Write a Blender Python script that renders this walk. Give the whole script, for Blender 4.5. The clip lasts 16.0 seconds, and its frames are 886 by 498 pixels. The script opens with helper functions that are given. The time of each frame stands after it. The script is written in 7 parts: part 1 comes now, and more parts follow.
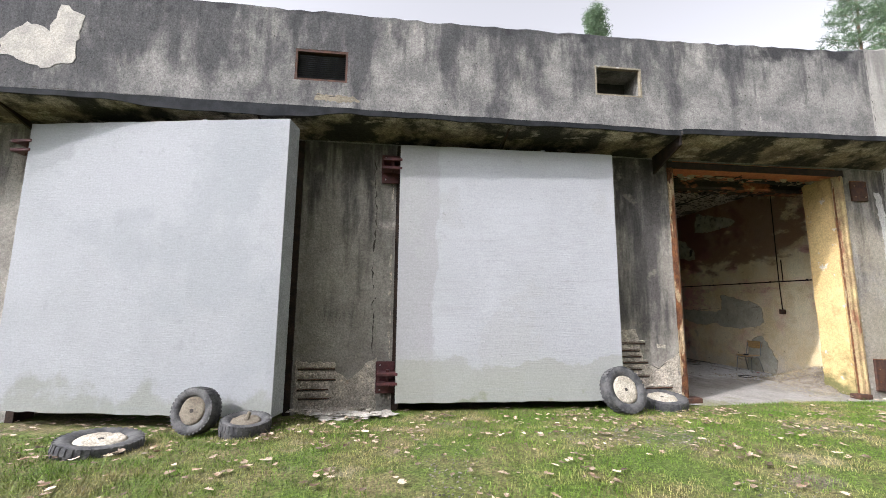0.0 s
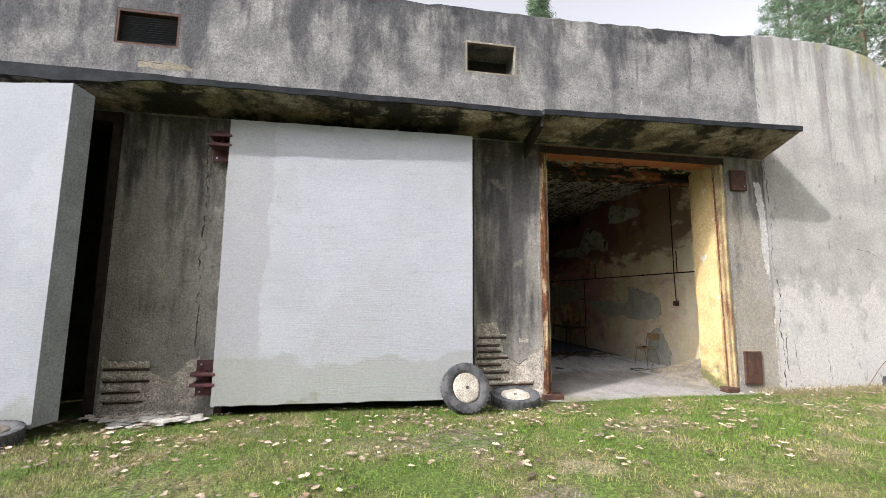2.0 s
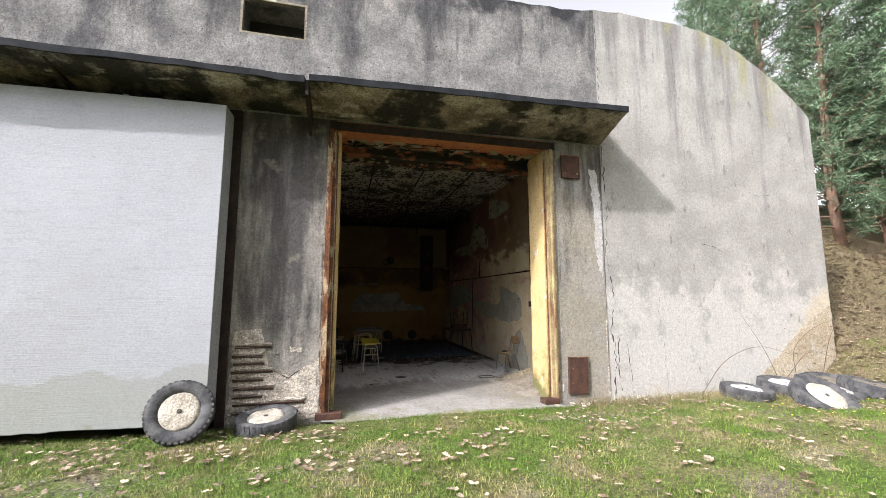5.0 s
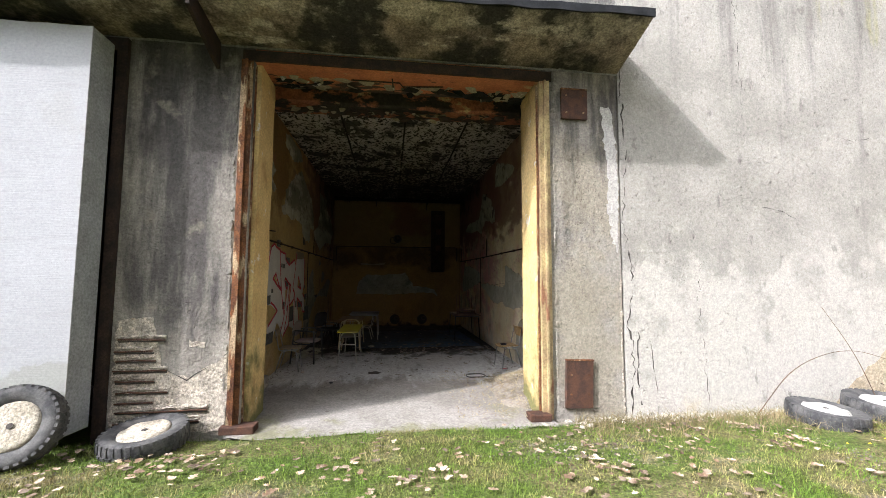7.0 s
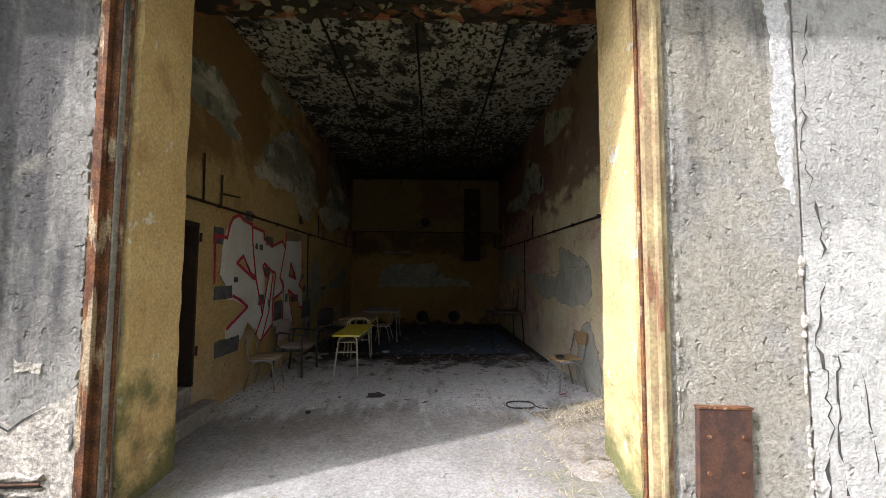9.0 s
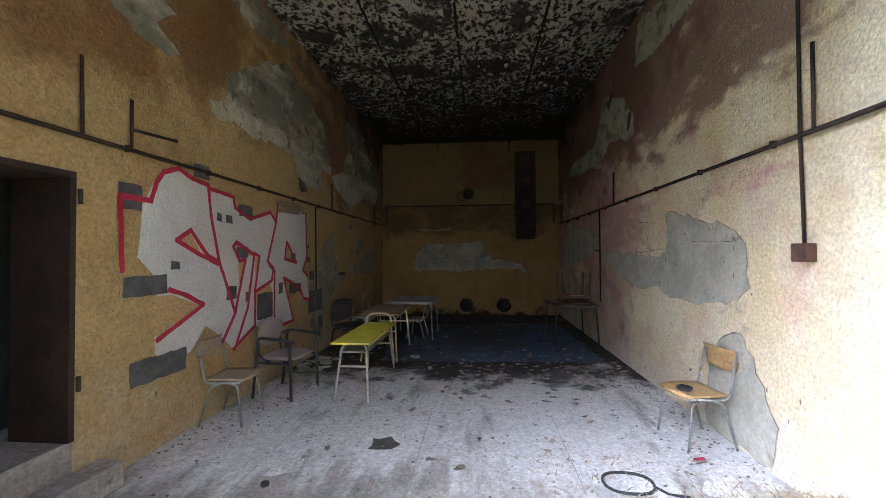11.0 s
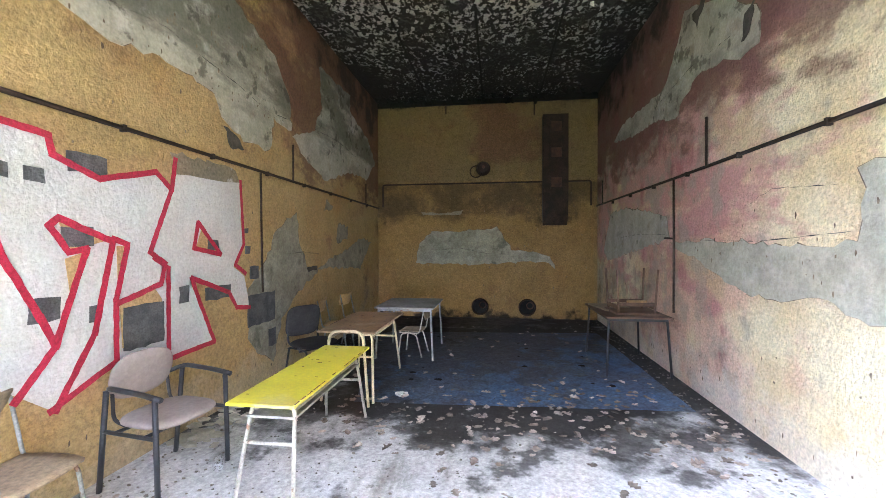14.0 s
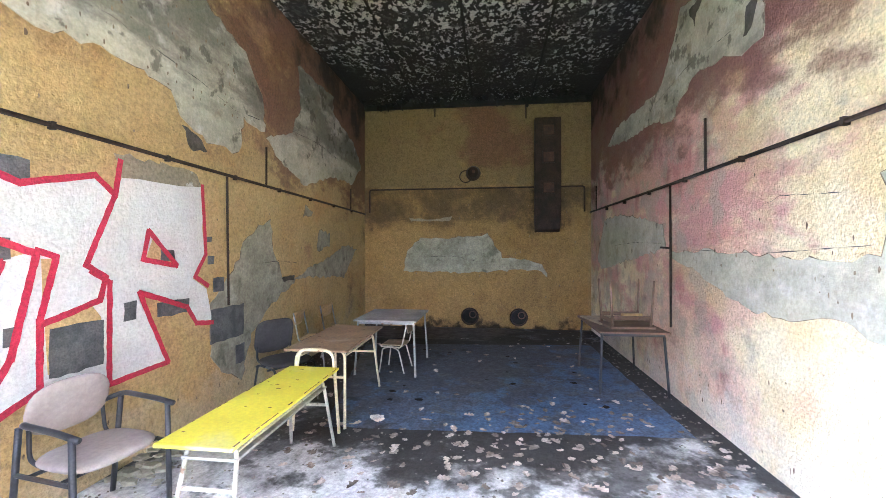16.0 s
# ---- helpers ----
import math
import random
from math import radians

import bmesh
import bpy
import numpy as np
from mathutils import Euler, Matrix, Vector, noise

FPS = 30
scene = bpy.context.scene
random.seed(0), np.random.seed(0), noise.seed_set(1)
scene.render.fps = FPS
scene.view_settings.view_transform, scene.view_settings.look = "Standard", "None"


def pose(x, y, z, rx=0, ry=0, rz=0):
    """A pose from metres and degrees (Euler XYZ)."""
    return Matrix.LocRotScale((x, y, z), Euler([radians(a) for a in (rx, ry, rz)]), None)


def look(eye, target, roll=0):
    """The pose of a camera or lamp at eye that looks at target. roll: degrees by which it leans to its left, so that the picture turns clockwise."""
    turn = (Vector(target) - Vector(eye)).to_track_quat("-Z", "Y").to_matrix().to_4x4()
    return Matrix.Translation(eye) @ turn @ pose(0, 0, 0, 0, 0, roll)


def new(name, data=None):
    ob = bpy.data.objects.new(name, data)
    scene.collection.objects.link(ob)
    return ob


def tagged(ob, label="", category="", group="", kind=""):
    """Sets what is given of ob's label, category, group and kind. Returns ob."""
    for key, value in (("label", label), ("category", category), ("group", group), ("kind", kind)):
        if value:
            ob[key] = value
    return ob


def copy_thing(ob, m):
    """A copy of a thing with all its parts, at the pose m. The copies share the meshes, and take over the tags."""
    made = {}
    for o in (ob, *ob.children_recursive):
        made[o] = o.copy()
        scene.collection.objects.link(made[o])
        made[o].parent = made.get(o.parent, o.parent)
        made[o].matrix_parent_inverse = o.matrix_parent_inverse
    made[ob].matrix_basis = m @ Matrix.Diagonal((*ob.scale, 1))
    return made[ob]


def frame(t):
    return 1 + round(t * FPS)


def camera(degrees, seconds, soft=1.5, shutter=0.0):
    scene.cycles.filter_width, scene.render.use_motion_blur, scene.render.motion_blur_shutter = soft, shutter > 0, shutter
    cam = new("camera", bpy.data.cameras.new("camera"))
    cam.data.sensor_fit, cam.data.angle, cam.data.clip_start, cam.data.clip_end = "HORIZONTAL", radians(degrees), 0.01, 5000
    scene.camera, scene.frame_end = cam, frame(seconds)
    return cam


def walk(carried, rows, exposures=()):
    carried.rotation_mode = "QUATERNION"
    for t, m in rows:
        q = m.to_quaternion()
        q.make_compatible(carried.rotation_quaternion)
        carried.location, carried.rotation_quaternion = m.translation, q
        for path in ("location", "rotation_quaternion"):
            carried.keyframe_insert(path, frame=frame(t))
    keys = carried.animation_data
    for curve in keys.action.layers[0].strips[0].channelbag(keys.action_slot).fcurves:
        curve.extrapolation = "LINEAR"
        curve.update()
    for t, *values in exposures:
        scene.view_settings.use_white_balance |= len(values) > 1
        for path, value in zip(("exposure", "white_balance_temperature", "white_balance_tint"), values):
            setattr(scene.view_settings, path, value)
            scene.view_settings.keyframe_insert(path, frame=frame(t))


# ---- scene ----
cam = camera(96.0, 16.0, soft=0.7)
PATH = [
    (0, (0.177, 0.123, 1.413), (0.406, 2.091, 1.688), 0.5),
    (0.5, (0.731, 0.188, 1.405), (0.986, 2.154, 1.662), 0.4),
    (1, (1.332, 0.252, 1.399), (1.624, 2.214, 1.648), 0.4),
    (1.5, (1.878, 0.298, 1.412), (2.189, 2.259, 1.653), 0.4),
    (2, (2.466, 0.378, 1.432), (2.805, 2.335, 1.669), 0.4),
    (2.5, (3.046, 0.412, 1.42), (3.402, 2.365, 1.66), 0.3),
    (3, (3.71, 0.511, 1.399), (4.085, 2.461, 1.639), 0.2),
    (3.5, (4.266, 0.535, 1.414), (4.686, 2.475, 1.657), 0.2),
    (4, (4.822, 0.562, 1.428), (5.261, 2.498, 1.671), 0.1),
    (4.5, (5.307, 0.671, 1.452), (5.773, 2.6, 1.7), 0.0),
    (4.7, (5.503, 0.71, 1.439), (5.979, 2.637, 1.686), 0.0),
    (6.8, (7.244, 1.965, 1.45), (7.507, 3.941, 1.613), 0.2),
    (7, (7.323, 2.165, 1.442), (7.579, 4.142, 1.594), 0.3),
    (7.5, (7.504, 2.702, 1.397), (7.738, 4.683, 1.543), 0.3),
    (8, (7.622, 3.276, 1.362), (7.822, 5.261, 1.495), 0.3),
    (8.5, (7.716, 3.819, 1.325), (7.894, 5.806, 1.458), 0.3),
    (9, (7.765, 4.438, 1.309), (7.822, 6.433, 1.433), 0.3),
    (9.1, (7.774, 4.54, 1.309), (7.811, 6.537, 1.422), 0.3),
    (9.5, (7.77, 4.979, 1.31), (7.752, 6.976, 1.423), 0.5),
    (10, (7.81, 5.545, 1.325), (7.75, 7.542, 1.396), -0.1),
    (10.2, (7.835, 5.75, 1.312), (7.749, 7.747, 1.372), -0.2),
    (12.3, (7.859, 7.59, 1.276), (7.603, 9.573, 1.293), -0.2),
    (12.5, (7.834, 7.736, 1.27), (7.586, 9.72, 1.287), -0.2),
    (13, (7.875, 8.079, 1.267), (7.615, 10.062, 1.281), -0.2),
    (13.5, (7.86, 8.344, 1.246), (7.595, 10.326, 1.246), -0.2),
    (14, (7.819, 8.582, 1.274), (7.558, 10.565, 1.26), -0.1),
    (14.5, (7.827, 8.726, 1.291), (7.573, 10.71, 1.273), -0.1),
    (15, (7.87, 8.861, 1.311), (7.618, 10.845, 1.298), -0.1),
    (15.5, (7.901, 8.914, 1.321), (7.65, 10.898, 1.316), -0.1),
    (16, (7.938, 8.917, 1.328), (7.696, 10.902, 1.338), -0.0),
]
# seconds, stops, kelvin, tint
EXPOSURES = [(0.0, 0.24, 6050, 16), (2.5, 0.28, 6080, 16), (4.7, 0.36, 6100, 16), (6.8, 0.56, 6100, 15), (9.0, 0.64, 5850, 15), (9.5, 0.7, 5680, 15), (10.2, 0.82, 5400, 16), (11.2, 2.7, 5300, 19), (12.3, 3.92, 5250, 21), (13.5, 4.2, 5200, 20), (14.5, 4.7, 5080, 18), (16.0, 4.98, 5020, 20)]
walk(cam, [(t, look(eye, target, roll)) for t, eye, target, roll in PATH], EXPOSURES)

# ---- world and sun ----
SUN_WAY = Vector((1.6, 0.82, -1.45)).normalized()
elev = math.asin(-SUN_WAY.z)
world = bpy.data.worlds.new("world")
scene.world = world
world.use_nodes = True
wn, wl = world.node_tree.nodes, world.node_tree.links
wn.clear()
sky = wn.new("ShaderNodeTexSky")
sky.sky_type, sky.sun_disc = "NISHITA", False
sky.sun_elevation = elev
sky.sun_rotation = math.atan2(-SUN_WAY.x, -SUN_WAY.y)
sky.air_density, sky.dust_density, sky.ozone_density = 1.0, 4.0, 1.0
grey = wn.new("ShaderNodeRGBToBW")
veil = wn.new("ShaderNodeMix")
veil.data_type = "RGBA"
veil.inputs[0].default_value = 0.98
bg = wn.new("ShaderNodeBackground")
bg.inputs[1].default_value = 0.125
wo = wn.new("ShaderNodeOutputWorld")
wl.new(sky.outputs[0], grey.inputs[0])
wl.new(sky.outputs[0], veil.inputs[6])
cloud = wn.new("ShaderNodeMath")
cloud.operation, cloud.inputs[1].default_value = "MULTIPLY", 4.0
wl.new(grey.outputs[0], cloud.inputs[0])
wl.new(cloud.outputs[0], veil.inputs[7])
wl.new(veil.outputs[2], bg.inputs[0])
wl.new(bg.outputs[0], wo.inputs[0])
sun = new("sun", bpy.data.lights.new("sun", "SUN"))
sun.data.energy, sun.data.angle, sun.data.color = 3.8, radians(1.0), (1.0, 0.96, 0.90)
sun.matrix_world = look((0, 0, 30), tuple(Vector((0, 0, 30)) + SUN_WAY))


# ---- materials ----
def surf(name, c1, c2, scale=3.0, rough=0.85, bump=0.4, bscale=40.0, bdist=0.012, stains_and_light=(), metal=0.0, own=False, island=0.0, gloss_noise=0.08, grain=0.28, obj_random=0.0, brush=None, pitted=0.0, mottle=0.0):
    """A worn surface: two mixed colours, fine grain, stain and painted-light masks and relief, in metres."""
    m = bpy.data.materials.new(name)
    m.use_nodes = True
    nt = m.node_tree
    n, l = nt.nodes, nt.links
    bsdf = n["Principled BSDF"]
    if own:
        pos = n.new("ShaderNodeTexCoord").outputs["Object"]
    else:
        pos = n.new("ShaderNodeNewGeometry").outputs["Position"]

    def noise_of(vec, sc, detail=6.0, ro=0.6):
        t = n.new("ShaderNodeTexNoise")
        t.inputs["Scale"].default_value, t.inputs["Detail"].default_value, t.inputs["Roughness"].default_value = sc, detail, ro
        l.new(vec, t.inputs["Vector"])
        return t.outputs["Fac"]

    def ranged(val, a, b, c=0.0, d=1.0, kind="SMOOTHSTEP"):
        t = n.new("ShaderNodeMapRange")
        t.interpolation_type = kind
        for k, v in enumerate((a, b, c, d)):
            t.inputs[k + 1].default_value = v
        l.new(val, t.inputs[0])
        return t.outputs[0]

    def maths(op, a, b):
        t = n.new("ShaderNodeMath")
        t.operation = op
        for k, v in enumerate((a, b)):
            if isinstance(v, (int, float)):
                t.inputs[k].default_value = v
            else:
                l.new(v, t.inputs[k])
        return t.outputs[0]

    def blend(fac, a, b, mode="MIX"):
        t = n.new("ShaderNodeMix")
        t.data_type, t.blend_type = "RGBA", mode
        for k, v in ((0, fac), (6, a), (7, b)):
            if isinstance(v, (int, float)):
                t.inputs[k].default_value = v
            elif isinstance(v, tuple):
                t.inputs[k].default_value = (*v, 1.0)
            else:
                l.new(v, t.inputs[k])
        return t.outputs[2]

    col = blend(ranged(noise_of(pos, scale), 0.36, 0.64), c1, c2)
    fine = noise_of(pos, max(scale * 9.0, 38.0), 5.0, 0.66)
    sep = None
    for st in stains_and_light:
        sx, sy, sz = st.get("stretch", (1, 1, 1))
        mp = n.new("ShaderNodeMapping")
        mp.inputs["Scale"].default_value = (sx, sy, sz)
        mp.inputs["Location"].default_value = st.get("seed", (0, 0, 0))
        l.new(pos, mp.inputs["Vector"])
        f = noise_of(mp.outputs[0], st.get("scale", 1.0), st.get("detail", 8.0), 0.62)
        val = f
        for axis, a, b in st.get("zone", ()):
            if sep is None:
                sep = n.new("ShaderNodeSeparateXYZ")
                l.new(pos, sep.inputs[0])
            z = ranged(sep.outputs["xyz".index(axis)], a, b, -0.5, 0.5, "LINEAR")
            val = maths("ADD", val, maths("MULTIPLY", z, st.get("pull", 0.6)))
        mask = maths("MULTIPLY", ranged(val, st["lo"], st["hi"]), st.get("amount", 1.0))
        col = blend(mask, col, st["color"])
    col = blend(1.0, col, ranged(fine, 0.33, 0.67, 1 - grain, 1 + grain, "LINEAR"), "MULTIPLY")
    if mottle:
        col = blend(1.0, col, ranged(noise_of(pos, 15.0, 10.0, 0.72), 0.36, 0.64, 1 - mottle, 1 + mottle, "LINEAR"), "MULTIPLY")
    if island:
        g = n.new("ShaderNodeNewGeometry")
        col = blend(1.0, col, ranged(g.outputs["Random Per Island"], 0, 1, 1 - island, 1 + island, "LINEAR"), "MULTIPLY")
    if obj_random:
        g = n.new("ShaderNodeObjectInfo")
        col = blend(1.0, col, ranged(g.outputs["Random"], 0, 1, 1 - obj_random, 1 + obj_random, "LINEAR"), "MULTIPLY")
    l.new(col, bsdf.inputs["Base Color"])
    l.new(ranged(fine, 0.3, 0.7, max(0.05, rough - gloss_noise), min(1.0, rough + gloss_noise), "LINEAR"), bsdf.inputs["Roughness"])
    bsdf.inputs["Metallic"].default_value = metal
    if "Specular IOR Level" in bsdf.inputs:
        bsdf.inputs["Specular IOR Level"].default_value = 0.3
    if bump:
        b = n.new("ShaderNodeBump")
        b.inputs["Strength"].default_value, b.inputs["Distance"].default_value = bump, bdist * 0.6
        rel = pos
        if brush:
            mp = n.new("ShaderNodeMapping")
            mp.inputs["Scale"].default_value = brush
            l.new(pos, mp.inputs["Vector"])
            rel = mp.outputs[0]
        h = maths("ADD", noise_of(rel, bscale * 1.25, 5.0, 0.66), maths("MULTIPLY", noise_of(pos, bscale * 0.18, 4.0, 0.6), 1.1))
        if pitted:
            h = maths("SUBTRACT", h, maths("MULTIPLY", ranged(noise_of(pos, bscale * 0.5, 3.0, 0.5), 0.62, 0.70), pitted))
        l.new(h, b.inputs["Height"])
        l.new(b.outputs[0], bsdf.inputs["Normal"])
    return m


BLACK = (0.022, 0.021, 0.02)
M = {}
# outside plaster
streak = dict(color=(0.06, 0.06, 0.065), scale=1.0, stretch=(2.2, 2.2, 0.16), lo=0.42, hi=0.66, amount=0.85)
M["parapet"] = surf("stained_render", (0.158, 0.152, 0.141), (0.261, 0.249, 0.225), 1.8, 0.95, 1.0, 25, 0.05, mottle=0.16, grain=0.34, pitted=0.8, stains_and_light=(
    dict(color=(0.396, 0.364, 0.316), scale=2.3, stretch=(1.5, 1.5, 0.5), lo=0.60, hi=0.70, amount=0.6),
    dict(streak, color=(0.0475, 0.0475, 0.049), stretch=(1.3, 1.3, 0.5), detail=12.0, lo=0.46, hi=0.66, zone=(("z", 4.6, 7.2), ("x", 11.0, -3.0)), pull=0.22, amount=0.85),
    dict(color=(0.0396, 0.0396, 0.0411), scale=3.0, detail=12.0, stretch=(1.5, 1.5, 0.25), lo=0.54, hi=0.72, amount=0.6, zone=(("z", 5.0, 7.0),), pull=0.2),
    dict(color=(0.0277, 0.0277, 0.0293), scale=1.4, lo=0.58, hi=0.72, amount=0.9, zone=(("z", 6.2, 7.1),), pull=0.45)))
M["pier"] = surf("pier_render", (0.355, 0.327, 0.286), (0.257, 0.236, 0.207), 1.4, 0.95, 1.0, 25, 0.05, mottle=0.14, grain=0.24, pitted=0.8, stains_and_light=(
    dict(color=(0.062, 0.0579, 0.0579), scale=1.5, detail=12.0, stretch=(2.0, 2.0, 0.35), lo=0.62, hi=0.86, amount=0.85, zone=(("x", 4.3, 4.7), ("x", 5.5, 5.1), ("z", 0.2, 1.2)), pull=0.24),
    dict(color=(0.348, 0.306, 0.231), scale=1.3, lo=0.56, hi=0.7, amount=0.6, zone=(("x", 8.0, 9.6),), pull=0.3),
    dict(color=(0.0455, 0.0414, 0.0431), detail=12.0, scale=1.3, stretch=(2.4, 2.4, 0.3), lo=0.54, hi=0.72, amount=0.8, zone=(("z", 1.2, 4.4),), pull=0.35),
    dict(color=(0.0496, 0.0455, 0.0455), scale=2.6, detail=12.0, stretch=(1.6, 1.6, 0.3), lo=0.54, hi=0.72, amount=0.6, zone=(("z", 1.4, 4.2),), pull=0.25),
    dict(color=(0.331, 0.298, 0.24), scale=2.4, detail=12.0, lo=0.56, hi=0.70, amount=0.5)))
# Paler low band and darker top paint a soft tree shadow's edge.
M["wing"] = surf("wing_wall_render", (0.34, 0.321, 0.286), (0.425, 0.402, 0.36), 1.3, 0.93, 1.0, 25, 0.045, mottle=0.12, grain=0.15, pitted=0.8, stains_and_light=(
    dict(color=(0.552, 0.524, 0.469), scale=1.8, detail=12.0, lo=0.46, hi=0.64, amount=0.85, zone=(("z", 3.0, 0.6),), pull=0.4),
    dict(color=(0.175, 0.166, 0.152), scale=1.4, stretch=(1.8, 1.8, 0.14), lo=0.50, hi=0.70, amount=0.75, zone=(("z", 3.0, 7.0),), pull=0.25),
    dict(color=(0.147, 0.138, 0.124), scale=5.5, stretch=(1.0, 1.0, 0.45), lo=0.62, hi=0.70, amount=0.55),
    dict(color=(0.304, 0.285, 0.12), scale=1.5, stretch=(1.4, 1.4, 0.3), lo=0.62, hi=0.75, amount=0.6, zone=(("z", 4.5, 7.2), ("x", 11.5, 14.0)), pull=0.25),
    dict(color=(0.534, 0.442, 0.285), scale=0.8, lo=0.62, hi=0.74, amount=0.6, zone=(("x", 12.5, 15.6), ("z", 2.5, 0.0)), pull=0.3)))
M["earth_stain"] = surf("ochre_earth_stain", (0.50, 0.42, 0.30), (0.42, 0.34, 0.23), 1.6, 0.95, 1.0, 26, 0.05, mottle=0.2, grain=0.34, pitted=0.8, stains_and_light=(dict(color=(0.52, 0.48, 0.40), scale=2.0, detail=10.0, lo=0.5, hi=0.66, amount=0.7),))
M["soffit"] = surf("canopy_concrete", (0.255, 0.203, 0.158), (0.112, 0.09, 0.075), 2.6, 0.95, 0.8, 18, 0.03, mottle=0.3, grain=0.5, stains_and_light=(dict(color=(0.31, 0.27, 0.22), scale=2.2, detail=10.0, lo=0.50, hi=0.66, amount=0.8, zone=(("y", 6.95, 6.5),), pull=0.45), 
    dict(color=(0.018, 0.018, 0.018), scale=1.4, lo=0.42, hi=0.56, amount=0.95), dict(color=(0.42, 0.37, 0.31), scale=2.6, detail=12.0, stretch=(0.5, 1, 1), lo=0.57, hi=0.64, amount=0.75)))
M["felt"] = surf("bitumen_felt", (0.010, 0.011, 0.013), (0.022, 0.023, 0.026), 5, 0.95, 0.5, 30, 0.01)
M["spall"] = surf("spalled_concrete", (0.561, 0.5, 0.415), (0.403, 0.354, 0.293), 5, 0.95, 1.0, 22, 0.06, mottle=0.3, grain=0.5, stains_and_light=(dict(color=(0.439, 0.268, 0.183), scale=3.0, lo=0.62, hi=0.72, amount=0.5),))
M["pale_plaster"] = surf("pale_plaster", (0.44, 0.41, 0.35), (0.33, 0.31, 0.27), 3, 0.9, 0.6, 20, 0.02)
M["spall_pale"] = surf("smeared_pale_mortar", (0.52, 0.50, 0.47), (0.44, 0.42, 0.39), 4, 0.95, 1.0, 22, 0.04)
M["crack"] = surf("crack_shadow", (0.05, 0.045, 0.04), (0.09, 0.08, 0.07), 9, 1.0, 0.3)
M["door_white"] = surf("white_door_paint", (0.383, 0.389, 0.401), (0.347, 0.351, 0.36), 0.5, 0.75, 0.7, 26, 0.010, grain=0.10, brush=(0.12, 1.0, 2.2), stains_and_light=(
    dict(color=(0.288, 0.279, 0.275), scale=0.6, detail=10.0, lo=1.03, hi=1.10, amount=0.6, zone=(("x", 1.3, 0.5), ("x", -1.0, 0.0)), pull=1.0),
    dict(color=(0.243, 0.243, 0.239), scale=0.8, lo=0.63, hi=0.67, amount=0.75, zone=(("x", -3.4, -5.2), ("z", 3.0, 4.1)), pull=0.26),
    dict(color=(0.333, 0.333, 0.324), scale=0.42, lo=0.545, hi=0.57, amount=0.5, seed=(3.3, 0, 1.2)),
    dict(color=(0.27, 0.27, 0.261), scale=2.6, stretch=(1, 1, 1.6), lo=0.62, hi=0.72, amount=0.45),
    dict(color=(0.216, 0.216, 0.207), scale=9.0, lo=0.66, hi=0.71, amount=0.5),
    dict(color=(0.257, 0.261, 0.207), scale=1.2, lo=0.50, hi=0.58, amount=0.55, zone=(("z", 0.95, 0.1),), pull=1.0), dict(color=(0.153, 0.171, 0.081), scale=2.6, lo=0.62, hi=0.76, amount=0.6, zone=(("z", 0.4, -0.2),), pull=0.3),
    dict(color=(0.306, 0.306, 0.302), scale=4.0, stretch=(0.35, 1, 4.0), lo=0.52, hi=0.70, amount=0.45)))
# White door paint with grey blotches, darkened to offset this door's extra sun.
M["door_sun_toned"] = surf("white_door_paint_sun_toned", (0.302, 0.306, 0.313), (0.27, 0.275, 0.281), 0.5, 0.8, 0.7, 26, 0.010, grain=0.10, brush=(0.12, 1.0, 2.2), stains_and_light=(
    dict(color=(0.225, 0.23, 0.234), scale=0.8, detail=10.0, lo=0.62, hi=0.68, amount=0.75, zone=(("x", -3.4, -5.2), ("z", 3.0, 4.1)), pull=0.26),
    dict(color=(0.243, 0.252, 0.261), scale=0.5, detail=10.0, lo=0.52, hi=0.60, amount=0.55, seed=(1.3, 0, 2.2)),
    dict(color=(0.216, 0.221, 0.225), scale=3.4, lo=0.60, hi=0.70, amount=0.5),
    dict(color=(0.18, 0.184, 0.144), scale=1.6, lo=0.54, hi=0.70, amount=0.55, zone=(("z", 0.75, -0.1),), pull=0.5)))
M["door_edge"] = surf("grey_door_edge", (0.30, 0.31, 0.315), (0.24, 0.245, 0.25), 2.5, 0.85, 0.7, 40, 0.01)
M["hinge"] = surf("red_brown_hinge_paint", (0.10, 0.035, 0.035), (0.065, 0.028, 0.028), 9, 0.6, 0.4, 80, 0.004, metal=0.2)
M["rust"] = surf("rusty_steel", (0.20, 0.085, 0.035), (0.10, 0.045, 0.025), 7, 0.85, 0.7, 60, 0.01, mottle=0.3, grain=0.5, stains_and_light=(dict(color=(0.46, 0.36, 0.23), scale=3.5, stretch=(2, 2, 0.5), lo=0.53, hi=0.60, amount=0.8),), metal=0.25)
M["rust_dark"] = surf("dark_rust_plate", (0.11, 0.055, 0.035), (0.065, 0.038, 0.03), 8, 0.8, 0.7, 50, 0.01, metal=0.3)
M["rebar"] = surf("rusted_rebar", (0.07, 0.04, 0.03), (0.12, 0.06, 0.035), 20, 0.9, 0.5, 120, 0.004)
M["jamb"] = surf("yellow_jamb_paint", (0.63, 0.466, 0.217), (0.54, 0.384, 0.17), 1.7, 0.85, 0.8, 22, 0.018, mottle=0.08, grain=0.22, pitted=0.8, stains_and_light=(
    dict(color=(0.34, 0.21, 0.09), scale=2.6, stretch=(1, 1, 0.5), lo=0.57, hi=0.68, amount=0.6),
    dict(color=(0.66, 0.62, 0.53), scale=5.0, lo=0.64, hi=0.67, amount=0.85), dict(color=(0.07, 0.09, 0.03), scale=1.8, lo=0.5, hi=0.7, amount=0.85, zone=(("z", 1.1, -0.3),), pull=0.5),
    dict(color=(0.12, 0.08, 0.045), scale=1.5, lo=0.55, hi=0.8, amount=0.75, zone=(("z", 2.6, 4.4),), pull=0.45)))
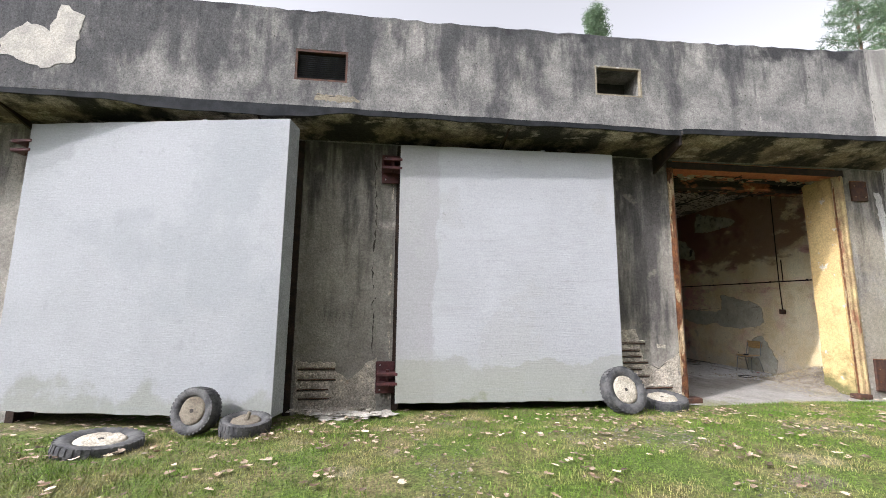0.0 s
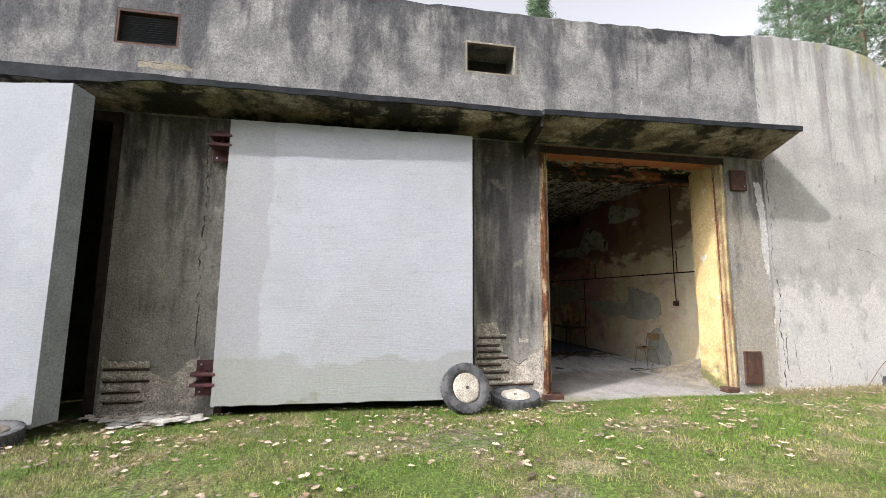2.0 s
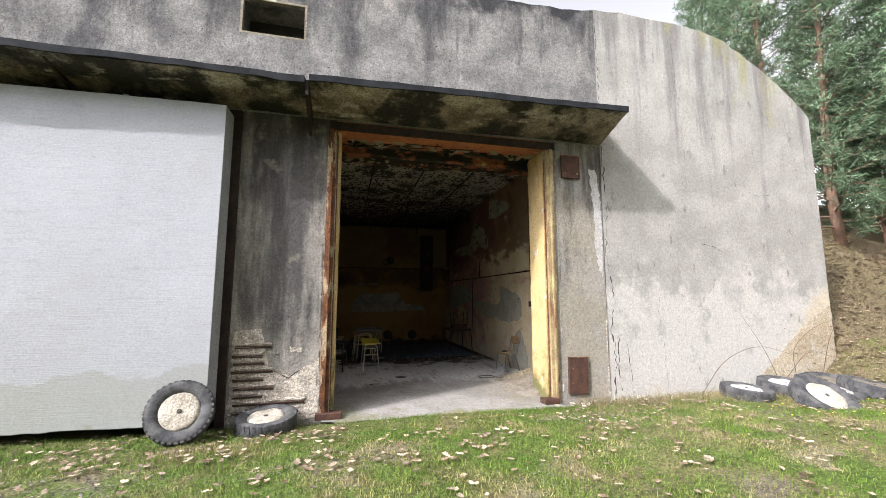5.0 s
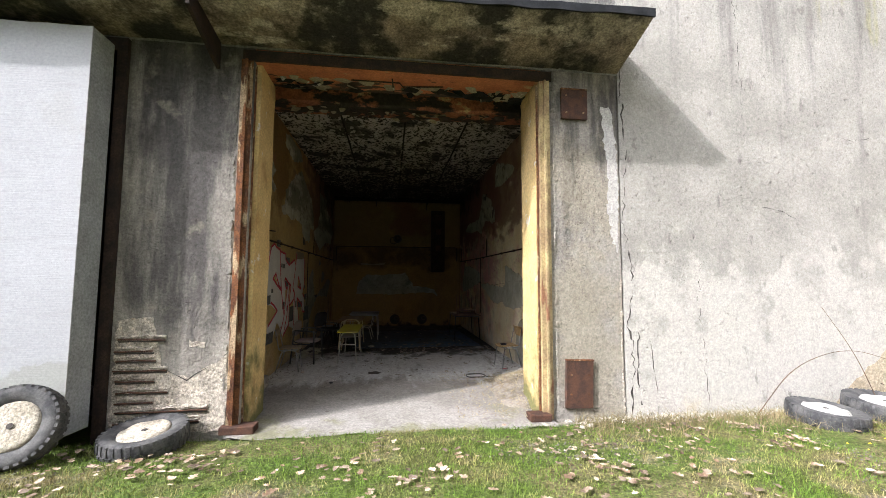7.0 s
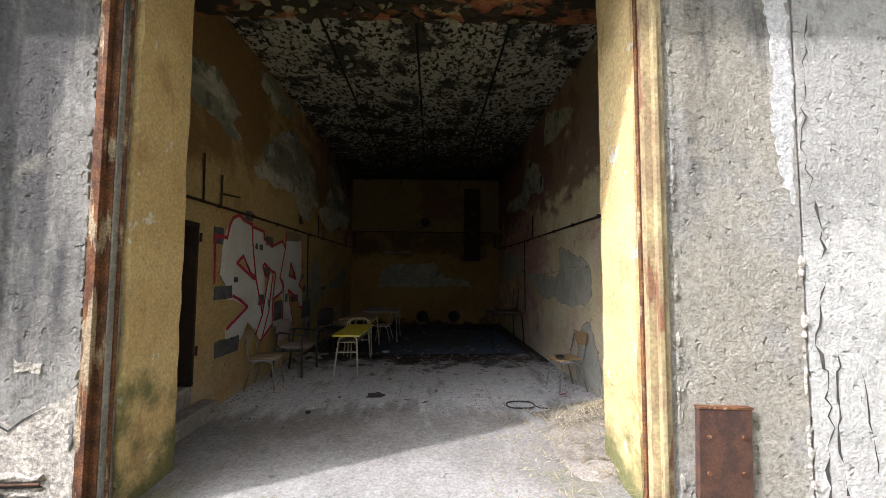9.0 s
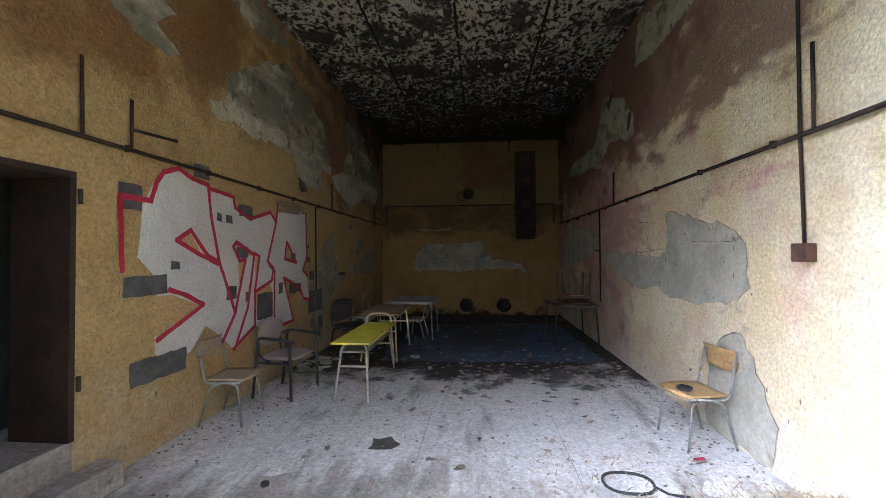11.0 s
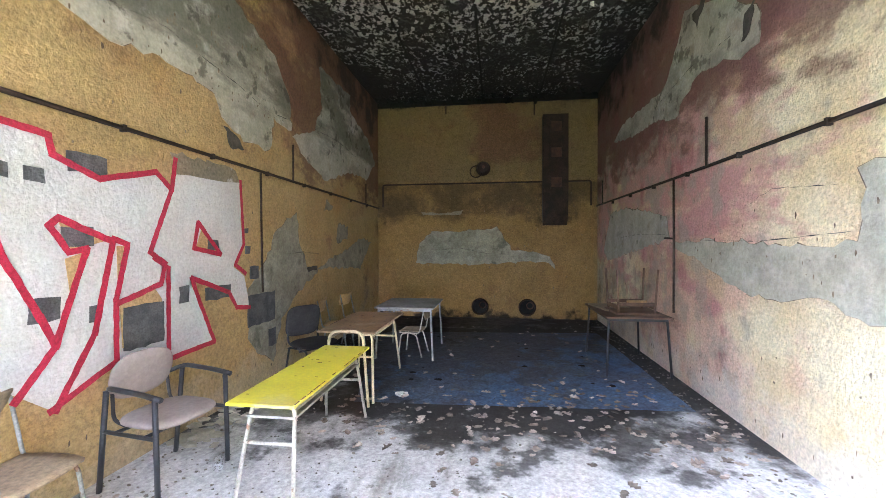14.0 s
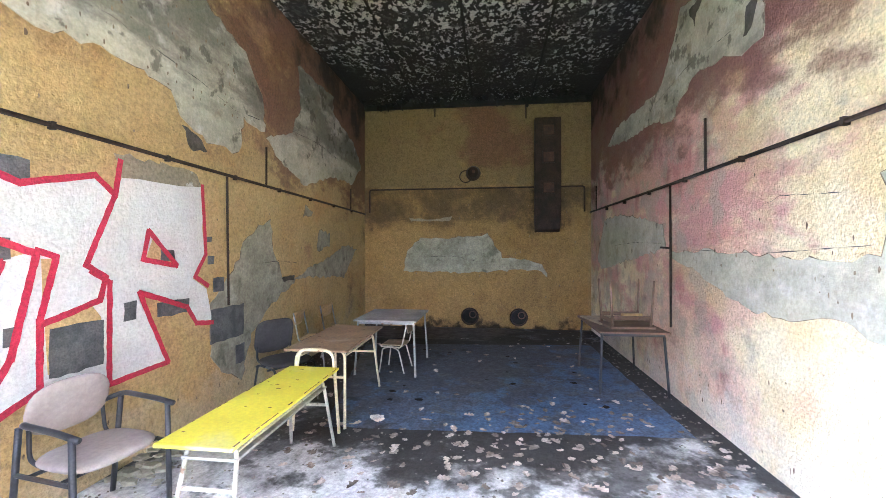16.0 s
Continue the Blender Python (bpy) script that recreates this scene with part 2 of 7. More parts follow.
M["lintel"] = surf("flaking_orange_lintel", (0.413, 0.15, 0.0675), (0.315, 0.105, 0.0525), 2.5, 0.85, 0.8, 24, 0.02, stains_and_light=(
    dict(color=(0.413, 0.315, 0.15), scale=2.4, stretch=(0.5, 1, 1), lo=0.58, hi=0.63, amount=0.85), dict(color=BLACK, scale=2.2, stretch=(0.6, 2, 1), lo=0.5, hi=0.56, amount=0.95, zone=(("y", 7.3, 8.0),), pull=0.35)))
M["beam"] = surf("charred_flaking_beam_paint", (0.30, 0.11, 0.06), (0.22, 0.085, 0.05), 2.5, 0.9, 0.9, 24, 0.02, mottle=0.3, stains_and_light=(
    dict(color=(0.40, 0.29, 0.14), scale=3.4, detail=10.0, stretch=(0.6, 1, 1), lo=0.55, hi=0.60, amount=0.85), dict(color=BLACK, scale=2.4, detail=12.0, stretch=(0.6, 1, 1), lo=0.47, hi=0.53, amount=0.97)))
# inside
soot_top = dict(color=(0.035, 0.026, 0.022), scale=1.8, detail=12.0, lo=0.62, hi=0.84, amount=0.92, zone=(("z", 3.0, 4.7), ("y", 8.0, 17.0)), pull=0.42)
# Soot mixed with painted light falloff: walls darken towards the far end.
soot_and_depth_shade = dict(color=(0.13, 0.09, 0.06), scale=1.8, detail=12.0, lo=0.62, hi=0.84, amount=0.6, zone=(("y", 11.0, 18.5),), pull=0.5)
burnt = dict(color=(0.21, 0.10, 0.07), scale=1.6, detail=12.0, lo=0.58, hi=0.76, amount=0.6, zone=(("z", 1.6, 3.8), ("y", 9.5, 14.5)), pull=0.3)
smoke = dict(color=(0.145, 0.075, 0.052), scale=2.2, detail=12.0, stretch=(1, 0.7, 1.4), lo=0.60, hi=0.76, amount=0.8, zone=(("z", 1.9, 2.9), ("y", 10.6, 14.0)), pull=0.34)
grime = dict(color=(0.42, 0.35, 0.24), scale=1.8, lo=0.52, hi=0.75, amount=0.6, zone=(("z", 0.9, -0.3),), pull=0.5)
pits = dict(color=(0.16, 0.10, 0.06), scale=16.0, lo=0.70, hi=0.74, amount=0.8)
M["wall_yellow"] = surf("ochre_wall_paint", (0.418, 0.302, 0.134), (0.364, 0.259, 0.112), 1.3, 0.88, 0.9, 30, 0.028, mottle=0.08, grain=0.26, pitted=0.3, stains_and_light=(
    dict(color=(0.371, 0.219, 0.0795), scale=1.4, detail=10.0, lo=0.48, hi=0.70, amount=0.6, seed=(2, 4, 1)), dict(color=(0.16, 0.085, 0.032), scale=1.7, detail=12.0, lo=0.55, hi=0.82, amount=0.85, zone=(("z", 2.0, 3.4), ("y", 13.0, 10.0)), pull=0.4), burnt, grime, smoke, soot_and_depth_shade, soot_top, pits))
M["wall_cream"] = surf("faded_cream_wall_paint", (0.728, 0.644, 0.452), (0.659, 0.532, 0.305), 1.2, 0.88, 0.9, 30, 0.028, mottle=0.06, grain=0.22, pitted=0.3, stains_and_light=(
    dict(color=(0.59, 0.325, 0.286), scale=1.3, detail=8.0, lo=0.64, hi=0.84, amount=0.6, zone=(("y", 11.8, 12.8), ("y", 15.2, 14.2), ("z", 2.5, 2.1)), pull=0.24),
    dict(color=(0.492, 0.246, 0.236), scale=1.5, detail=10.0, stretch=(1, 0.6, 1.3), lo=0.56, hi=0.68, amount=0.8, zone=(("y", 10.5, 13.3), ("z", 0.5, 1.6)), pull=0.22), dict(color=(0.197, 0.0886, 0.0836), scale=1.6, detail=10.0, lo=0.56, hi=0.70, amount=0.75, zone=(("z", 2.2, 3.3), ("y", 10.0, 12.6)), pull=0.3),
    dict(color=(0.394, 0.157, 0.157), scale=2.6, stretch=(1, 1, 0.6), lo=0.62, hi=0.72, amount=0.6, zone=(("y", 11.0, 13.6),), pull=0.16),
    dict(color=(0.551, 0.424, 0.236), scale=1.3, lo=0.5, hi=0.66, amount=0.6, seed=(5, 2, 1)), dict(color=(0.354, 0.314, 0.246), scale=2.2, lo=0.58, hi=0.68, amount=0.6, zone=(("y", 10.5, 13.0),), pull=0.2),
    dict(grime, color=(0.649, 0.61, 0.532)), dict(smoke, color=(0.17, 0.085, 0.07), zone=(("z", 2.25, 3.05), ("y", 6.6, 9.8))), soot_and_depth_shade, soot_top, pits))
# Soot bands over a base tone lowered for the dim far end.
M["wall_back"] = surf("sooty_ochre_wall_paint", (0.264, 0.168, 0.0598), (0.219, 0.137, 0.0478), 1.4, 0.88, 0.9, 26, 0.02, grain=0.35, mottle=0.18, stains_and_light=(
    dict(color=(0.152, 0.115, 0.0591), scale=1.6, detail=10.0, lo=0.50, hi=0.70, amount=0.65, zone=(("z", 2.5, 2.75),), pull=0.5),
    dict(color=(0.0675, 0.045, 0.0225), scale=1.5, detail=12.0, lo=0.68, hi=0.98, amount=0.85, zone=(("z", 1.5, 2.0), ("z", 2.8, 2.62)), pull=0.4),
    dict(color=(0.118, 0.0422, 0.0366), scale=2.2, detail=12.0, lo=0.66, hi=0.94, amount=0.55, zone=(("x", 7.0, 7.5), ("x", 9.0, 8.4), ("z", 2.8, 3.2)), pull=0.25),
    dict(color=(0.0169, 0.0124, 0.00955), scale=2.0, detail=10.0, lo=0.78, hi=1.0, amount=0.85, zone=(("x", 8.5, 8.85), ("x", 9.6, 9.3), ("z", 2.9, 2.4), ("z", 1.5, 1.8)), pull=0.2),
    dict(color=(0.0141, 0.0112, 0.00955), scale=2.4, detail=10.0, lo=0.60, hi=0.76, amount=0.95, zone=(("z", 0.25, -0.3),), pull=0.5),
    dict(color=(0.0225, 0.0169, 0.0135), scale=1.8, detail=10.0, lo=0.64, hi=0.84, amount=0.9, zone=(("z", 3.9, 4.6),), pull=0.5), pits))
M["plaster"] = surf("bare_grey_plaster", (0.462, 0.437, 0.352), (0.361, 0.344, 0.274), 2.6, 0.9, 0.6, 18, 0.014, mottle=0.1, grain=0.15, stains_and_light=(
    dict(color=(0.123, 0.123, 0.0975), scale=1.4, detail=12.0, stretch=(1, 0.5, 1.6), lo=0.60, hi=0.76, amount=0.8, zone=(("z", 2.7, 3.05), ("x", 6.2, 5.6)), pull=0.22),
    dict(color=(0.521, 0.503, 0.454), scale=2.4, lo=0.56, hi=0.68, amount=0.7), dict(color=(0.251, 0.202, 0.134), scale=3.5, lo=0.58, hi=0.7, amount=0.6),
    dict(color=(0.126, 0.125, 0.1), scale=1.9, detail=12.0, stretch=(1, 0.6, 1.3), lo=0.58, hi=0.72, amount=0.45, zone=(("y", 10.0, 14.0), ("z", 1.2, 3.4)), pull=0.12), dict(color=(0.0755, 0.0671, 0.0545), scale=4.5, detail=10.0, lo=0.60, hi=0.67, amount=0.7, zone=(("z", 1.0, 3.4),), pull=0.12), pits))
# Darker bare plaster for the far patches.
M["plaster_dark"] = surf("dark_bare_plaster", (0.30, 0.285, 0.215), (0.215, 0.205, 0.155), 2.6, 0.9, 0.7, 22, 0.016, mottle=0.16, grain=0.2, stains_and_light=(
    dict(color=(0.10, 0.095, 0.07), scale=3.2, detail=12.0, lo=0.54, hi=0.66, amount=0.7), dict(color=(0.38, 0.365, 0.30), scale=2.2, detail=10.0, lo=0.56, hi=0.66, amount=0.6), pits))
M["plaster_brown"] = surf("bare_brown_plaster", (0.252, 0.217, 0.154), (0.196, 0.168, 0.119), 3, 0.92, 0.7, 22, 0.02, stains_and_light=(dict(color=(0.42, 0.406, 0.378), scale=5.0, lo=0.58, hi=0.62, amount=0.8),))
M["ceiling"] = surf("charred_ceiling_paint", (0.008, 0.008, 0.008), (0.016, 0.014, 0.013), 1.2, 0.9, 0.9, 20, 0.03, stains_and_light=(
    dict(color=(0.43, 0.395, 0.345), scale=19.0, stretch=(1.0, 0.7, 1.0), lo=0.53, hi=0.55, amount=0.95, zone=(("y", 18.0, 11.0),), pull=0.14, detail=9.0), dict(color=(0.018, 0.017, 0.016), scale=1.6, detail=12.0, lo=0.47, hi=0.58, amount=0.92),
    dict(color=(0.014, 0.013, 0.012), scale=1.4, lo=0.58, hi=0.74, amount=0.98, zone=(("x", 8.4, 10.2), ("y", 13.0, 17.6)), pull=0.5), dict(color=(0.014, 0.013, 0.012), scale=1.4, lo=0.58, hi=0.74, amount=0.98, zone=(("x", 6.7, 5.0), ("y", 13.0, 17.6)), pull=0.5)))
# Front coloured darker to offset its sunlight and bounce; pale dust starts further in.
M["floor"] = surf("dusty_concrete_floor", (0.298, 0.278, 0.254), (0.217, 0.202, 0.181), 1.1, 0.92, 0.7, 26, 0.012, mottle=0.14, grain=0.28, stains_and_light=(
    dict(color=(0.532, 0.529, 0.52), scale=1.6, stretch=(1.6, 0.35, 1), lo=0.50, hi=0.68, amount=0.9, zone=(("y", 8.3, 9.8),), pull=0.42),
    dict(color=(0.209, 0.194, 0.169), scale=1.7, stretch=(1.8, 0.4, 1), lo=0.56, hi=0.70, amount=0.65), dict(color=(0.105, 0.0887, 0.0726), scale=6.5, lo=0.62, hi=0.70, amount=0.65),
    dict(color=(0.0282, 0.025, 0.0226), scale=1.1, lo=0.58, hi=0.74, amount=0.96, zone=(("y", 10.5, 12.2),), pull=0.6),
    dict(color=(0.0363, 0.0323, 0.0282), scale=2.4, lo=0.60, hi=0.70, amount=0.8, zone=(("y", 10.0, 12.0),), pull=0.3),
    dict(color=(0.153, 0.153, 0.0645), scale=1.3, lo=0.60, hi=0.72, amount=0.6, zone=(("y", 9.0, 7.2),), pull=0.22)))
M["dust"] = surf("white_plaster_dust", (0.55, 0.54, 0.52), (0.44, 0.43, 0.41), 4, 0.95, 0.4, 40, 0.004, grain=0.4)
M["tarp"] = surf("dirty_blue_sheet", (0.075, 0.095, 0.135), (0.07, 0.12, 0.215), 1.6, 0.75, 0.7, 26, 0.012, mottle=0.3, grain=0.45, stains_and_light=(
    dict(color=(0.06, 0.061, 0.066), scale=2.6, detail=12.0, lo=0.44, hi=0.62, amount=0.85, zone=(("x", 9.8, 7.4), ("y", 12.8, 15.0)), pull=0.3), dict(color=(0.02, 0.02, 0.02), scale=3.0, lo=0.58, hi=0.68, amount=0.7), dict(color=(0.10, 0.10, 0.10), scale=4.0, lo=0.54, hi=0.66, amount=0.6)))
M["white_spray"] = surf("white_spray_paint", (0.578, 0.575, 0.567), (0.511, 0.507, 0.501), 2.4, 0.75, 0.9, 24, 0.025, grain=0.12)
M["red_spray"] = surf("crimson_spray_paint", (0.42, 0.02, 0.055), (0.34, 0.018, 0.045), 6, 0.7, 0.9, 24, 0.025)
M["grey_spray"] = surf("dark_grey_roller_paint", (0.062, 0.0651, 0.0682), (0.105, 0.108, 0.112), 8, 0.8, 0.9, 24, 0.025)
M["ochre_gap"] = surf("ochre_paint_gap", (0.461, 0.335, 0.148), (0.41, 0.294, 0.13), 2, 0.88, 0.9, 24, 0.025)
M["frame_olive"] = surf("flaking_olive_steel_paint", (0.42, 0.33, 0.17), (0.28, 0.20, 0.11), 4, 0.8, 0.6, 50, 0.008, stains_and_light=(dict(color=(0.20, 0.09, 0.05), scale=2.5, stretch=(3, 3, 0.5), lo=0.56, hi=0.62, amount=0.9),))
M["dark_metal"] = surf("sooty_conduit", (0.04, 0.024, 0.017), (0.02, 0.014, 0.012), 6, 0.85, 0.5, 60, 0.006, grain=0.5)
# Near-black colour that carries the lack of light behind openings.
M["unlit_void"] = surf("unlit_room_paint", (0.06, 0.055, 0.05), (0.04, 0.038, 0.035), 2, 0.95, 0.4)
M["tube_white"] = surf("chipped_white_tube", (0.46, 0.44, 0.385), (0.35, 0.33, 0.29), 6, 0.5, 0.2, 90, 0.002, stains_and_light=(dict(color=(0.20, 0.11, 0.06), scale=14.0, lo=0.60, hi=0.66, amount=0.9),), own=True)
M["tube_cream"] = surf("chipped_cream_tube", (0.66, 0.58, 0.38), (0.58, 0.50, 0.32), 6, 0.5, 0.2, 90, 0.002, stains_and_light=(dict(color=(0.22, 0.12, 0.07), scale=12.0, lo=0.62, hi=0.68, amount=0.9),), own=True)
M["tube_grey"] = surf("worn_grey_tube", (0.30, 0.31, 0.30), (0.22, 0.225, 0.22), 8, 0.45, 0.2, 90, 0.002, stains_and_light=(dict(color=(0.18, 0.09, 0.05), scale=12.0, lo=0.58, hi=0.66, amount=0.9),), metal=0.4, own=True)
M["tube_black"] = surf("black_tube", (0.022, 0.023, 0.027), (0.035, 0.036, 0.04), 8, 0.45, 0.15, 90, 0.002, own=True)
M["yellow_top"] = surf("worn_yellow_desktop", (0.68, 0.60, 0.04), (0.61, 0.53, 0.035), 2.2, 0.45, 0.15, 50, 0.002, grain=0.1, stains_and_light=(dict(color=(0.30, 0.24, 0.06), scale=9.0, lo=0.66, hi=0.70, amount=0.85), dict(color=(0.62, 0.58, 0.32), scale=2.0, lo=0.56, hi=0.7, amount=0.5)))
M["brown_top"] = surf("worn_brown_desktop", (0.34, 0.22, 0.13), (0.27, 0.17, 0.10), 2.5, 0.6, 0.4, 50, 0.004, stains_and_light=(dict(color=(0.44, 0.36, 0.27), scale=3.0, lo=0.55, hi=0.7, amount=0.6),))
M["grey_top"] = surf("dusty_grey_tabletop", (0.30, 0.29, 0.28), (0.22, 0.21, 0.20), 3, 0.7, 0.4, 50, 0.004)
M["char_wood"] = surf("weathered_brown_wood", (0.16, 0.095, 0.06), (0.11, 0.065, 0.045), 5, 0.75, 0.5, 60, 0.005, own=True)
M["ply"] = surf("worn_plywood", (0.46, 0.30, 0.13), (0.36, 0.22, 0.09), 3, 0.55, 0.3, 40, 0.003, stains_and_light=(dict(color=(0.17, 0.10, 0.05), scale=7.0, stretch=(1, 6, 1), lo=0.58, hi=0.68, amount=0.6),), own=True)
M["ply_grey"] = surf("grey_weathered_plywood", (0.36, 0.28, 0.185), (0.26, 0.20, 0.135), 4, 0.7, 0.4, 40, 0.004, own=True)
M["cloth"] = surf("dusty_mauve_upholstery", (0.29, 0.245, 0.225), (0.24, 0.20, 0.185), 3, 0.95, 0.5, 140, 0.003, grain=0.1, own=True)
M["cloth_black"] = surf("black_upholstery", (0.03, 0.028, 0.028), (0.05, 0.046, 0.044), 3, 0.9, 0.5, 140, 0.003, own=True)
M["rubber"] = surf("dusty_tyre_rubber", (0.04, 0.04, 0.042), (0.10, 0.098, 0.094), 7, 0.85, 0.5, 60, 0.005, own=True)
M["fill"] = surf("painted_concrete_fill", (0.50, 0.455, 0.37), (0.36, 0.32, 0.25), 5, 0.9, 0.9, 30, 0.03, grain=0.5, own=True)
M["fill_dark"] = surf("dirty_concrete_fill", (0.198, 0.174, 0.132), (0.144, 0.12, 0.09), 6, 0.95, 1.0, 25, 0.03, own=True)
M["fill_white"] = surf("white_painted_fill", (0.50, 0.49, 0.46), (0.38, 0.37, 0.34), 5, 0.85, 0.9, 30, 0.025, grain=0.5, own=True)
M["tin"] = surf("tin_can", (0.62, 0.62, 0.63), (0.5, 0.5, 0.52), 10, 0.3, 0.1, 60, 0.002, metal=0.9, own=True)
# ground
M["ground"] = surf("thin_grass_and_soil", (0.0892, 0.102, 0.0255), (0.162, 0.136, 0.0638), 1.8, 1.0, 0.9, 30, 0.05, mottle=0.3, grain=0.6, stains_and_light=(
    dict(color=(0.0723, 0.119, 0.0153), scale=1.1, lo=0.44, hi=0.58, amount=0.8), dict(color=(0.23, 0.187, 0.128), scale=1.6, lo=0.57, hi=0.68, amount=0.7), dict(color=(0.136, 0.111, 0.0892), scale=0.9, lo=0.60, hi=0.7, amount=0.8),
    dict(color=(0.145, 0.106, 0.0638), scale=2.2, detail=12.0, lo=0.50, hi=0.70, amount=0.85, zone=(("x", 14.4, 15.8),), pull=0.7)))
M["grass"] = surf("grass_blades", (0.085, 0.155, 0.014), (0.165, 0.215, 0.035), 1.6, 0.6, 0.0, island=0.65, stains_and_light=(dict(color=(0.27, 0.22, 0.105), scale=1.6, detail=10.0, lo=0.47, hi=0.62, amount=0.85),))
M["straw"] = surf("dry_straw", (0.345, 0.292, 0.188), (0.27, 0.217, 0.135), 3, 0.9, 0.0, island=0.35)
M["leaf"] = surf("dry_oak_leaves", (0.14, 0.09, 0.055), (0.40, 0.315, 0.235), 7, 0.8, 0.2, 60, 0.003, island=0.6)
M["rubble"] = surf("rubble_and_litter", (0.23, 0.205, 0.173), (0.137, 0.119, 0.0936), 5, 0.95, 0.9, 30, 0.03, island=0.3)
M["bark"] = surf("pine_bark", (0.20, 0.12, 0.075), (0.13, 0.09, 0.065), 5, 0.95, 0.9, 18, 0.04, own=True)
M["needle"] = surf("pine_needles", (0.075, 0.12, 0.06), (0.135, 0.195, 0.11), 0.8, 0.75, 0.0, island=0.5, own=True)
M["dandelion"] = surf("yellow_petals", (0.75, 0.55, 0.02), (0.7, 0.5, 0.02), 5, 0.7, 0.0)
M["leaf_dull"] = surf("sooty_leaves", (0.16, 0.125, 0.10), (0.40, 0.34, 0.285), 5, 0.9, 0.2, 60, 0.003, island=0.6)
M["black"] = surf("soot_and_unlit_hollow_black", (0.008, 0.008, 0.008), (0.014, 0.013, 0.012), 5, 1.0, 0.2)
M["dead_grass"] = surf("dead_grass", (0.25, 0.20, 0.11), (0.17, 0.15, 0.07), 3, 0.9, 0.0, island=0.45)
M["joint"] = surf("dirt_filled_joint", (0.22, 0.20, 0.175), (0.34, 0.315, 0.285), 9, 1.0, 0.3)
M["edge_dark"] = surf("paint_edge_shadow_dirt", (0.12, 0.085, 0.055), (0.24, 0.19, 0.13), 14, 1.0, 0.3)
M["gravel"] = surf("grey_gravel", (0.19, 0.17, 0.145), (0.11, 0.10, 0.085), 8, 0.9, 0.3, island=0.5)


# ---- building helpers ----
from mathutils.geometry import tessellate_polygon

def finish(name, bm, mat, smooth=False):
    bmesh.ops.recalc_face_normals(bm, faces=bm.faces)
    me = bpy.data.meshes.new(name)
    bm.to_mesh(me)
    bm.free()
    if smooth:
        for p in me.polygons:
            p.use_smooth = True
    me.materials.append(mat)
    return new(name, me)


def part(name, bm, mat, parent, label="", smooth=False):
    ob = finish(name, bm, mat, smooth)
    ob.parent = parent
    if label:
        tagged(ob, label)
    return ob


def base(name, label, category, group="", kind="", m=None):
    ob = new(name)
    ob.empty_display_size = 0.1
    if m is not None:
        ob.matrix_basis = m
    return tagged(ob, label, category, group, kind)


def box(bm, x0, x1, y0, y1, z0, z1, bevel=0.0):
    vs = [bm.verts.new((x, y, z)) for x in (x0, x1) for y in (y0, y1) for z in (z0, z1)]
    fs = [bm.faces.new([vs[k] for k in q]) for q in ((0, 1, 3, 2), (4, 6, 7, 5), (0, 4, 5, 1), (2, 3, 7, 6), (0, 2, 6, 4), (1, 5, 7, 3))]
    if bevel:
        es = list({e for f in fs for e in f.edges})
        bmesh.ops.bevel(bm, geom=es, offset=bevel, segments=2, affect="EDGES", profile=0.5)


def boxed(*spans, bevel=0.0):
    bm = bmesh.new()
    for s in spans:
        box(bm, *s, bevel=bevel)
    return bm


def tube(bm, pts, r, seg=8, closed=False, taper=1.0):
    """A round bar along a line of points."""
    pts = [Vector(p) for p in pts]
    rings, k = [], len(pts)
    side = None
    for i, p in enumerate(pts):
        a = pts[(i - 1) % k] if closed or i else p
        b = pts[(i + 1) % k] if closed or i < k - 1 else p
        d = (b - a).normalized()
        if side is None:
            side = d.cross(Vector((0.31, 0.17, 0.93)))
            if side.length < 0.1:
                side = d.cross(Vector((1, 0, 0)))
        side = (side - d * side.dot(d)).normalized()
        up = d.cross(side)
        rr = r * (1 + (taper - 1) * i / max(1, k - 1))
        rings.append([bm.verts.new(p + (side * math.cos(t) + up * math.sin(t)) * rr) for t in (2 * math.pi * j / seg for j in range(seg))])
    for i in range(k if closed else k - 1):
        a, b = rings[i], rings[(i + 1) % k]
        for j in range(seg):
            bm.faces.new((a[j], a[(j + 1) % seg], b[(j + 1) % seg], b[j]))
    if not closed:
        bm.faces.new(rings[0][::-1])
        bm.faces.new(rings[-1])


def bar(pts, r, seg=8, closed=False, taper=1.0):
    bm = bmesh.new()
    tube(bm, pts, r, seg, closed, taper)
    return bm


def bend(pts, radius=0.04, steps=4):
    """The line with its corners rounded."""
    pts = [Vector(p) for p in pts]
    out = [pts[0]]
    for a, b, c in zip(pts, pts[1:], pts[2:]):
        u, v = (a - b), (c - b)
        ru = min(radius, u.length * 0.45, v.length * 0.45)
        p, q = b + u.normalized() * ru, b + v.normalized() * ru
        out += [p.lerp(b, t).lerp(b.lerp(q, t), t) for t in (k / steps for k in range(steps + 1))]
    return out + [pts[-1]]


def ragged(pts, step=0.09, amp=0.03, seed=1):
    """A closed outline with a broken, uneven edge."""
    rng = random.Random(seed)
    out = []
    for (a, b), (c, d) in zip(pts, pts[1:] + pts[:1]):
        n = max(1, int(math.hypot(c - a, d - b) / step))
        for k in range(n):
            t = k / n
            out.append((a + (c - a) * t + rng.uniform(-amp, amp), b + (d - b) * t + rng.uniform(-amp, amp)))
    return out


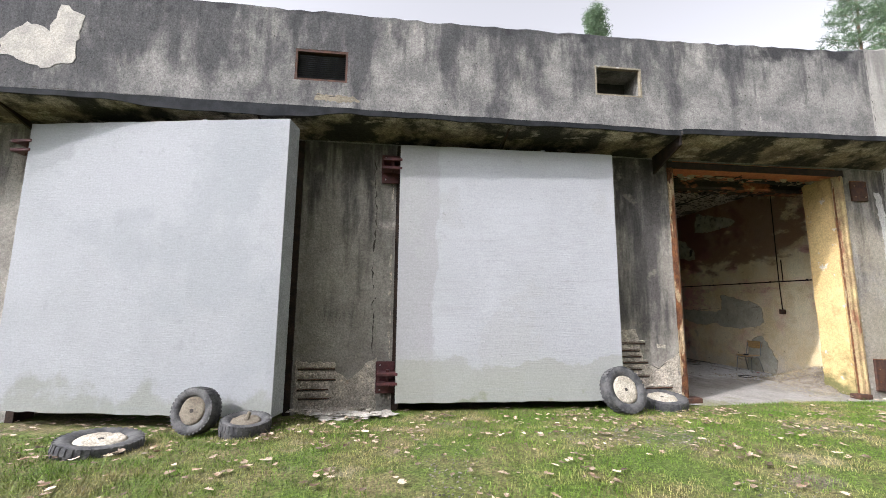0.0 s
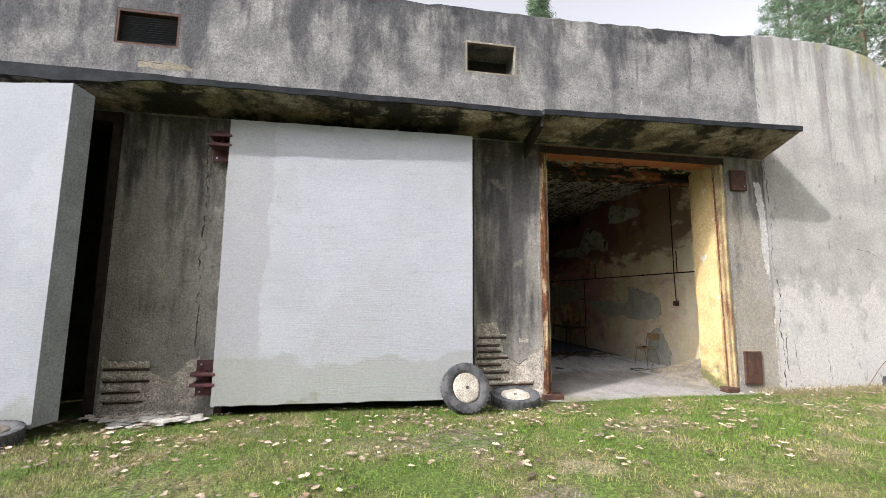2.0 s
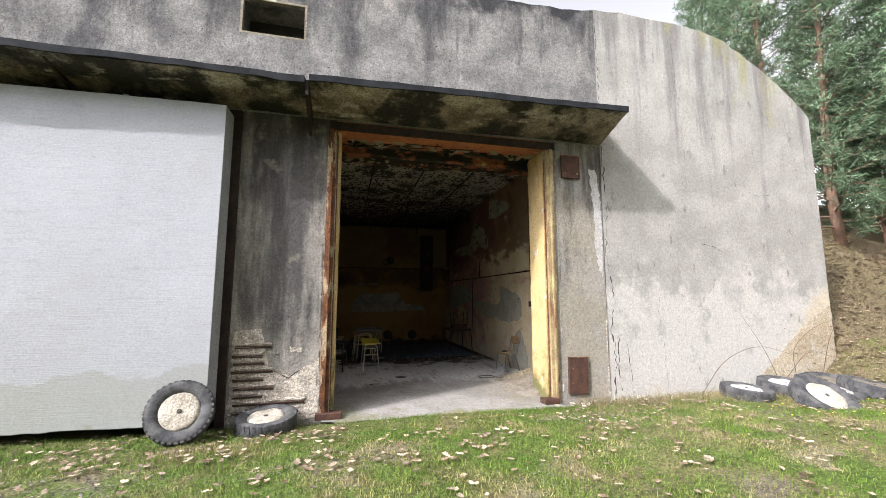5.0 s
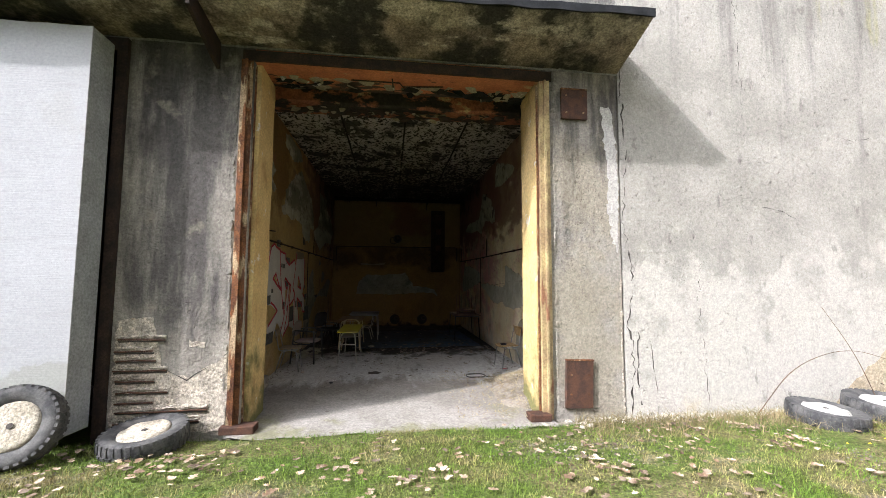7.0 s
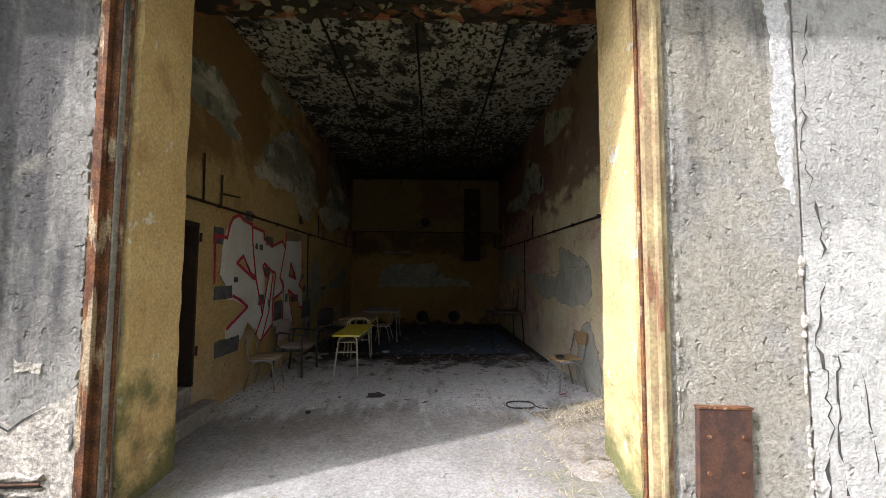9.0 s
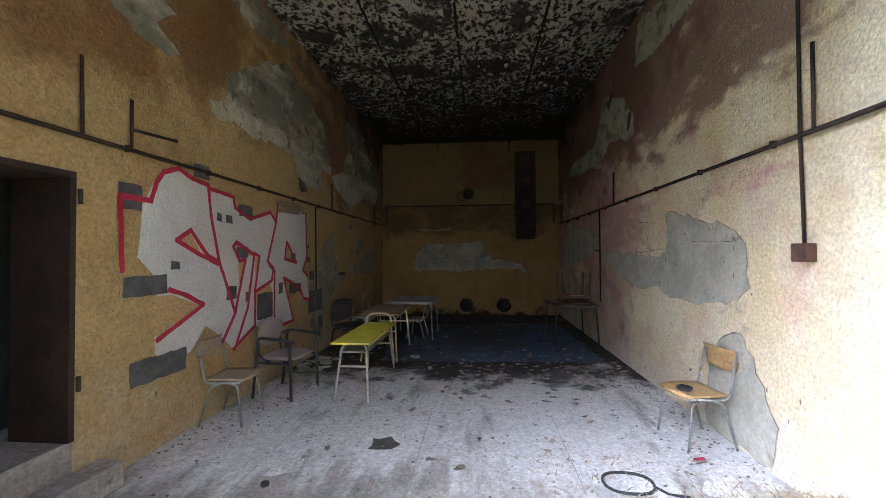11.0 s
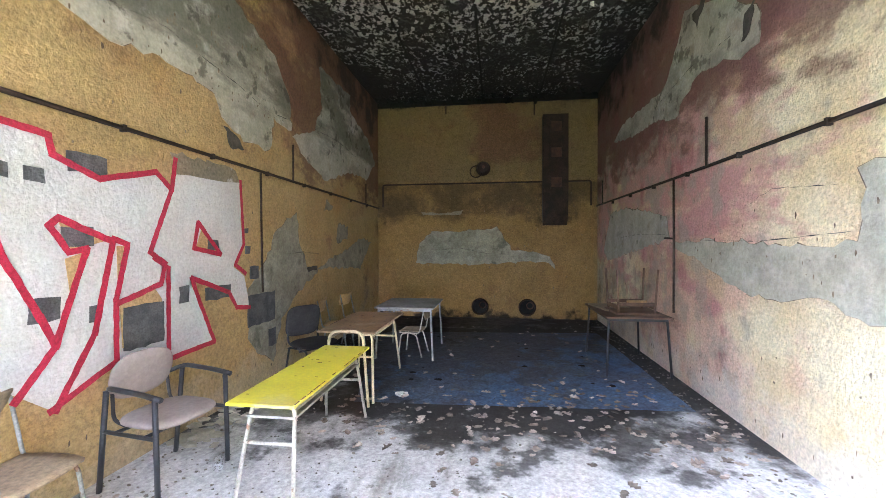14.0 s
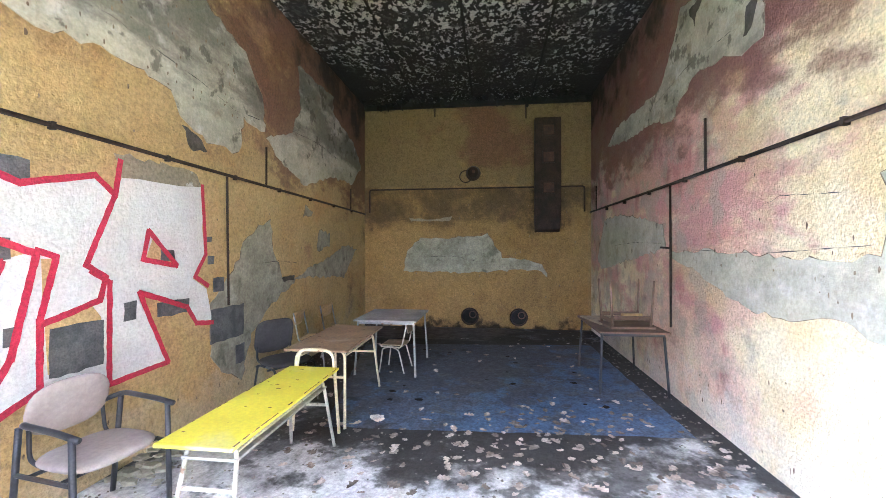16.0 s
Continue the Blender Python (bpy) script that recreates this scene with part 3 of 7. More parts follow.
def sheet(outline, wall, at, thick=0.006):
    """A thin flat layer on a wall: wall 'x' takes (y, z), 'y' takes (x, z), 'z' takes (x, y); thick's sign is the way it stands out."""
    def place(u, v, d):
        return {"x": (at + d, u, v), "y": (u, at + d, v), "z": (u, v, at + d)}[wall]
    bm = bmesh.new()
    edge = [bm.verts.new(place(u, v, thick)) for u, v in outline]
    low = [bm.verts.new(place(u, v, -thick * 0.3)) for u, v in outline]
    for tri in tessellate_polygon([[Vector((u, v, 0)) for u, v in outline]]):
        bm.faces.new([edge[k] for k in tri])
    k = len(edge)
    for i in range(k):
        bm.faces.new((edge[i], edge[(i + 1) % k], low[(i + 1) % k], low[i]))
    return bm


def rough_slab(x0, x1, y0, y1, tops, z0, step=0.25, amp=0.02, seed=3):
    """A wall along x whose upper edge runs through tops and is worn."""
    rng = random.Random(seed)
    xs = [x0 + (x1 - x0) * k / max(1, int((x1 - x0) / step)) for k in range(max(1, int((x1 - x0) / step)) + 1)]
    tx, tz = [p[0] for p in tops], [p[1] for p in tops]
    bm = bmesh.new()
    cols = []
    for x in xs:
        z = float(np.interp(x, tx, tz)) + rng.uniform(-amp, amp)
        cols.append([bm.verts.new(p) for p in ((x, y0, z0), (x, y0, z - 0.06), (x, y0 + 0.05 + rng.uniform(0, 0.03), z), (x, y1, z), (x, y1, z0))])
    for a, b in zip(cols, cols[1:]):
        for k in range(5):
            bm.faces.new((a[k], b[k], b[(k + 1) % 5], a[(k + 1) % 5]))
    bm.faces.new(cols[0])
    bm.faces.new(cols[-1][::-1])
    return bm


# ---- the ground ----
FLOOR = -0.305


def step01(v, a, b):
    t = min(1.0, max(0.0, (v - a) / (b - a)))
    return t * t * (3 - 2 * t)


def land(x, y):
    """Height of the open ground."""
    h = -0.15 - 0.17 * step01(y, 4.2, 6.9)
    h += 0.03 * noise.noise(Vector((x * 0.6, y * 0.6, 2.0))) + 0.012 * noise.noise(Vector((x * 2.3, y * 2.3, 5.0)))
    h -= 0.06 * step01(x, 1.0, -6.0)
    inside = step01(y, 6.9, 7.15) * step01(-x, -15.6, -15.2)
    h = h * (1 - inside) - 0.42 * inside
    bank = step01(x, 14.9, 16.7) * min(5.5, max(0.0, (y - 6.1) * 0.85))
    far = step01(y, 18.3, 20.0) * 5.0
    return h + max(bank * (1 - step01(y, 30, 45)), far * (1 - step01(y, 40, 60)) if x < 15.6 else 0.0)


def axis(fine_a, fine_b, step, outs):
    mid = list(np.arange(fine_a, fine_b + 1e-6, step))
    return [fine_a - o for o in reversed(outs)] + mid + [fine_b + o for o in outs]


gx = axis(-9.0, 24.0, 0.3, [1, 3, 7, 15, 40, 120, 500, 2000])
gy = axis(0.0, 24.0, 0.3, [1, 3, 7, 15, 40, 120, 500, 2000])
verts = [(x, y, land(x, y)) for y in gy for x in gx]
w = len(gx)
faces = [(j * w + i, j * w + i + 1, (j + 1) * w + i + 1, (j + 1) * w + i) for j in range(len(gy) - 1) for i in range(w - 1)]
me = bpy.data.meshes.new("ground")
me.from_pydata(verts, [], faces)
for p in me.polygons:
    p.use_smooth = True
me.materials.append(M["ground"])
ground = tagged(new("ground", me), "thin grass and bare soil before the bunker", "ground", kind="structure")

# ---- front wall ----
FACE, BACK = 7.2, 7.85


def structure(name, bm, mat, label, category="wall"):
    return tagged(finish(name, bm, mat), label, category, kind="structure")


TOPS = [(-9.5, 6.88), (-2.6, 6.92), (1.4, 6.91), (6.2, 6.97), (10.0, 7.1), (10.42, 7.18)]
# parapet in lengths round two vent openings (x, z of each opening)
V1, V2 = (-1.77, -0.82, 5.47, 6.09), (4.05, 5.05, 5.6, 6.23)
upper = structure("wall_parapet", rough_slab(-9.5, 10.42, FACE, BACK, TOPS, 6.3, 0.22, 0.022), M["parapet"], "rough grey parapet of the bunker with dark rain streaks")
for x0, x1, z0, z1 in ((-9.5, V1[0], 4.30, 6.3), (V1[1], V2[0], 4.30, 6.3), (V2[1], 10.42, 4.30, 6.3), (V1[0], V1[1], 4.30, V1[2]), (V1[0], V1[1], V1[3], 6.3), (V2[0], V2[1], 4.30, V2[2]), (V2[0], V2[1], V2[3], 6.3)):
    part("wall_panel", boxed((x0, x1, FACE, BACK, z0, z1)), M["parapet"], upper)


def pier(name, x0, x1, label):
    return structure(name, boxed((x0, x1, FACE, BACK, -0.6, 4.30)), M["pier"], label)


pier_far = pier("wall_pier_1", -9.5, -5.62, "rough grey plastered pier beside the ajar door")
pier_ab = pier("wall_pier_2", -1.5, 0.14, "rough grey plastered pier with spalled foot")
pier_bc = pier("wall_pier_3", 4.19, 5.60, "rough grey plastered pier streaked black, spalled foot")
pier_c = structure("wall_pier_4", boxed((9.31, 10.40, FACE, BACK, -0.6, 4.30)), M["pier"], "grey plastered pier beside the open bay")
WING_TOPS = [(10.43, 7.22), (12.1, 7.25), (13.0, 7.2), (13.6, 7.05), (14.4, 6.62), (15.1, 6.2), (15.85, 5.55)]
wing = structure("wall_wing", rough_slab(10.425, 15.85, 7.203, 7.75, WING_TOPS, -0.7, 0.2, 0.025, 8), M["wing"], "pale grey concrete wing wall with sloping top")

part("earth_stain", sheet(ragged([(15.84, 1.28), (15.18, 0.94), (14.46, 0.41), (13.77, -0.1), (13.5, -0.45), (15.84, -0.45)], 0.12, 0.035, 14), "y", 7.203, -0.004), M["earth_stain"], wing, "ochre earth stain below the old bank line")

# rooms behind the two white doors, their shade put into dark wall colour
for k, (x0, x1) in enumerate(((-5.62, -1.5), (0.14, 4.19))):
    structure("wall_store_%d" % (k + 1), boxed((x0 - 0.3, x0, BACK, 9.3, -0.6, 4.6), (x1, x1 + 0.3, BACK, 9.3, -0.6, 4.6), (x0 - 0.3, x1 + 0.3, 9.3, 9.5, -0.6, 4.6)), M["unlit_void"], "walls of the room behind a white door, coloured dark as unlit")
    structure("ceiling_store_%d" % (k + 1), boxed((x0 - 0.3, x1 + 0.3, BACK, 9.5, 4.6, 4.8)), M["unlit_void"], "ceiling of the room behind a white door, coloured dark as unlit", "ceiling")
    structure("door_frame_%d" % (k + 1), boxed((x0, x0 + 0.11, 7.14, 7.5, -0.5, 4.28), (x1 - 0.11, x1, 7.14, 7.5, -0.5, 4.28), (x0 + 0.11, x1 - 0.11, 7.14, 7.5, 4.12, 4.28)), M["dark_metal"], "dark steel frame of a bay door", "door frame")

# ---- open bay: jambs, lintel, steel frame ----
for name, x0, x1 in (("wall_jamb_1", 5.60, 5.66), ("wall_jamb_2", 9.25, 9.31)):
    bm = boxed((x0, x1, FACE + 0.10, BACK + 0.03, -0.4, 4.14))
    bmesh.ops.subdivide_edges(bm, edges=[e for e in bm.edges if abs(e.verts[0].co.z - e.verts[1].co.z) > 1], cuts=24)
    for v in bm.verts:
        v.co += Vector((random.uniform(-0.007, 0.007), random.uniform(-0.012, 0.012), 0))
    structure(name, bm, M["jamb"], "ochre yellow plastered reveal of the open bay")
lintel = structure("wall_lintel", boxed((5.60, 9.31, FACE + 0.02, BACK, 4.14, 4.30)), M["lintel"], "flaking orange soffit over the open bay")
part("frame_head", boxed((5.47, 9.45, FACE - 0.02, FACE + 0.019, 4.14, 4.27)), M["dark_metal"], lintel, "dark steel head of the frame")
part("cable", bar([(6.75, 7.5, 4.13), (7.4, 7.49, 4.128), (7.45, 7.6, 4.13), (8.0, 7.52, 4.128)], 0.009, 6), M["dark_metal"], lintel)
part("cable", bar([(7.3, 7.4, 4.13), (7.32, 7.8, 4.128)], 0.011, 6), M["dark_metal"], lintel)


def steel_frame(name, x, s, mat):
    """Angle-iron upright at a side of the bay; s points into the opening."""
    t = structure(name, boxed(tuple(sorted((x, x + s * 0.07))) + (FACE - 0.03, FACE + 0.02, -0.33, 4.14)), mat, "rusty steel angle upright of the bay frame", "door frame")
    part("flange", boxed(tuple(sorted((x + s * 0.075, x + s * 0.13))) + (FACE - 0.008, FACE + 0.12, -0.33, 4.14)), mat, t)
    part("rib", boxed(tuple(sorted((x + s * 0.05, x + s * 0.078))) + (FACE - 0.055, FACE - 0.012, -0.33, 4.14)), mat, t)
    part("guide", bar([(x + s * 0.145, FACE + 0.06, -0.3), (x + s * 0.145, FACE + 0.06, 4.1)], 0.014, 8), M["rust"], t)
    part("foot", boxed((min(x - 0.05, x + s * 0.33), max(x - 0.05, x + s * 0.33), FACE - 0.10, FACE + 0.09, -0.335, -0.245), bevel=0.012), M["rust_dark"], t)
    return t


steel_frame("frame_left", 5.46, 1, M["rust"])
steel_frame("frame_right", 9.41, -1, M["frame_olive"])
for z0, z1, tilt in ((-0.20, 0.40, 1.5), (3.62, 4.03, 0.0)):
    pl = base("steel_plate", "rusty steel hinge plate bolted to the pier", "plate", "hinge plates of the open bay", m=pose(9.76, FACE - 0.02, (z0 + z1) / 2, 0, tilt))
    part("plate", boxed((-0.185, 0.185, -0.03, 0.016, -(z1 - z0) / 2, (z1 - z0) / 2), bevel=0.006), M["rust_dark"], pl)
    part("rim", boxed((-0.19, 0.19, -0.035, 0.012, (z1 - z0) / 2 + 0.001, (z1 - z0) / 2 + 0.016)), M["rust"], pl)
    for bx in (-0.12, 0.12):
        for bz in (-0.12, 0.12):
            part("bolt", bar([(bx, -0.03, bz), (bx, -0.045, bz)], 0.013, 6), M["rust"], pl)

def broken_arris(parent, x, lean, seed, z0, z1, mat):
    """Crumbled plaster lumps along an upright edge."""
    rng = random.Random(seed)
    bm = bmesh.new()
    z = z0
    while z < z1:
        h, w = rng.uniform(0.03, 0.16), rng.uniform(0.012, 0.055)
        if rng.random() < 0.75:
            cx, d = x + lean * w * 0.5 + rng.uniform(-0.008, 0.008), rng.uniform(0.006, 0.022)
            ring = [(cx + w * 0.5 * math.cos(t) * rng.uniform(0.7, 1.2), z + h * 0.5 + h * 0.5 * math.sin(t) * rng.uniform(0.8, 1.15)) for t in (0, 0.9, 1.7, 2.6, 3.5, 4.4, 5.4)]
            low = [bm.verts.new((u, FACE + 0.004, v)) for u, v in ring]
            top = [bm.verts.new((cx + (u - cx) * 0.7, FACE - d * rng.uniform(0.7, 1.2), z + h / 2 + (v - z - h / 2) * 0.75)) for u, v in ring]
            bm.faces.new(top)
            for k in range(7):
                bm.faces.new((low[k], low[(k + 1) % 7], top[(k + 1) % 7], top[k]))
        z += h * rng.uniform(0.6, 1.3)
    part("broken_plaster", bm, mat, parent)


broken_arris(pier_bc, 5.44, -1, 3, -0.3, 4.1, M["pier"])
broken_arris(pier_c, 9.46, 1, 5, -0.3, 4.1, M["pier"])
broken_arris(pier_c, 10.37, 1, 19, -0.3, 1.7, M["spall"])
broken_arris(pier_ab, -0.20, 1, 29, 0.3, 3.9, M["pier"])
broken_arris(pier_ab, 0.10, -1, 9, -0.2, 4.0, M["spall"])

# spalled feet of the piers with bare reinforcement
def spall(parent, outline, rows, x0, x1, z0, dz, seed):
    part("spalled_patch", sheet(ragged(outline, 0.07, 0.022, seed), "y", FACE, -0.012), M["spall"], parent, "spalled concrete with bare rusty bars")
    rng = random.Random(seed)
    for k in range(rows):
        z = z0 + dz * k + rng.uniform(-0.012, 0.012)
        a, b = x0 + rng.uniform(0, 0.05), x1 + (0.5 if rows > 6 and k < 2 else 0.0) - rng.uniform(-0.04, 0.15)
        bm = boxed((a, b, FACE - 0.028, FACE - 0.010, z - 0.013, z + 0.003))
        for v in bm.verts:
            v.co.z += rng.uniform(-0.008, 0.008)
        part("groove", bm, M["crack"], parent)
        ridge = bmesh.new()
        nr = 13
        rows_ = []
        for i in range(nr + 1):
            x = x0 + (b - x0) * i / nr
            up, out = z + 0.02 + rng.uniform(-0.008, 0.02), FACE - 0.016 - rng.uniform(0.0, 0.026)
            top = z + dz - 0.035 + rng.uniform(-0.03, 0.012)
            rows_.append([ridge.verts.new(p) for p in ((x, FACE - 0.008, up - 0.008), (x, out, up + 0.012), (x, out - rng.uniform(-0.008, 0.012), (up + top) / 2), (x, out, top - 0.012), (x, FACE - 0.008, top))])
        for p, q in zip(rows_, rows_[1:]):
            for i in range(4):
                ridge.faces.new((p[i], q[i], q[i + 1], p[i + 1]))
        ridge.faces.new(rows_[0])
        ridge.faces.new(rows_[-1][::-1])
        part("concrete_ridge", ridge, M["spall"], parent)
        pts = [(a + (b - a) * t, FACE - 0.034, z + 0.012 + rng.uniform(-0.006, 0.006)) for t in (0, 0.25, 0.5, 0.75, 1)]
        part("rebar", bar(pts, 0.009, 6), M["rebar"], parent)


spall(pier_bc, [(4.24, 0.94), (4.6, 1.0), (4.68, 0.75), (4.72, 0.42), (5.03, 0.27), (5.25, 0.42), (5.45, 0.58), (5.46, -0.32), (4.22, -0.32)], 9, 4.24, 4.78, -0.2, 0.115, 5)
spall(pier_ab, [(-1.45, 0.50), (-1.29, 0.41), (-0.88, 0.35), (-0.58, 0.13), (-0.31, 0.39), (-0.13, 0.5), (-0.12, -0.35), (-1.46, -0.35)], 4, -1.42, -0.8, -0.16, 0.16, 6)
part("nick", sheet(ragged([(5.0, 0.72), (5.19, 0.70), (5.18, 0.64), (5.02, 0.65)], 0.04, 0.012, 2), "y", FACE, -0.008), M["spall"], pier_bc)
part("bare_patch", sheet(ragged([(-6.63, 5.82), (-6.25, 6.2), (-5.9, 6.05), (-5.76, 6.58), (-5.38, 6.36), (-5.45, 5.5), (-5.91, 5.36), (-6.59, 5.56)], 0.09, 0.03, 4), "y", FACE, -0.008), M["pale_plaster"], upper, "pale patch where the render fell off")
part("bare_patch", sheet(ragged([(-1.35, 5.22), (-0.7, 5.2), (-0.55, 5.12), (-0.9, 5.08), (-1.4, 5.1)], 0.04, 0.02, 9), "y", FACE, -0.004), M["plaster_brown"], upper)
part("bare_patch", sheet(ragged([(6.55, 4.86), (6.72, 4.84), (6.74, 4.72), (6.58, 4.73)], 0.05, 0.02, 3), "y", FACE, -0.008), M["pale_plaster"], upper)
part("patched_plaster", sheet(ragged([(10.16, 3.83), (10.3, 3.84), (10.36, 3.5), (10.38, 3.1), (10.39, 2.3), (10.37, 1.79), (10.3, 1.95), (10.22, 2.4), (10.25, 2.8), (10.2, 3.3)], 0.05, 0.022, 12), "y", FACE, -0.005), M["spall_pale"], pier_c, "pale mortar smeared beside the crack")


def crack(parent, pts, width, seed, wall="y", at=FACE - 0.004):
    """A jagged open crack as a thin dark ribbon."""
    rng = random.Random(seed)
    line = []
    for (a, b), (c, d) in zip(pts, pts[1:]):
        n = max(2, int(math.hypot(c - a, d - b) / 0.07))
        line += [(a + (c - a) * k / n + rng.gauss(0, 0.016), b + (d - b) * (k + rng.uniform(-0.4, 0.4) * (k > 0)) / n) for k in range(n)]
    line.append(pts[-1])
    ws = [width * 0.75 * rng.random() ** 1.6 for _ in line]
    flat = abs(pts[0][0] - pts[-1][0]) > abs(pts[0][1] - pts[-1][1])
    bm, rows = bmesh.new(), []
    off = -0.002 if wall == "y" else (0.002 if at < 7 else -0.002)
    for (u, v), q in zip(line, ws):
        ends = ((u, v + q), (u, v - q)) if flat else ((u - q, v), (u + q, v))
        rows.append([bm.verts.new((a, at + off, b) if wall == "y" else (at + off, a, b)) for a, b in ends])
    for a, b in zip(rows, rows[1:]):
        bm.faces.new((a[0], a[1], b[1], b[0]))
    part("crack", bm, M["crack"], parent)


crack(wing, [(10.47, 3.9), (10.5, 3.0), (10.44, 2.3), (10.56, 1.5), (10.49, 0.9), (10.55, 0.4), (10.5, -0.3)], 0.022, 1, at=7.198)
crack(wing, [(10.46, 7.1), (10.44, 6.4), (10.47, 5.6), (10.43, 5.0), (10.47, 4.6), (10.44, 3.9)], 0.014, 2, at=7.198)
crack(wing, [(10.62, 0.75), (10.6, 0.4), (10.64, -0.2)], 0.016, 3, at=7.198)
crack(wing, [(10.78, 0.65), (10.84, 0.2), (10.86, -0.05)], 0.012, 4, at=7.198)
crack(wing, [(12.25, 6.7), (12.27, 5.7), (12.33, 4.9), (12.35, 4.2)], 0.008, 5, at=7.198)
crack(wing, [(11.6, 1.7), (11.52, 1.2), (11.58, 0.5), (11.62, -0.2)], 0.006, 6, at=7.198)
crack(wing, [(12.6, 2.5), (12.9, 2.45), (13.2, 2.3)], 0.008, 7, at=7.198)
crack(wing, [(13.9, 3.6), (14.2, 3.55), (14.5, 3.62)], 0.008, 8, at=7.198)
crack(pier_ab, [(-0.25, 4.0), (-0.2, 3.0), (-0.24, 2.0), (-0.19, 1.0), (-0.22, 0.4)], 0.022, 9)
crack(pier_bc, [(4.72, 0.42), (5.03, 0.27), (5.25, 0.42), (5.45, 0.58)], 0.012, 10, at=FACE - 0.014)
crack(upper, [(-6.0, 5.0), (-4.6, 4.98), (-3.4, 4.96), (-2.2, 4.93)], 0.012, 11)
crack(upper, [(-1.4, 5.2), (-0.9, 5.17), (-0.5, 5.16)], 0.012, 12)
crack(upper, [(1.6, 4.95), (2.6, 4.93), (3.6, 4.9)], 0.005, 13)
rng = random.Random(77)
bm = bmesh.new()
for k in range(110):
    x, z = rng.uniform(-5.4, 10.3), rng.uniform(4.8, 6.8)
    if V1[0] - 0.1 < x < V1[1] + 0.1 or V2[0] - 0.1 < x < V2[1] + 0.1:
        continue
    s = rng.uniform(0.006, 0.022)
    c = [bm.verts.new((x + s * math.cos(t) * rng.uniform(0.6, 1.2), FACE - 0.005, z + s * math.sin(t) * rng.uniform(0.5, 1.0))) for t in (0, 1, 2.2, 3.1, 4.2, 5.3)]
    bm.faces.new(c)
part("pockmarks", bm, M["crack"], upper)

# vents
vent = base("louvre_vent", "dark louvred vent with rusty frame in the parapet", "vent")
part("frame", boxed((V1[0], V1[1], FACE + 0.005, FACE + 0.10, V1[2], V1[2] + 0.04), (V1[0], V1[1], FACE + 0.005, FACE + 0.10, V1[3] - 0.05, V1[3]), (V1[0], V1[0] + 0.04, FACE + 0.006, FACE + 0.09, V1[2] + 0.041, V1[3] - 0.051), (V1[1] - 0.04, V1[1], FACE + 0.006, FACE + 0.09, V1[2] + 0.041, V1[3] - 0.051)), M["rust_dark"], vent)
for k in range(12):
    z = V1[2] + 0.06 + k * 0.041
    bm = boxed((V1[0] + 0.04, V1[1] - 0.04, -0.03, 0.03, -0.003, 0.003))
    bmesh.ops.rotate(bm, verts=bm.verts, cent=(0, 0, 0), matrix=Matrix.Rotation(radians(40), 3, "X"))
    bmesh.ops.translate(bm, verts=bm.verts, vec=(0, FACE + 0.06, z))
    part("slat", bm, M["felt"], vent)
# Dark panel paints the unlit space behind the slats.
part("backing", boxed((V1[0], V1[1], FACE + 0.14, FACE + 0.16, V1[2], V1[3])), M["unlit_void"], vent)
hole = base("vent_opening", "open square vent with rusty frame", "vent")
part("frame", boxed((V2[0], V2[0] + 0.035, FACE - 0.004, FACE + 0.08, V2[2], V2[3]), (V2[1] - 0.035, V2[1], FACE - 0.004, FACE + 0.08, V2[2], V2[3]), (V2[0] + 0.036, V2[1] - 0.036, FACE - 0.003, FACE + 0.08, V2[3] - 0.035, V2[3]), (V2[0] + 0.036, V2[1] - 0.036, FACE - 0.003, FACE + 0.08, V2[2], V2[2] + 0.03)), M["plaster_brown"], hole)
# Closing panel in the same unlit colour.
part("backing", boxed((V2[0], V2[1], BACK - 0.03, BACK - 0.01, V2[2], V2[3])), M["unlit_void"], hole)

# ---- canopy ----
def canopy(name, x0, x1, lift0, lift1, seed):
    rng = random.Random(seed)
    n = int((x1 - x0) / 0.3)
    bm, cols, felt, fcols = bmesh.new(), [], bmesh.new(), []
    for k in range(n + 1):
        x = x0 + (x1 - x0) * k / n
        lift = lift0 + (lift1 - lift0) * k / n + rng.uniform(-0.008, 0.008)
        y = 6.38 + rng.uniform(-0.01, 0.01)
        cols.append([bm.verts.new(p) for p in ((x, y, 4.44 + lift), (x, y, 4.51 + lift), (x, FACE, 4.66 + lift * 0.6), (x, FACE, 4.33 + rng.uniform(-0.01, 0.01)), (x, 6.75, 4.38 + lift * 0.5 + rng.uniform(-0.012, 0.012)))])
        # Extra droop near the ajar door, shaped to keep sun off the pier.
        d = rng.uniform(0.0, 0.03) + 0.10 * step01(x, -4.2, -3.4) * step01(x, -0.8, -1.4)
        fcols.append([felt.verts.new(p) for p in ((x, y - 0.035, 4.455 + lift - d), (x, y - 0.04, 4.53 + lift), (x, FACE - 0.002, 4.685 + lift * 0.6), (x, FACE - 0.002, 4.67 + lift * 0.6), (x, y - 0.012, 4.515 + lift), (x, y - 0.012, 4.455 + lift - d))])
    for mesh, cc in ((bm, cols), (felt, fcols)):
        for a, b in zip(cc, cc[1:]):
            m = len(a)
            for k in range(m):
                mesh.faces.new((a[k], b[k], b[(k + 1) % m], a[(k + 1) % m]))
        mesh.faces.new(cc[0])
        mesh.faces.new(cc[-1][::-1])
    t = structure(name, bm, M["soffit"], "stained thin concrete canopy with ragged bitumen felt edge", "canopy")
    part("felt_edge", felt, M["felt"], t, "dark bitumen felt")
    return t


can1 = canopy("canopy_1", -9.5, 5.15, 0.02, 0.0, 31)
can2 = canopy("canopy_2", 5.21, 10.42, 0.03, 0.16, 32)
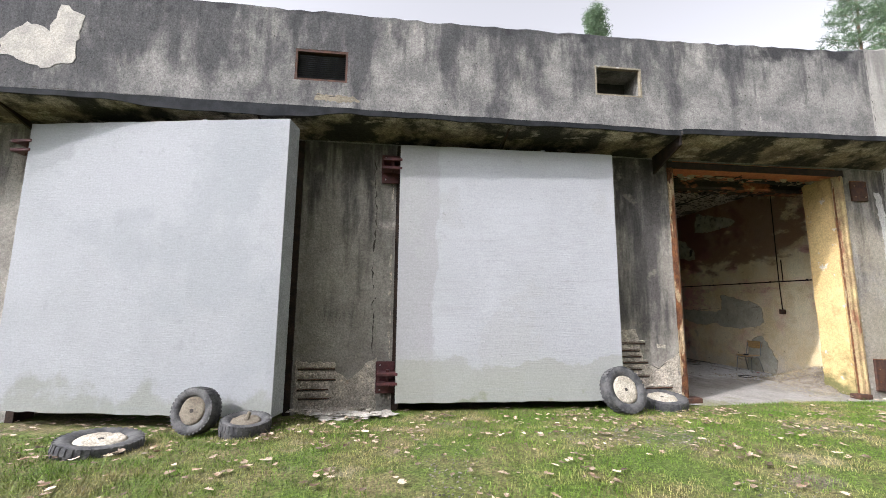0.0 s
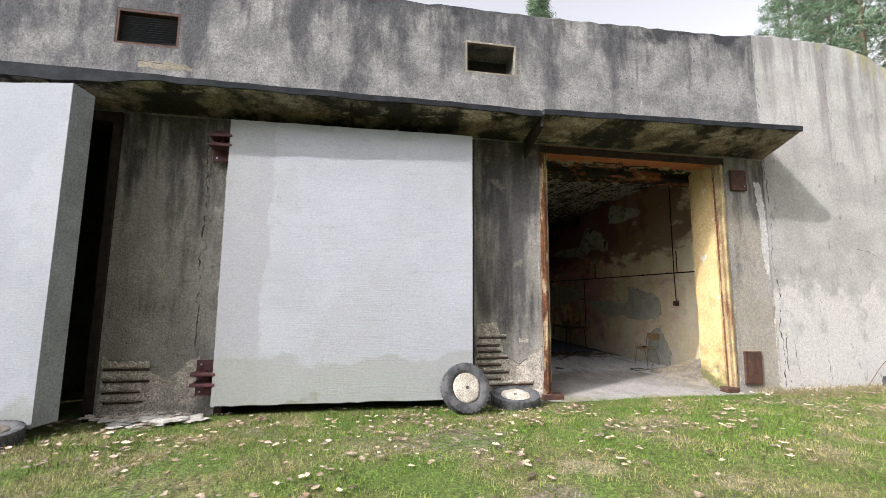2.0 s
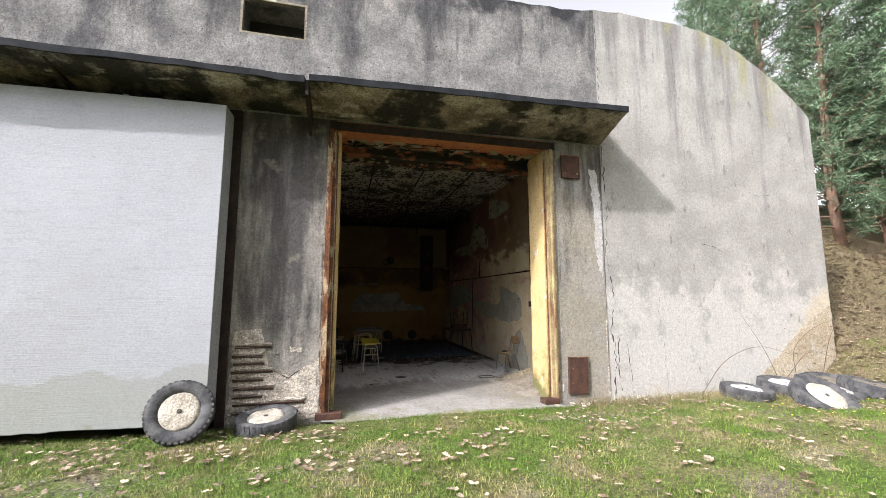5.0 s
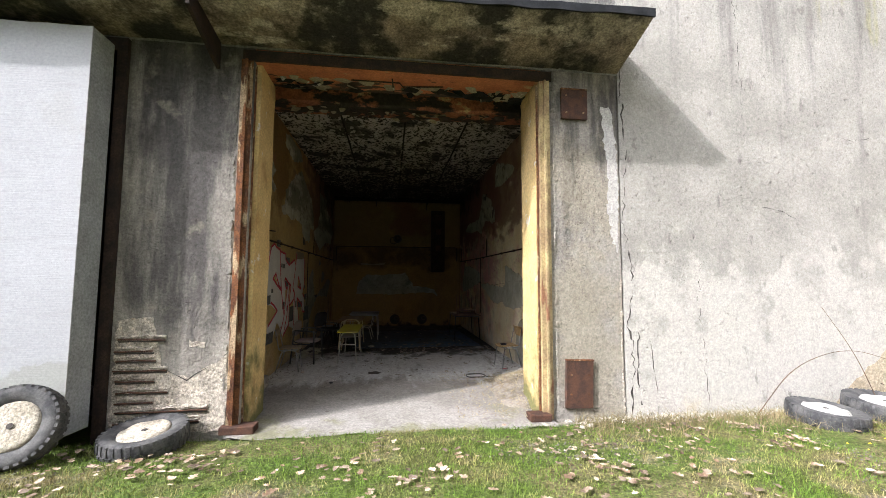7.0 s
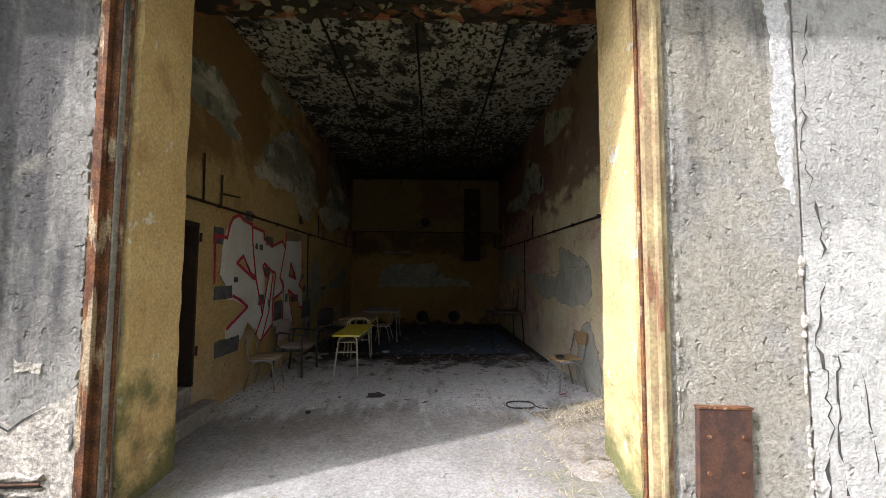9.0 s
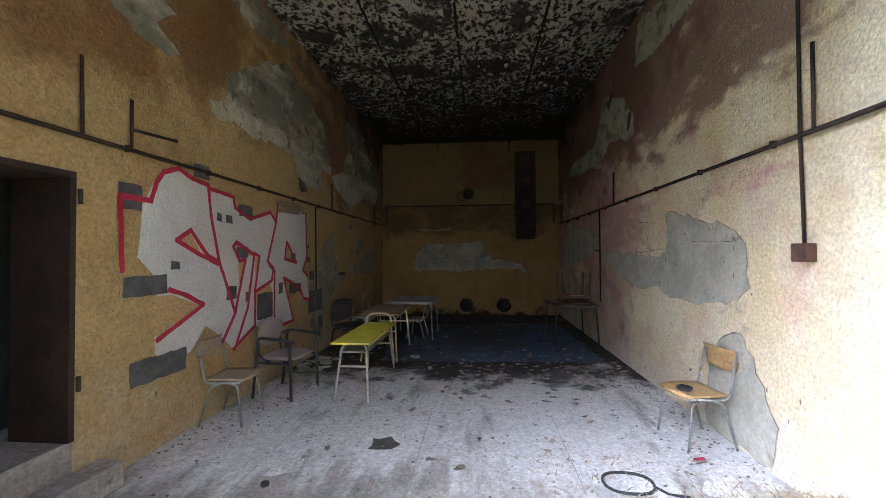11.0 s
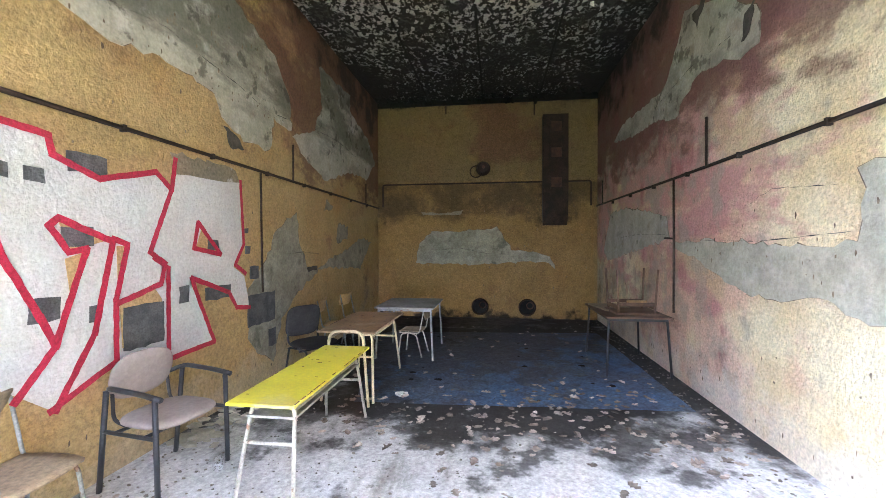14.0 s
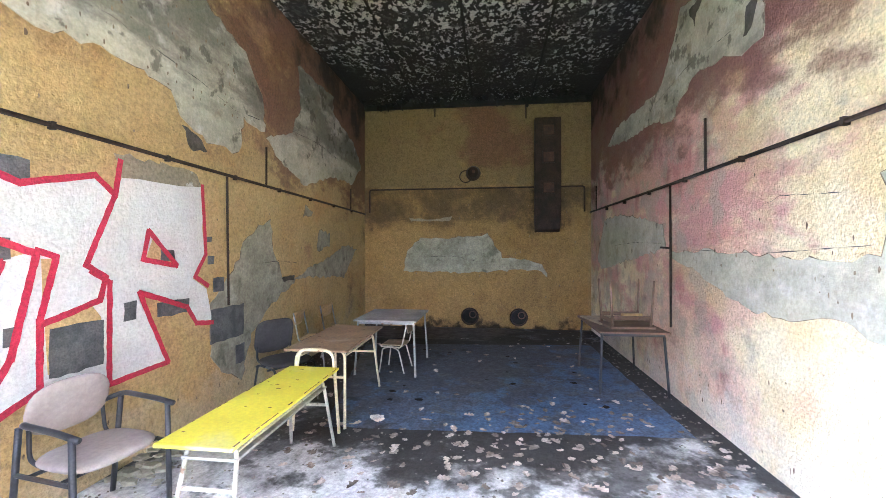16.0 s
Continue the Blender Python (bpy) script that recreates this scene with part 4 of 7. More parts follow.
for x in (-5.9, -2.1, 2.05):
    bm = bmesh.new()
    q = [(6.45, 4.43), (7.19, 4.34), (7.19, 4.22)]
    a = [bm.verts.new((x - 0.02, y, z)) for y, z in q]
    b = [bm.verts.new((x + 0.02, y, z)) for y, z in q]
    bm.faces.new(a)
    bm.faces.new(b[::-1])
    for k in range(3):
        bm.faces.new((a[k], a[(k + 1) % 3], b[(k + 1) % 3], b[k]))
    part("bracket", bm, M["dark_metal"], can1)
bm = bmesh.new()
q = [(6.40, 4.50), (7.19, 4.42), (7.19, 4.0), (7.0, 4.06), (6.40, 4.28)]
a = [bm.verts.new((5.165, y, z)) for y, z in q]
b = [bm.verts.new((5.205, y, z)) for y, z in q]
bm.faces.new(a)
bm.faces.new(b[::-1])
for k in range(5):
    bm.faces.new((a[k], a[(k + 1) % 5], b[(k + 1) % 5], b[k]))
part("bracket", bm, M["dark_metal"], can1, "steel bracket plate under the joint")

# ---- roof and the burnt room ----
XL, XR, YB, CEIL = 5.17, 9.97, 17.42, 4.50
roof = structure("roof", boxed((-9.5, 15.4, BACK, 19.0, 4.85, 6.5)), M["parapet"], "earth covered concrete roof slab", "roof")
ceiling = structure("ceiling", boxed((XL, XR, BACK, YB, CEIL, 4.85)), M["ceiling"], "charred ceiling with peeling pale paint flakes", "ceiling")
DOOR_Y0, DOOR_Y1, DOOR_Z = 8.06, 8.93, 1.86
wall_l = structure("wall_left", boxed((XL - 0.4, XL, DOOR_Y1, YB, -0.5, 4.85)), M["wall_yellow"], "ochre painted wall with fallen plaster and graffiti")
part("wall_over_door", boxed((XL - 0.4, XL, BACK, DOOR_Y1, DOOR_Z, 4.85)), M["wall_yellow"], wall_l)
part("wall_beside_door", boxed((XL - 0.4, XL, BACK, DOOR_Y0, -0.5, DOOR_Z)), M["wall_yellow"], wall_l)
wall_r = structure("wall_right", boxed((XR, XR + 0.4, BACK, YB, -0.5, 4.85)), M["wall_cream"], "faded cream wall with bare grey plaster patches")
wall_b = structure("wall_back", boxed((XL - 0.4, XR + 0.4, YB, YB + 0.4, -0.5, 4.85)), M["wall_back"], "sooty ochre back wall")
structure("wall_return_1", boxed((XL, 5.60, BACK, BACK + 0.02, -0.5, CEIL)), M["jamb"], "ochre return wall beside the bay")
structure("wall_return_2", boxed((9.31, XR, BACK, BACK + 0.02, -0.5, CEIL)), M["jamb"], "ochre return wall beside the bay")
structure("wall_return_3", boxed((5.60, 9.31, BACK, BACK + 0.02, 4.30, CEIL)), M["ceiling"], "charred wall over the bay opening")
bm = bmesh.new()
for k in range(60):
    a, b = 5.5 + k * 3.9 / 60, 5.5 + (k + 1) * 3.9 / 60
    y = 6.98 + 0.16 * noise.noise(Vector((a * 2.1, 0, 0)))
    y2 = 6.98 + 0.16 * noise.noise(Vector((b * 2.1, 0, 0)))
    bm.faces.new([bm.verts.new(p) for p in ((a, y, FLOOR - 0.035), (b, y2, FLOOR - 0.035), (b, 7.9, FLOOR), (a, 7.9, FLOOR))])
bmesh.ops.remove_doubles(bm, verts=bm.verts, dist=0.001)
floor_front = structure("floor_threshold", bm, M["floor"], "dusty concrete threshold of the bay", "floor")
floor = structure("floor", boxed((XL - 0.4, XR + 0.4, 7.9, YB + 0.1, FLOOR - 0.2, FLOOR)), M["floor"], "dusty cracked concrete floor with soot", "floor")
for k, x in enumerate((6.15, 7.35, 8.55)):
    part("floor_joint", boxed((x - 0.003, x + 0.003, 7.95, 10.6, FLOOR - 0.002, FLOOR + 0.0015)), M["joint"], floor)
# ceiling slab joints with hanging shreds
for x in (6.35, 7.55, 8.75):
    part("slab_joint", boxed((x - 0.018, x + 0.018, 8.0, YB, CEIL - 0.012, CEIL - 0.001)), M["black"], ceiling)
rng = random.Random(5)
bm = bmesh.new()
for k in range(420):
    x, y = rng.uniform(5.6, 9.5), rng.uniform(8.5, 14.5)
    s, a = rng.uniform(0.02, 0.07), rng.uniform(0, 6.28)
    c = [bm.verts.new((x + s * math.cos(a + t) * rng.uniform(0.5, 1.2), y + s * math.sin(a + t), CEIL - 0.004 - (rng.uniform(0.01, 0.05) if j == 0 else 0))) for j, t in enumerate((0, 1.6, 3.1, 4.6))]
    bm.faces.new(c)
part("paint_flakes", bm, M["pale_plaster"], ceiling)
bm = bmesh.new()
for k in range(150):
    x, y = rng.uniform(5.25, 9.9), YB - 0.06 - abs(rng.gauss(0, 0.25)) if k % 2 else BACK + 0.03 + abs(rng.gauss(0, 0.1))
    w, h = rng.uniform(0.02, 0.07), rng.uniform(0.04, 0.2)
    bm.faces.new([bm.verts.new(p) for p in ((x - w, y, CEIL - 0.003), (x + w, y + 0.02, CEIL - 0.003), (x + w * rng.uniform(-0.3, 0.8), y - 0.02, CEIL - h), (x - w * rng.uniform(0, 0.9), y + 0.01, CEIL - h * rng.uniform(0.5, 0.9)))])
part("hanging_shreds", bm, M["black"], ceiling)
# downstand beam behind the bay, its paint hanging off in scales
bm = bmesh.new()
cols = []
for k in range(49):
    x = XL + (XR - XL) * k / 48
    w = [0.03 * noise.noise(Vector((x * 3.1, q, 1.0))) for q in (0, 5)]
    cols.append([bm.verts.new(p) for p in ((x, 8.36 + w[0], CEIL - 0.001), (x, 8.36 + w[0], 4.19), (x, 8.39 + w[0], 4.155), (x, 8.77 + w[1], 4.15 + 0.5 * w[0]), (x, 8.80 + w[1], 4.19), (x, 8.80 + w[1], CEIL - 0.001))])
for a, b in zip(cols, cols[1:]):
    for k in range(5):
        bm.faces.new((a[k], b[k], b[k + 1], a[k + 1]))
beam = structure("beam", bm, M["beam"], "charred downstand beam with flaking orange and yellow paint", "beam")
rng = random.Random(15)


def scales(count, y0, y1, z, s0, s1):
    """Curled scales of old paint under a soffit."""
    bm = bmesh.new()
    for _ in range(count):
        x, y, q, a = rng.uniform(5.75, 9.2), rng.uniform(y0, y1), rng.uniform(s0, s1), rng.uniform(0, 6.28)
        ring = [(x + q * 1.6 * math.cos(a + t) * rng.uniform(0.5, 1.1), min(y1 + 0.02, max(y0 - 0.02, y + q * math.sin(a + t) * rng.uniform(0.5, 1.1)))) for t in (0, 1.0, 2.0, 3.0, 4.1, 5.2)]
        drop = rng.uniform(0.005, 0.05)
        bm.faces.new([bm.verts.new((u, v, z - 0.004 - (drop if j < 2 else 0.0))) for j, (u, v) in enumerate(ring)])
    return bm


part("paint_scales", scales(60, 8.42, 8.75, 4.14, 0.02, 0.09), M["lintel"], beam)
part("paint_scales", scales(26, 8.42, 8.75, 4.137, 0.02, 0.07), M["plaster_brown"], beam)
part("paint_scales", scales(30, 7.5, 7.84, 4.14, 0.02, 0.10), M["plaster_brown"], lintel)
part("charred_scales", scales(34, 7.6, 7.86, 4.136, 0.03, 0.14), M["black"], lintel)
# side room behind the small doorway, walls and ceiling coloured dark as unlit
structure("wall_side_room", boxed((3.4, XL - 0.4, 7.86, 7.98, -0.3, 3.0), (3.4, XL - 0.4, 9.1, 9.25, -0.3, 3.0), (3.2, 3.4, 7.86, 9.25, -0.3, 3.0)), M["unlit_void"], "walls of the small side room, coloured dark as unlit")
structure("ceiling_side_room", boxed((3.2, XL - 0.4, 7.86, 9.25, 2.2, 2.4)), M["unlit_void"], "ceiling of the small side room, coloured dark as unlit", "ceiling")
structure("floor_side_room", boxed((3.2, XL - 0.4, 7.86, 9.25, -0.3, 0.08), (XL - 0.4, XL - 0.004, DOOR_Y0, DOOR_Y1, -0.3, 0.08)), M["floor"], "raised concrete floor of the side room", "floor")
structure("step", boxed((XL, XL + 0.2, 8.0, 9.12, FLOOR, -0.12), bevel=0.02), M["floor"], "worn concrete step below the doorway", "step")
# Frame deepened over the whole reveal; its dark lining paints the doorway's shade.
d = structure("door_frame_side", boxed((XL - 0.42, XL + 0.012, DOOR_Y1 - 0.04, DOOR_Y1, 0.08, DOOR_Z), (XL - 0.42, XL + 0.012, DOOR_Y0, DOOR_Y1 - 0.041, DOOR_Z - 0.04, DOOR_Z)), M["dark_metal"], "dark steel frame of the small doorway with added dark lining", "door frame")
for z in (0.45, 1.7):
    part("hinge", bar([(XL + 0.02, DOOR_Y1 + 0.02, z - 0.05), (XL + 0.02, DOOR_Y1 + 0.02, z + 0.05)], 0.014, 8), M["dark_metal"], d)

def edge_shadow_line(parent, outline, wall, at, off, seed):
    """Dark ribbon painting the shadow line of broken paint round a bare patch."""
    rng = random.Random(seed)
    bm, k = bmesh.new(), len(outline)
    cu, cv = sum(p[0] for p in outline) / k, sum(p[1] for p in outline) / k
    rows = []
    for u, v in outline:
        w = rng.uniform(0.002, 0.013)
        d = math.hypot(u - cu, v - cv) or 1.0
        rows.append([bm.verts.new((at + off, a, b) if wall == "x" else (a, at + off, b)) for a, b in ((u, v), (u + (u - cu) / d * w, v + (v - cv) / d * w + w * 0.3))])
    for a, b in zip(rows, rows[1:] + rows[:1]):
        if rng.random() < 0.8:
            bm.faces.new((a[0], b[0], b[1], a[1]))
    part("broken_rim", bm, M["edge_dark"], parent)


# bare plaster patches: outlines in (along, up)
LEFT = [
    [(10.25, 2.85), (10.37, 2.71), (10.68, 2.77), (11.02, 2.72), (11.53, 2.79), (12.09, 2.72), (12.21, 2.48), (12.53, 2.41), (13.0, 2.40), (13.09, 2.82), (13.52, 2.77), (13.45, 3.2), (13.1, 3.58), (12.4, 3.78), (11.9, 4.0), (11.3, 3.75), (10.54, 3.26), (10.51, 2.94)],
    [(14.35, 4.0), (15.64, 4.02), (15.64, 3.74), (16.64, 3.5), (17.15, 3.1), (16.6, 2.66), (15.6, 2.62), (14.55, 2.3), (13.83, 2.52), (13.55, 2.75), (14.18, 2.96), (14.43, 3.42)],
    [(8.5, 3.6), (8.59, 3.25), (8.81, 3.17), (9.22, 3.16), (9.48, 3.05), (9.72, 3.02), (9.83, 3.11), (9.6, 3.27), (9.8, 3.46), (9.5, 3.57), (9.15, 3.75)],
    [(10.4, 4.36), (10.7, 4.44), (11.7, 4.42), (11.92, 4.24), (11.15, 4.01), (10.72, 4.07), (10.4, 4.16)],
    [(13.24, 0.38), (13.06, -0.1), (12.6, 0.2), (12.55, 0.8), (12.9, 1.11), (13.16, 1.49), (13.63, 1.75), (13.72, 1.3), (13.98, 0.94), (14.93, 0.92), (16.15, 0.84), (16.85, 1.38), (16.15, 1.43), (15.4, 1.2), (14.6, 1.05), (13.76, 0.7)],
    [(14.6, 2.02), (14.85, 1.95), (14.78, 1.85), (14.5, 1.84)],
    [(15.05, 1.66), (15.5, 1.62), (15.45, 1.4), (15.0, 1.33)],
]
for k, o in enumerate(LEFT):
    part("plaster_patch", sheet(ragged(o, 0.08, 0.028, 40 + k), "x", XL, 0.007), M["plaster"] if k < 4 else M["plaster_dark"], wall_l, "bare grey plaster where paint fell off")
    edge_shadow_line(wall_l, ragged(o, 0.08, 0.028, 40 + k), "x", XL, 0.0085, k)
part("plaster_patch", sheet(ragged([(11.54, 2.06), (12.37, 2.06), (12.42, 1.95), (12.22, 1.82), (11.9, 1.78), (11.63, 1.86)], 0.06, 0.02, 50), "x", XL, 0.007), M["plaster_brown"], wall_l, "bare brown plaster under the conduit")
part("burnt_hole", sheet(ragged([(12.2, 2.46), (12.36, 2.42), (12.5, 2.3), (12.3, 2.26)], 0.05, 0.02, 51), "x", XL, 0.011), M["crack"], wall_l)
part("burnt_hole", sheet(ragged([(13.9, 0.98), (14.25, 1.0), (14.25, 0.93), (13.95, 0.91)], 0.05, 0.012, 52), "x", XL, 0.011), M["crack"], wall_l)
RIGHT = [
    [(13.67, 3.67), (13.47, 3.95), (12.6, 3.6), (12.15, 3.2), (12.19, 2.94), (12.46, 2.91), (12.71, 3.05), (13.22, 3.09), (13.53, 2.96), (13.73, 2.78), (14.21, 2.96), (15.27, 3.0), (16.2, 3.16), (15.68, 3.34), (14.31, 3.29), (13.97, 3.3)],
    [(13.86, 1.31), (13.04, 1.33), (12.3, 1.31), (11.5, 1.27), (11.25, 1.3), (11.23, 1.6), (11.26, 1.75), (11.08, 1.76), (10.06, 1.51), (9.91, 1.34), (9.89, 1.03), (10.0, 0.89), (10.61, 0.81), (11.27, 0.82), (11.5, 0.92), (12.0, 0.85), (12.4, 0.88), (12.9, 1.03), (13.27, 1.14)],
    [(16.4, 1.88), (15.5, 1.9), (13.95, 1.66), (13.88, 1.34), (14.8, 1.25), (15.6, 1.14), (16.6, 0.98), (16.9, 1.2)],
    [(10.29, 0.52), (10.01, 0.66), (9.85, 0.47), (9.73, 0.28), (9.6, 0.04), (9.64, -0.25), (9.72, -0.28), (10.1, -0.29), (10.5, -0.29), (10.45, 0.2)],
    [(11.97, 4.42), (10.6, 4.0), (10.51, 3.9), (10.69, 3.78), (11.5, 3.74), (12.1, 3.82)],
]
for k, o in enumerate(RIGHT):
    part("plaster_patch", sheet(ragged(o, 0.08, 0.026, 60 + k), "x", XR, -0.007), M["plaster"], wall_r, "bare grey plaster where paint fell off")
    edge_shadow_line(wall_r, ragged(o, 0.08, 0.026, 60 + k), "x", XR, -0.0085, k + 9)
for k, o in enumerate(([(12.22, 3.35), (12.36, 3.28), (12.42, 3.05), (12.28, 3.12)], [(13.0, 3.85), (13.3, 3.8), (13.2, 3.6)])):
    part("burnt_hole", sheet(ragged(o, 0.05, 0.02, 70 + k), "x", XR, -0.011), M["crack"], wall_r)
crack(wall_r, [(11.4, 1.66), (12.0, 1.72), (12.3, 1.62)], 0.006, 21, "x", XR - 0.010)
crack(wall_r, [(11.3, 1.36), (12.2, 1.31), (13.3, 1.34)], 0.007, 22, "x", XR - 0.010)
part("plaster_patch", sheet(ragged([(6.05, 0.89), (6.1, 1.3), (6.42, 1.63), (7.0, 1.6), (7.82, 1.68), (8.0, 1.45), (8.17, 1.2), (8.7, 1.12), (8.99, 1.05), (9.1, 0.79), (8.9, 0.95), (7.4, 0.86)], 0.08, 0.025, 80), "y", YB, -0.007), M["plaster_dark"], wall_b, "bare grey plaster on the back wall")
edge_shadow_line(wall_b, ragged([(6.05, 0.89), (6.1, 1.3), (6.42, 1.63), (7.0, 1.6), (7.82, 1.68), (8.0, 1.45), (8.17, 1.2), (8.7, 1.12), (8.99, 1.05), (9.1, 0.79), (8.9, 0.95), (7.4, 0.86)], 0.08, 0.025, 80), "y", YB, -0.0085, 31)
part("plaster_ledge", sheet(ragged([(6.17, 2.04), (6.7, 2.0), (7.1, 2.06), (7.05, 1.97), (6.2, 1.98)], 0.06, 0.012, 81), "y", YB, -0.03), M["plaster_brown"], wall_b)
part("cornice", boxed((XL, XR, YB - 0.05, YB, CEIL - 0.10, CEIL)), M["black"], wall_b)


def dings(parent, wall, at, u0, u1, v0, v1, count, seed):
    """Small dark chips knocked out of a painted wall."""
    rng = random.Random(seed)
    bm = bmesh.new()
    for _ in range(count):
        u, v = rng.uniform(u0, u1), v0 + (v1 - v0) * rng.random() ** 1.3
        a, b = rng.uniform(0.004, 0.012), rng.uniform(0.006, 0.028)
        ring = [(u + a * math.cos(t) * rng.uniform(0.6, 1.3), v + b * math.sin(t) * rng.uniform(0.6, 1.3)) for t in (0, 1, 2.1, 3.1, 4.2, 5.2)]
        bm.faces.new([bm.verts.new((at, p, q) if wall == "x" else (p, at, q)) for p, q in ring])
    part("chipped_spots", bm, M["edge_dark"], parent)


dings(wall_r, "x", XR - 0.003, 9.2, 17.2, -0.2, 2.0, 100, 301)
dings(wall_r, "x", XR - 0.0095, 10.0, 13.5, 0.9, 1.6, 40, 302)
dings(wall_l, "x", XL + 0.003, 8.95, 17.0, -0.2, 2.8, 120, 303)
dings(wall_l, "x", XL + 0.0095, 10.6, 13.0, 2.75, 3.5, 60, 304)
dings(wall_b, "y", YB - 0.003, 5.3, 9.8, -0.1, 2.6, 60, 305)
crack(wall_l, [(13.4, 1.18), (13.8, 1.2), (14.3, 1.16)], 0.008, 31, "x", XL + 0.010)
crack(wall_l, [(11.9, 3.0), (12.4, 2.95), (12.9, 2.85), (13.4, 2.9)], 0.008, 32, "x", XL + 0.010)
crack(wall_l, [(10.9, 2.95), (11.5, 3.05), (12.0, 2.98)], 0.006, 33, "x", XL + 0.010)
crack(wall_l, [(12.95, 0.75), (13.05, 0.55), (13.2, 0.5)], 0.010, 34, "x", XL + 0.010)
crack(wall_l, [(14.2, 3.0), (15.0, 3.05), (15.9, 2.98)], 0.008, 35, "x", XL + 0.010)
crack(wall_r, [(12.6, 3.2), (13.3, 3.25), (14.2, 3.15)], 0.008, 36, "x", XR - 0.010)
crack(wall_r, [(14.0, 1.42), (14.9, 1.45), (15.8, 1.42)], 0.008, 37, "x", XR - 0.010)
crack(wall_r, [(10.1, 1.4), (10.6, 1.42), (11.0, 1.4)], 0.006, 38, "x", XR - 0.010)
crack(wall_b, [(6.4, 1.2), (7.1, 1.22), (7.7, 1.1)], 0.008, 39, "y", YB - 0.010)


# ---- white bay doors ----
def bay_door(label, width, z0, z1, m, paint):
    """Thick white slab door hung on its left edge; origin at the hinge side of its front face."""
    d = base("bay_door", label, "door", "white bay doors", m=m)
    rng = random.Random(int(width * 100))
    bm = bmesh.new()
    n = 26
    cols = []
    for k in range(n + 1):
        x = width * k / n
        cols.append([bm.verts.new(p) for p in ((x, 0, z0 + (rng.uniform(-0.012, 0.012))), (x, 0, z1 + rng.uniform(-0.006, 0.006)), (x, 0.012, z1 + 0.004), (x, 0.012, z0))])
    for a, b in zip(cols, cols[1:]):
        for k in range(4):
            bm.faces.new((a[k], b[k], b[(k + 1) % 4], a[(k + 1) % 4]))
    bm.faces.new(cols[0])
    bm.faces.new(cols[-1][::-1])
    part("front_panel", bm, paint, d, "white painted front with faded grey blotches")
    bm = bmesh.new()
    vs = [bm.verts.new(p) for p in ((0.01, 0.013, z0), (width - 0.004, 0.013, z0), (width + 0.02, 0.31, z0), (0.05, 0.31, z0), (0.01, 0.013, z1), (width - 0.004, 0.013, z1), (width + 0.02, 0.31, z1 - 0.03), (0.05, 0.31, z1 - 0.03))]
    for q in ((0, 1, 2, 3), (7, 6, 5, 4), (0, 4, 5, 1), (1, 5, 6, 2), (2, 6, 7, 3), (3, 7, 4, 0)):
        bm.faces.new([vs[k] for k in q])
    part("core", bm, M["door_edge"], d, "grey edge of the thick door")
    part("lifting_lug", boxed((width * 0.66, width * 0.66 + 0.06, 0.06, 0.1, z1 - 0.02, z1 + 0.05)), M["door_edge"], d)
    for z in (z0 + 0.36, z1 - 0.36):
        h = part("hinge", boxed((-0.33, -0.02, 0.26, 0.30, z - 0.26, z + 0.26), bevel=0.006), M["hinge"], d, "dark red strap hinge")
        for dz in (-0.06, 0.09):
            part("strap", boxed((-0.30, 0.035, -0.015, 0.25, z + dz - 0.022, z + dz + 0.022), bevel=0.006), M["hinge"], h)
        part("pin", bar([(-0.13, 0.10, z - 0.12), (-0.13, 0.10, z + 0.15)], 0.028, 10), M["hinge"], h)
        for dz in (-0.2, 0.2):
            part("bolt", bar([(-0.26, 0.255, z + dz), (-0.26, 0.24, z + dz)], 0.014, 6), M["tin"], h)
    return d


bay_door("closed thick white bay door with grey blotches", 3.87, -0.165, 4.17, pose(0.2, 6.83, 0, 0, 0, -1.0), M["door_white"])
bay_door("thick white bay door standing slightly ajar", 4.19, -0.15, 4.18, pose(-5.6, 6.82, 0, 0, 0, -10.3), M["door_sun_toned"])


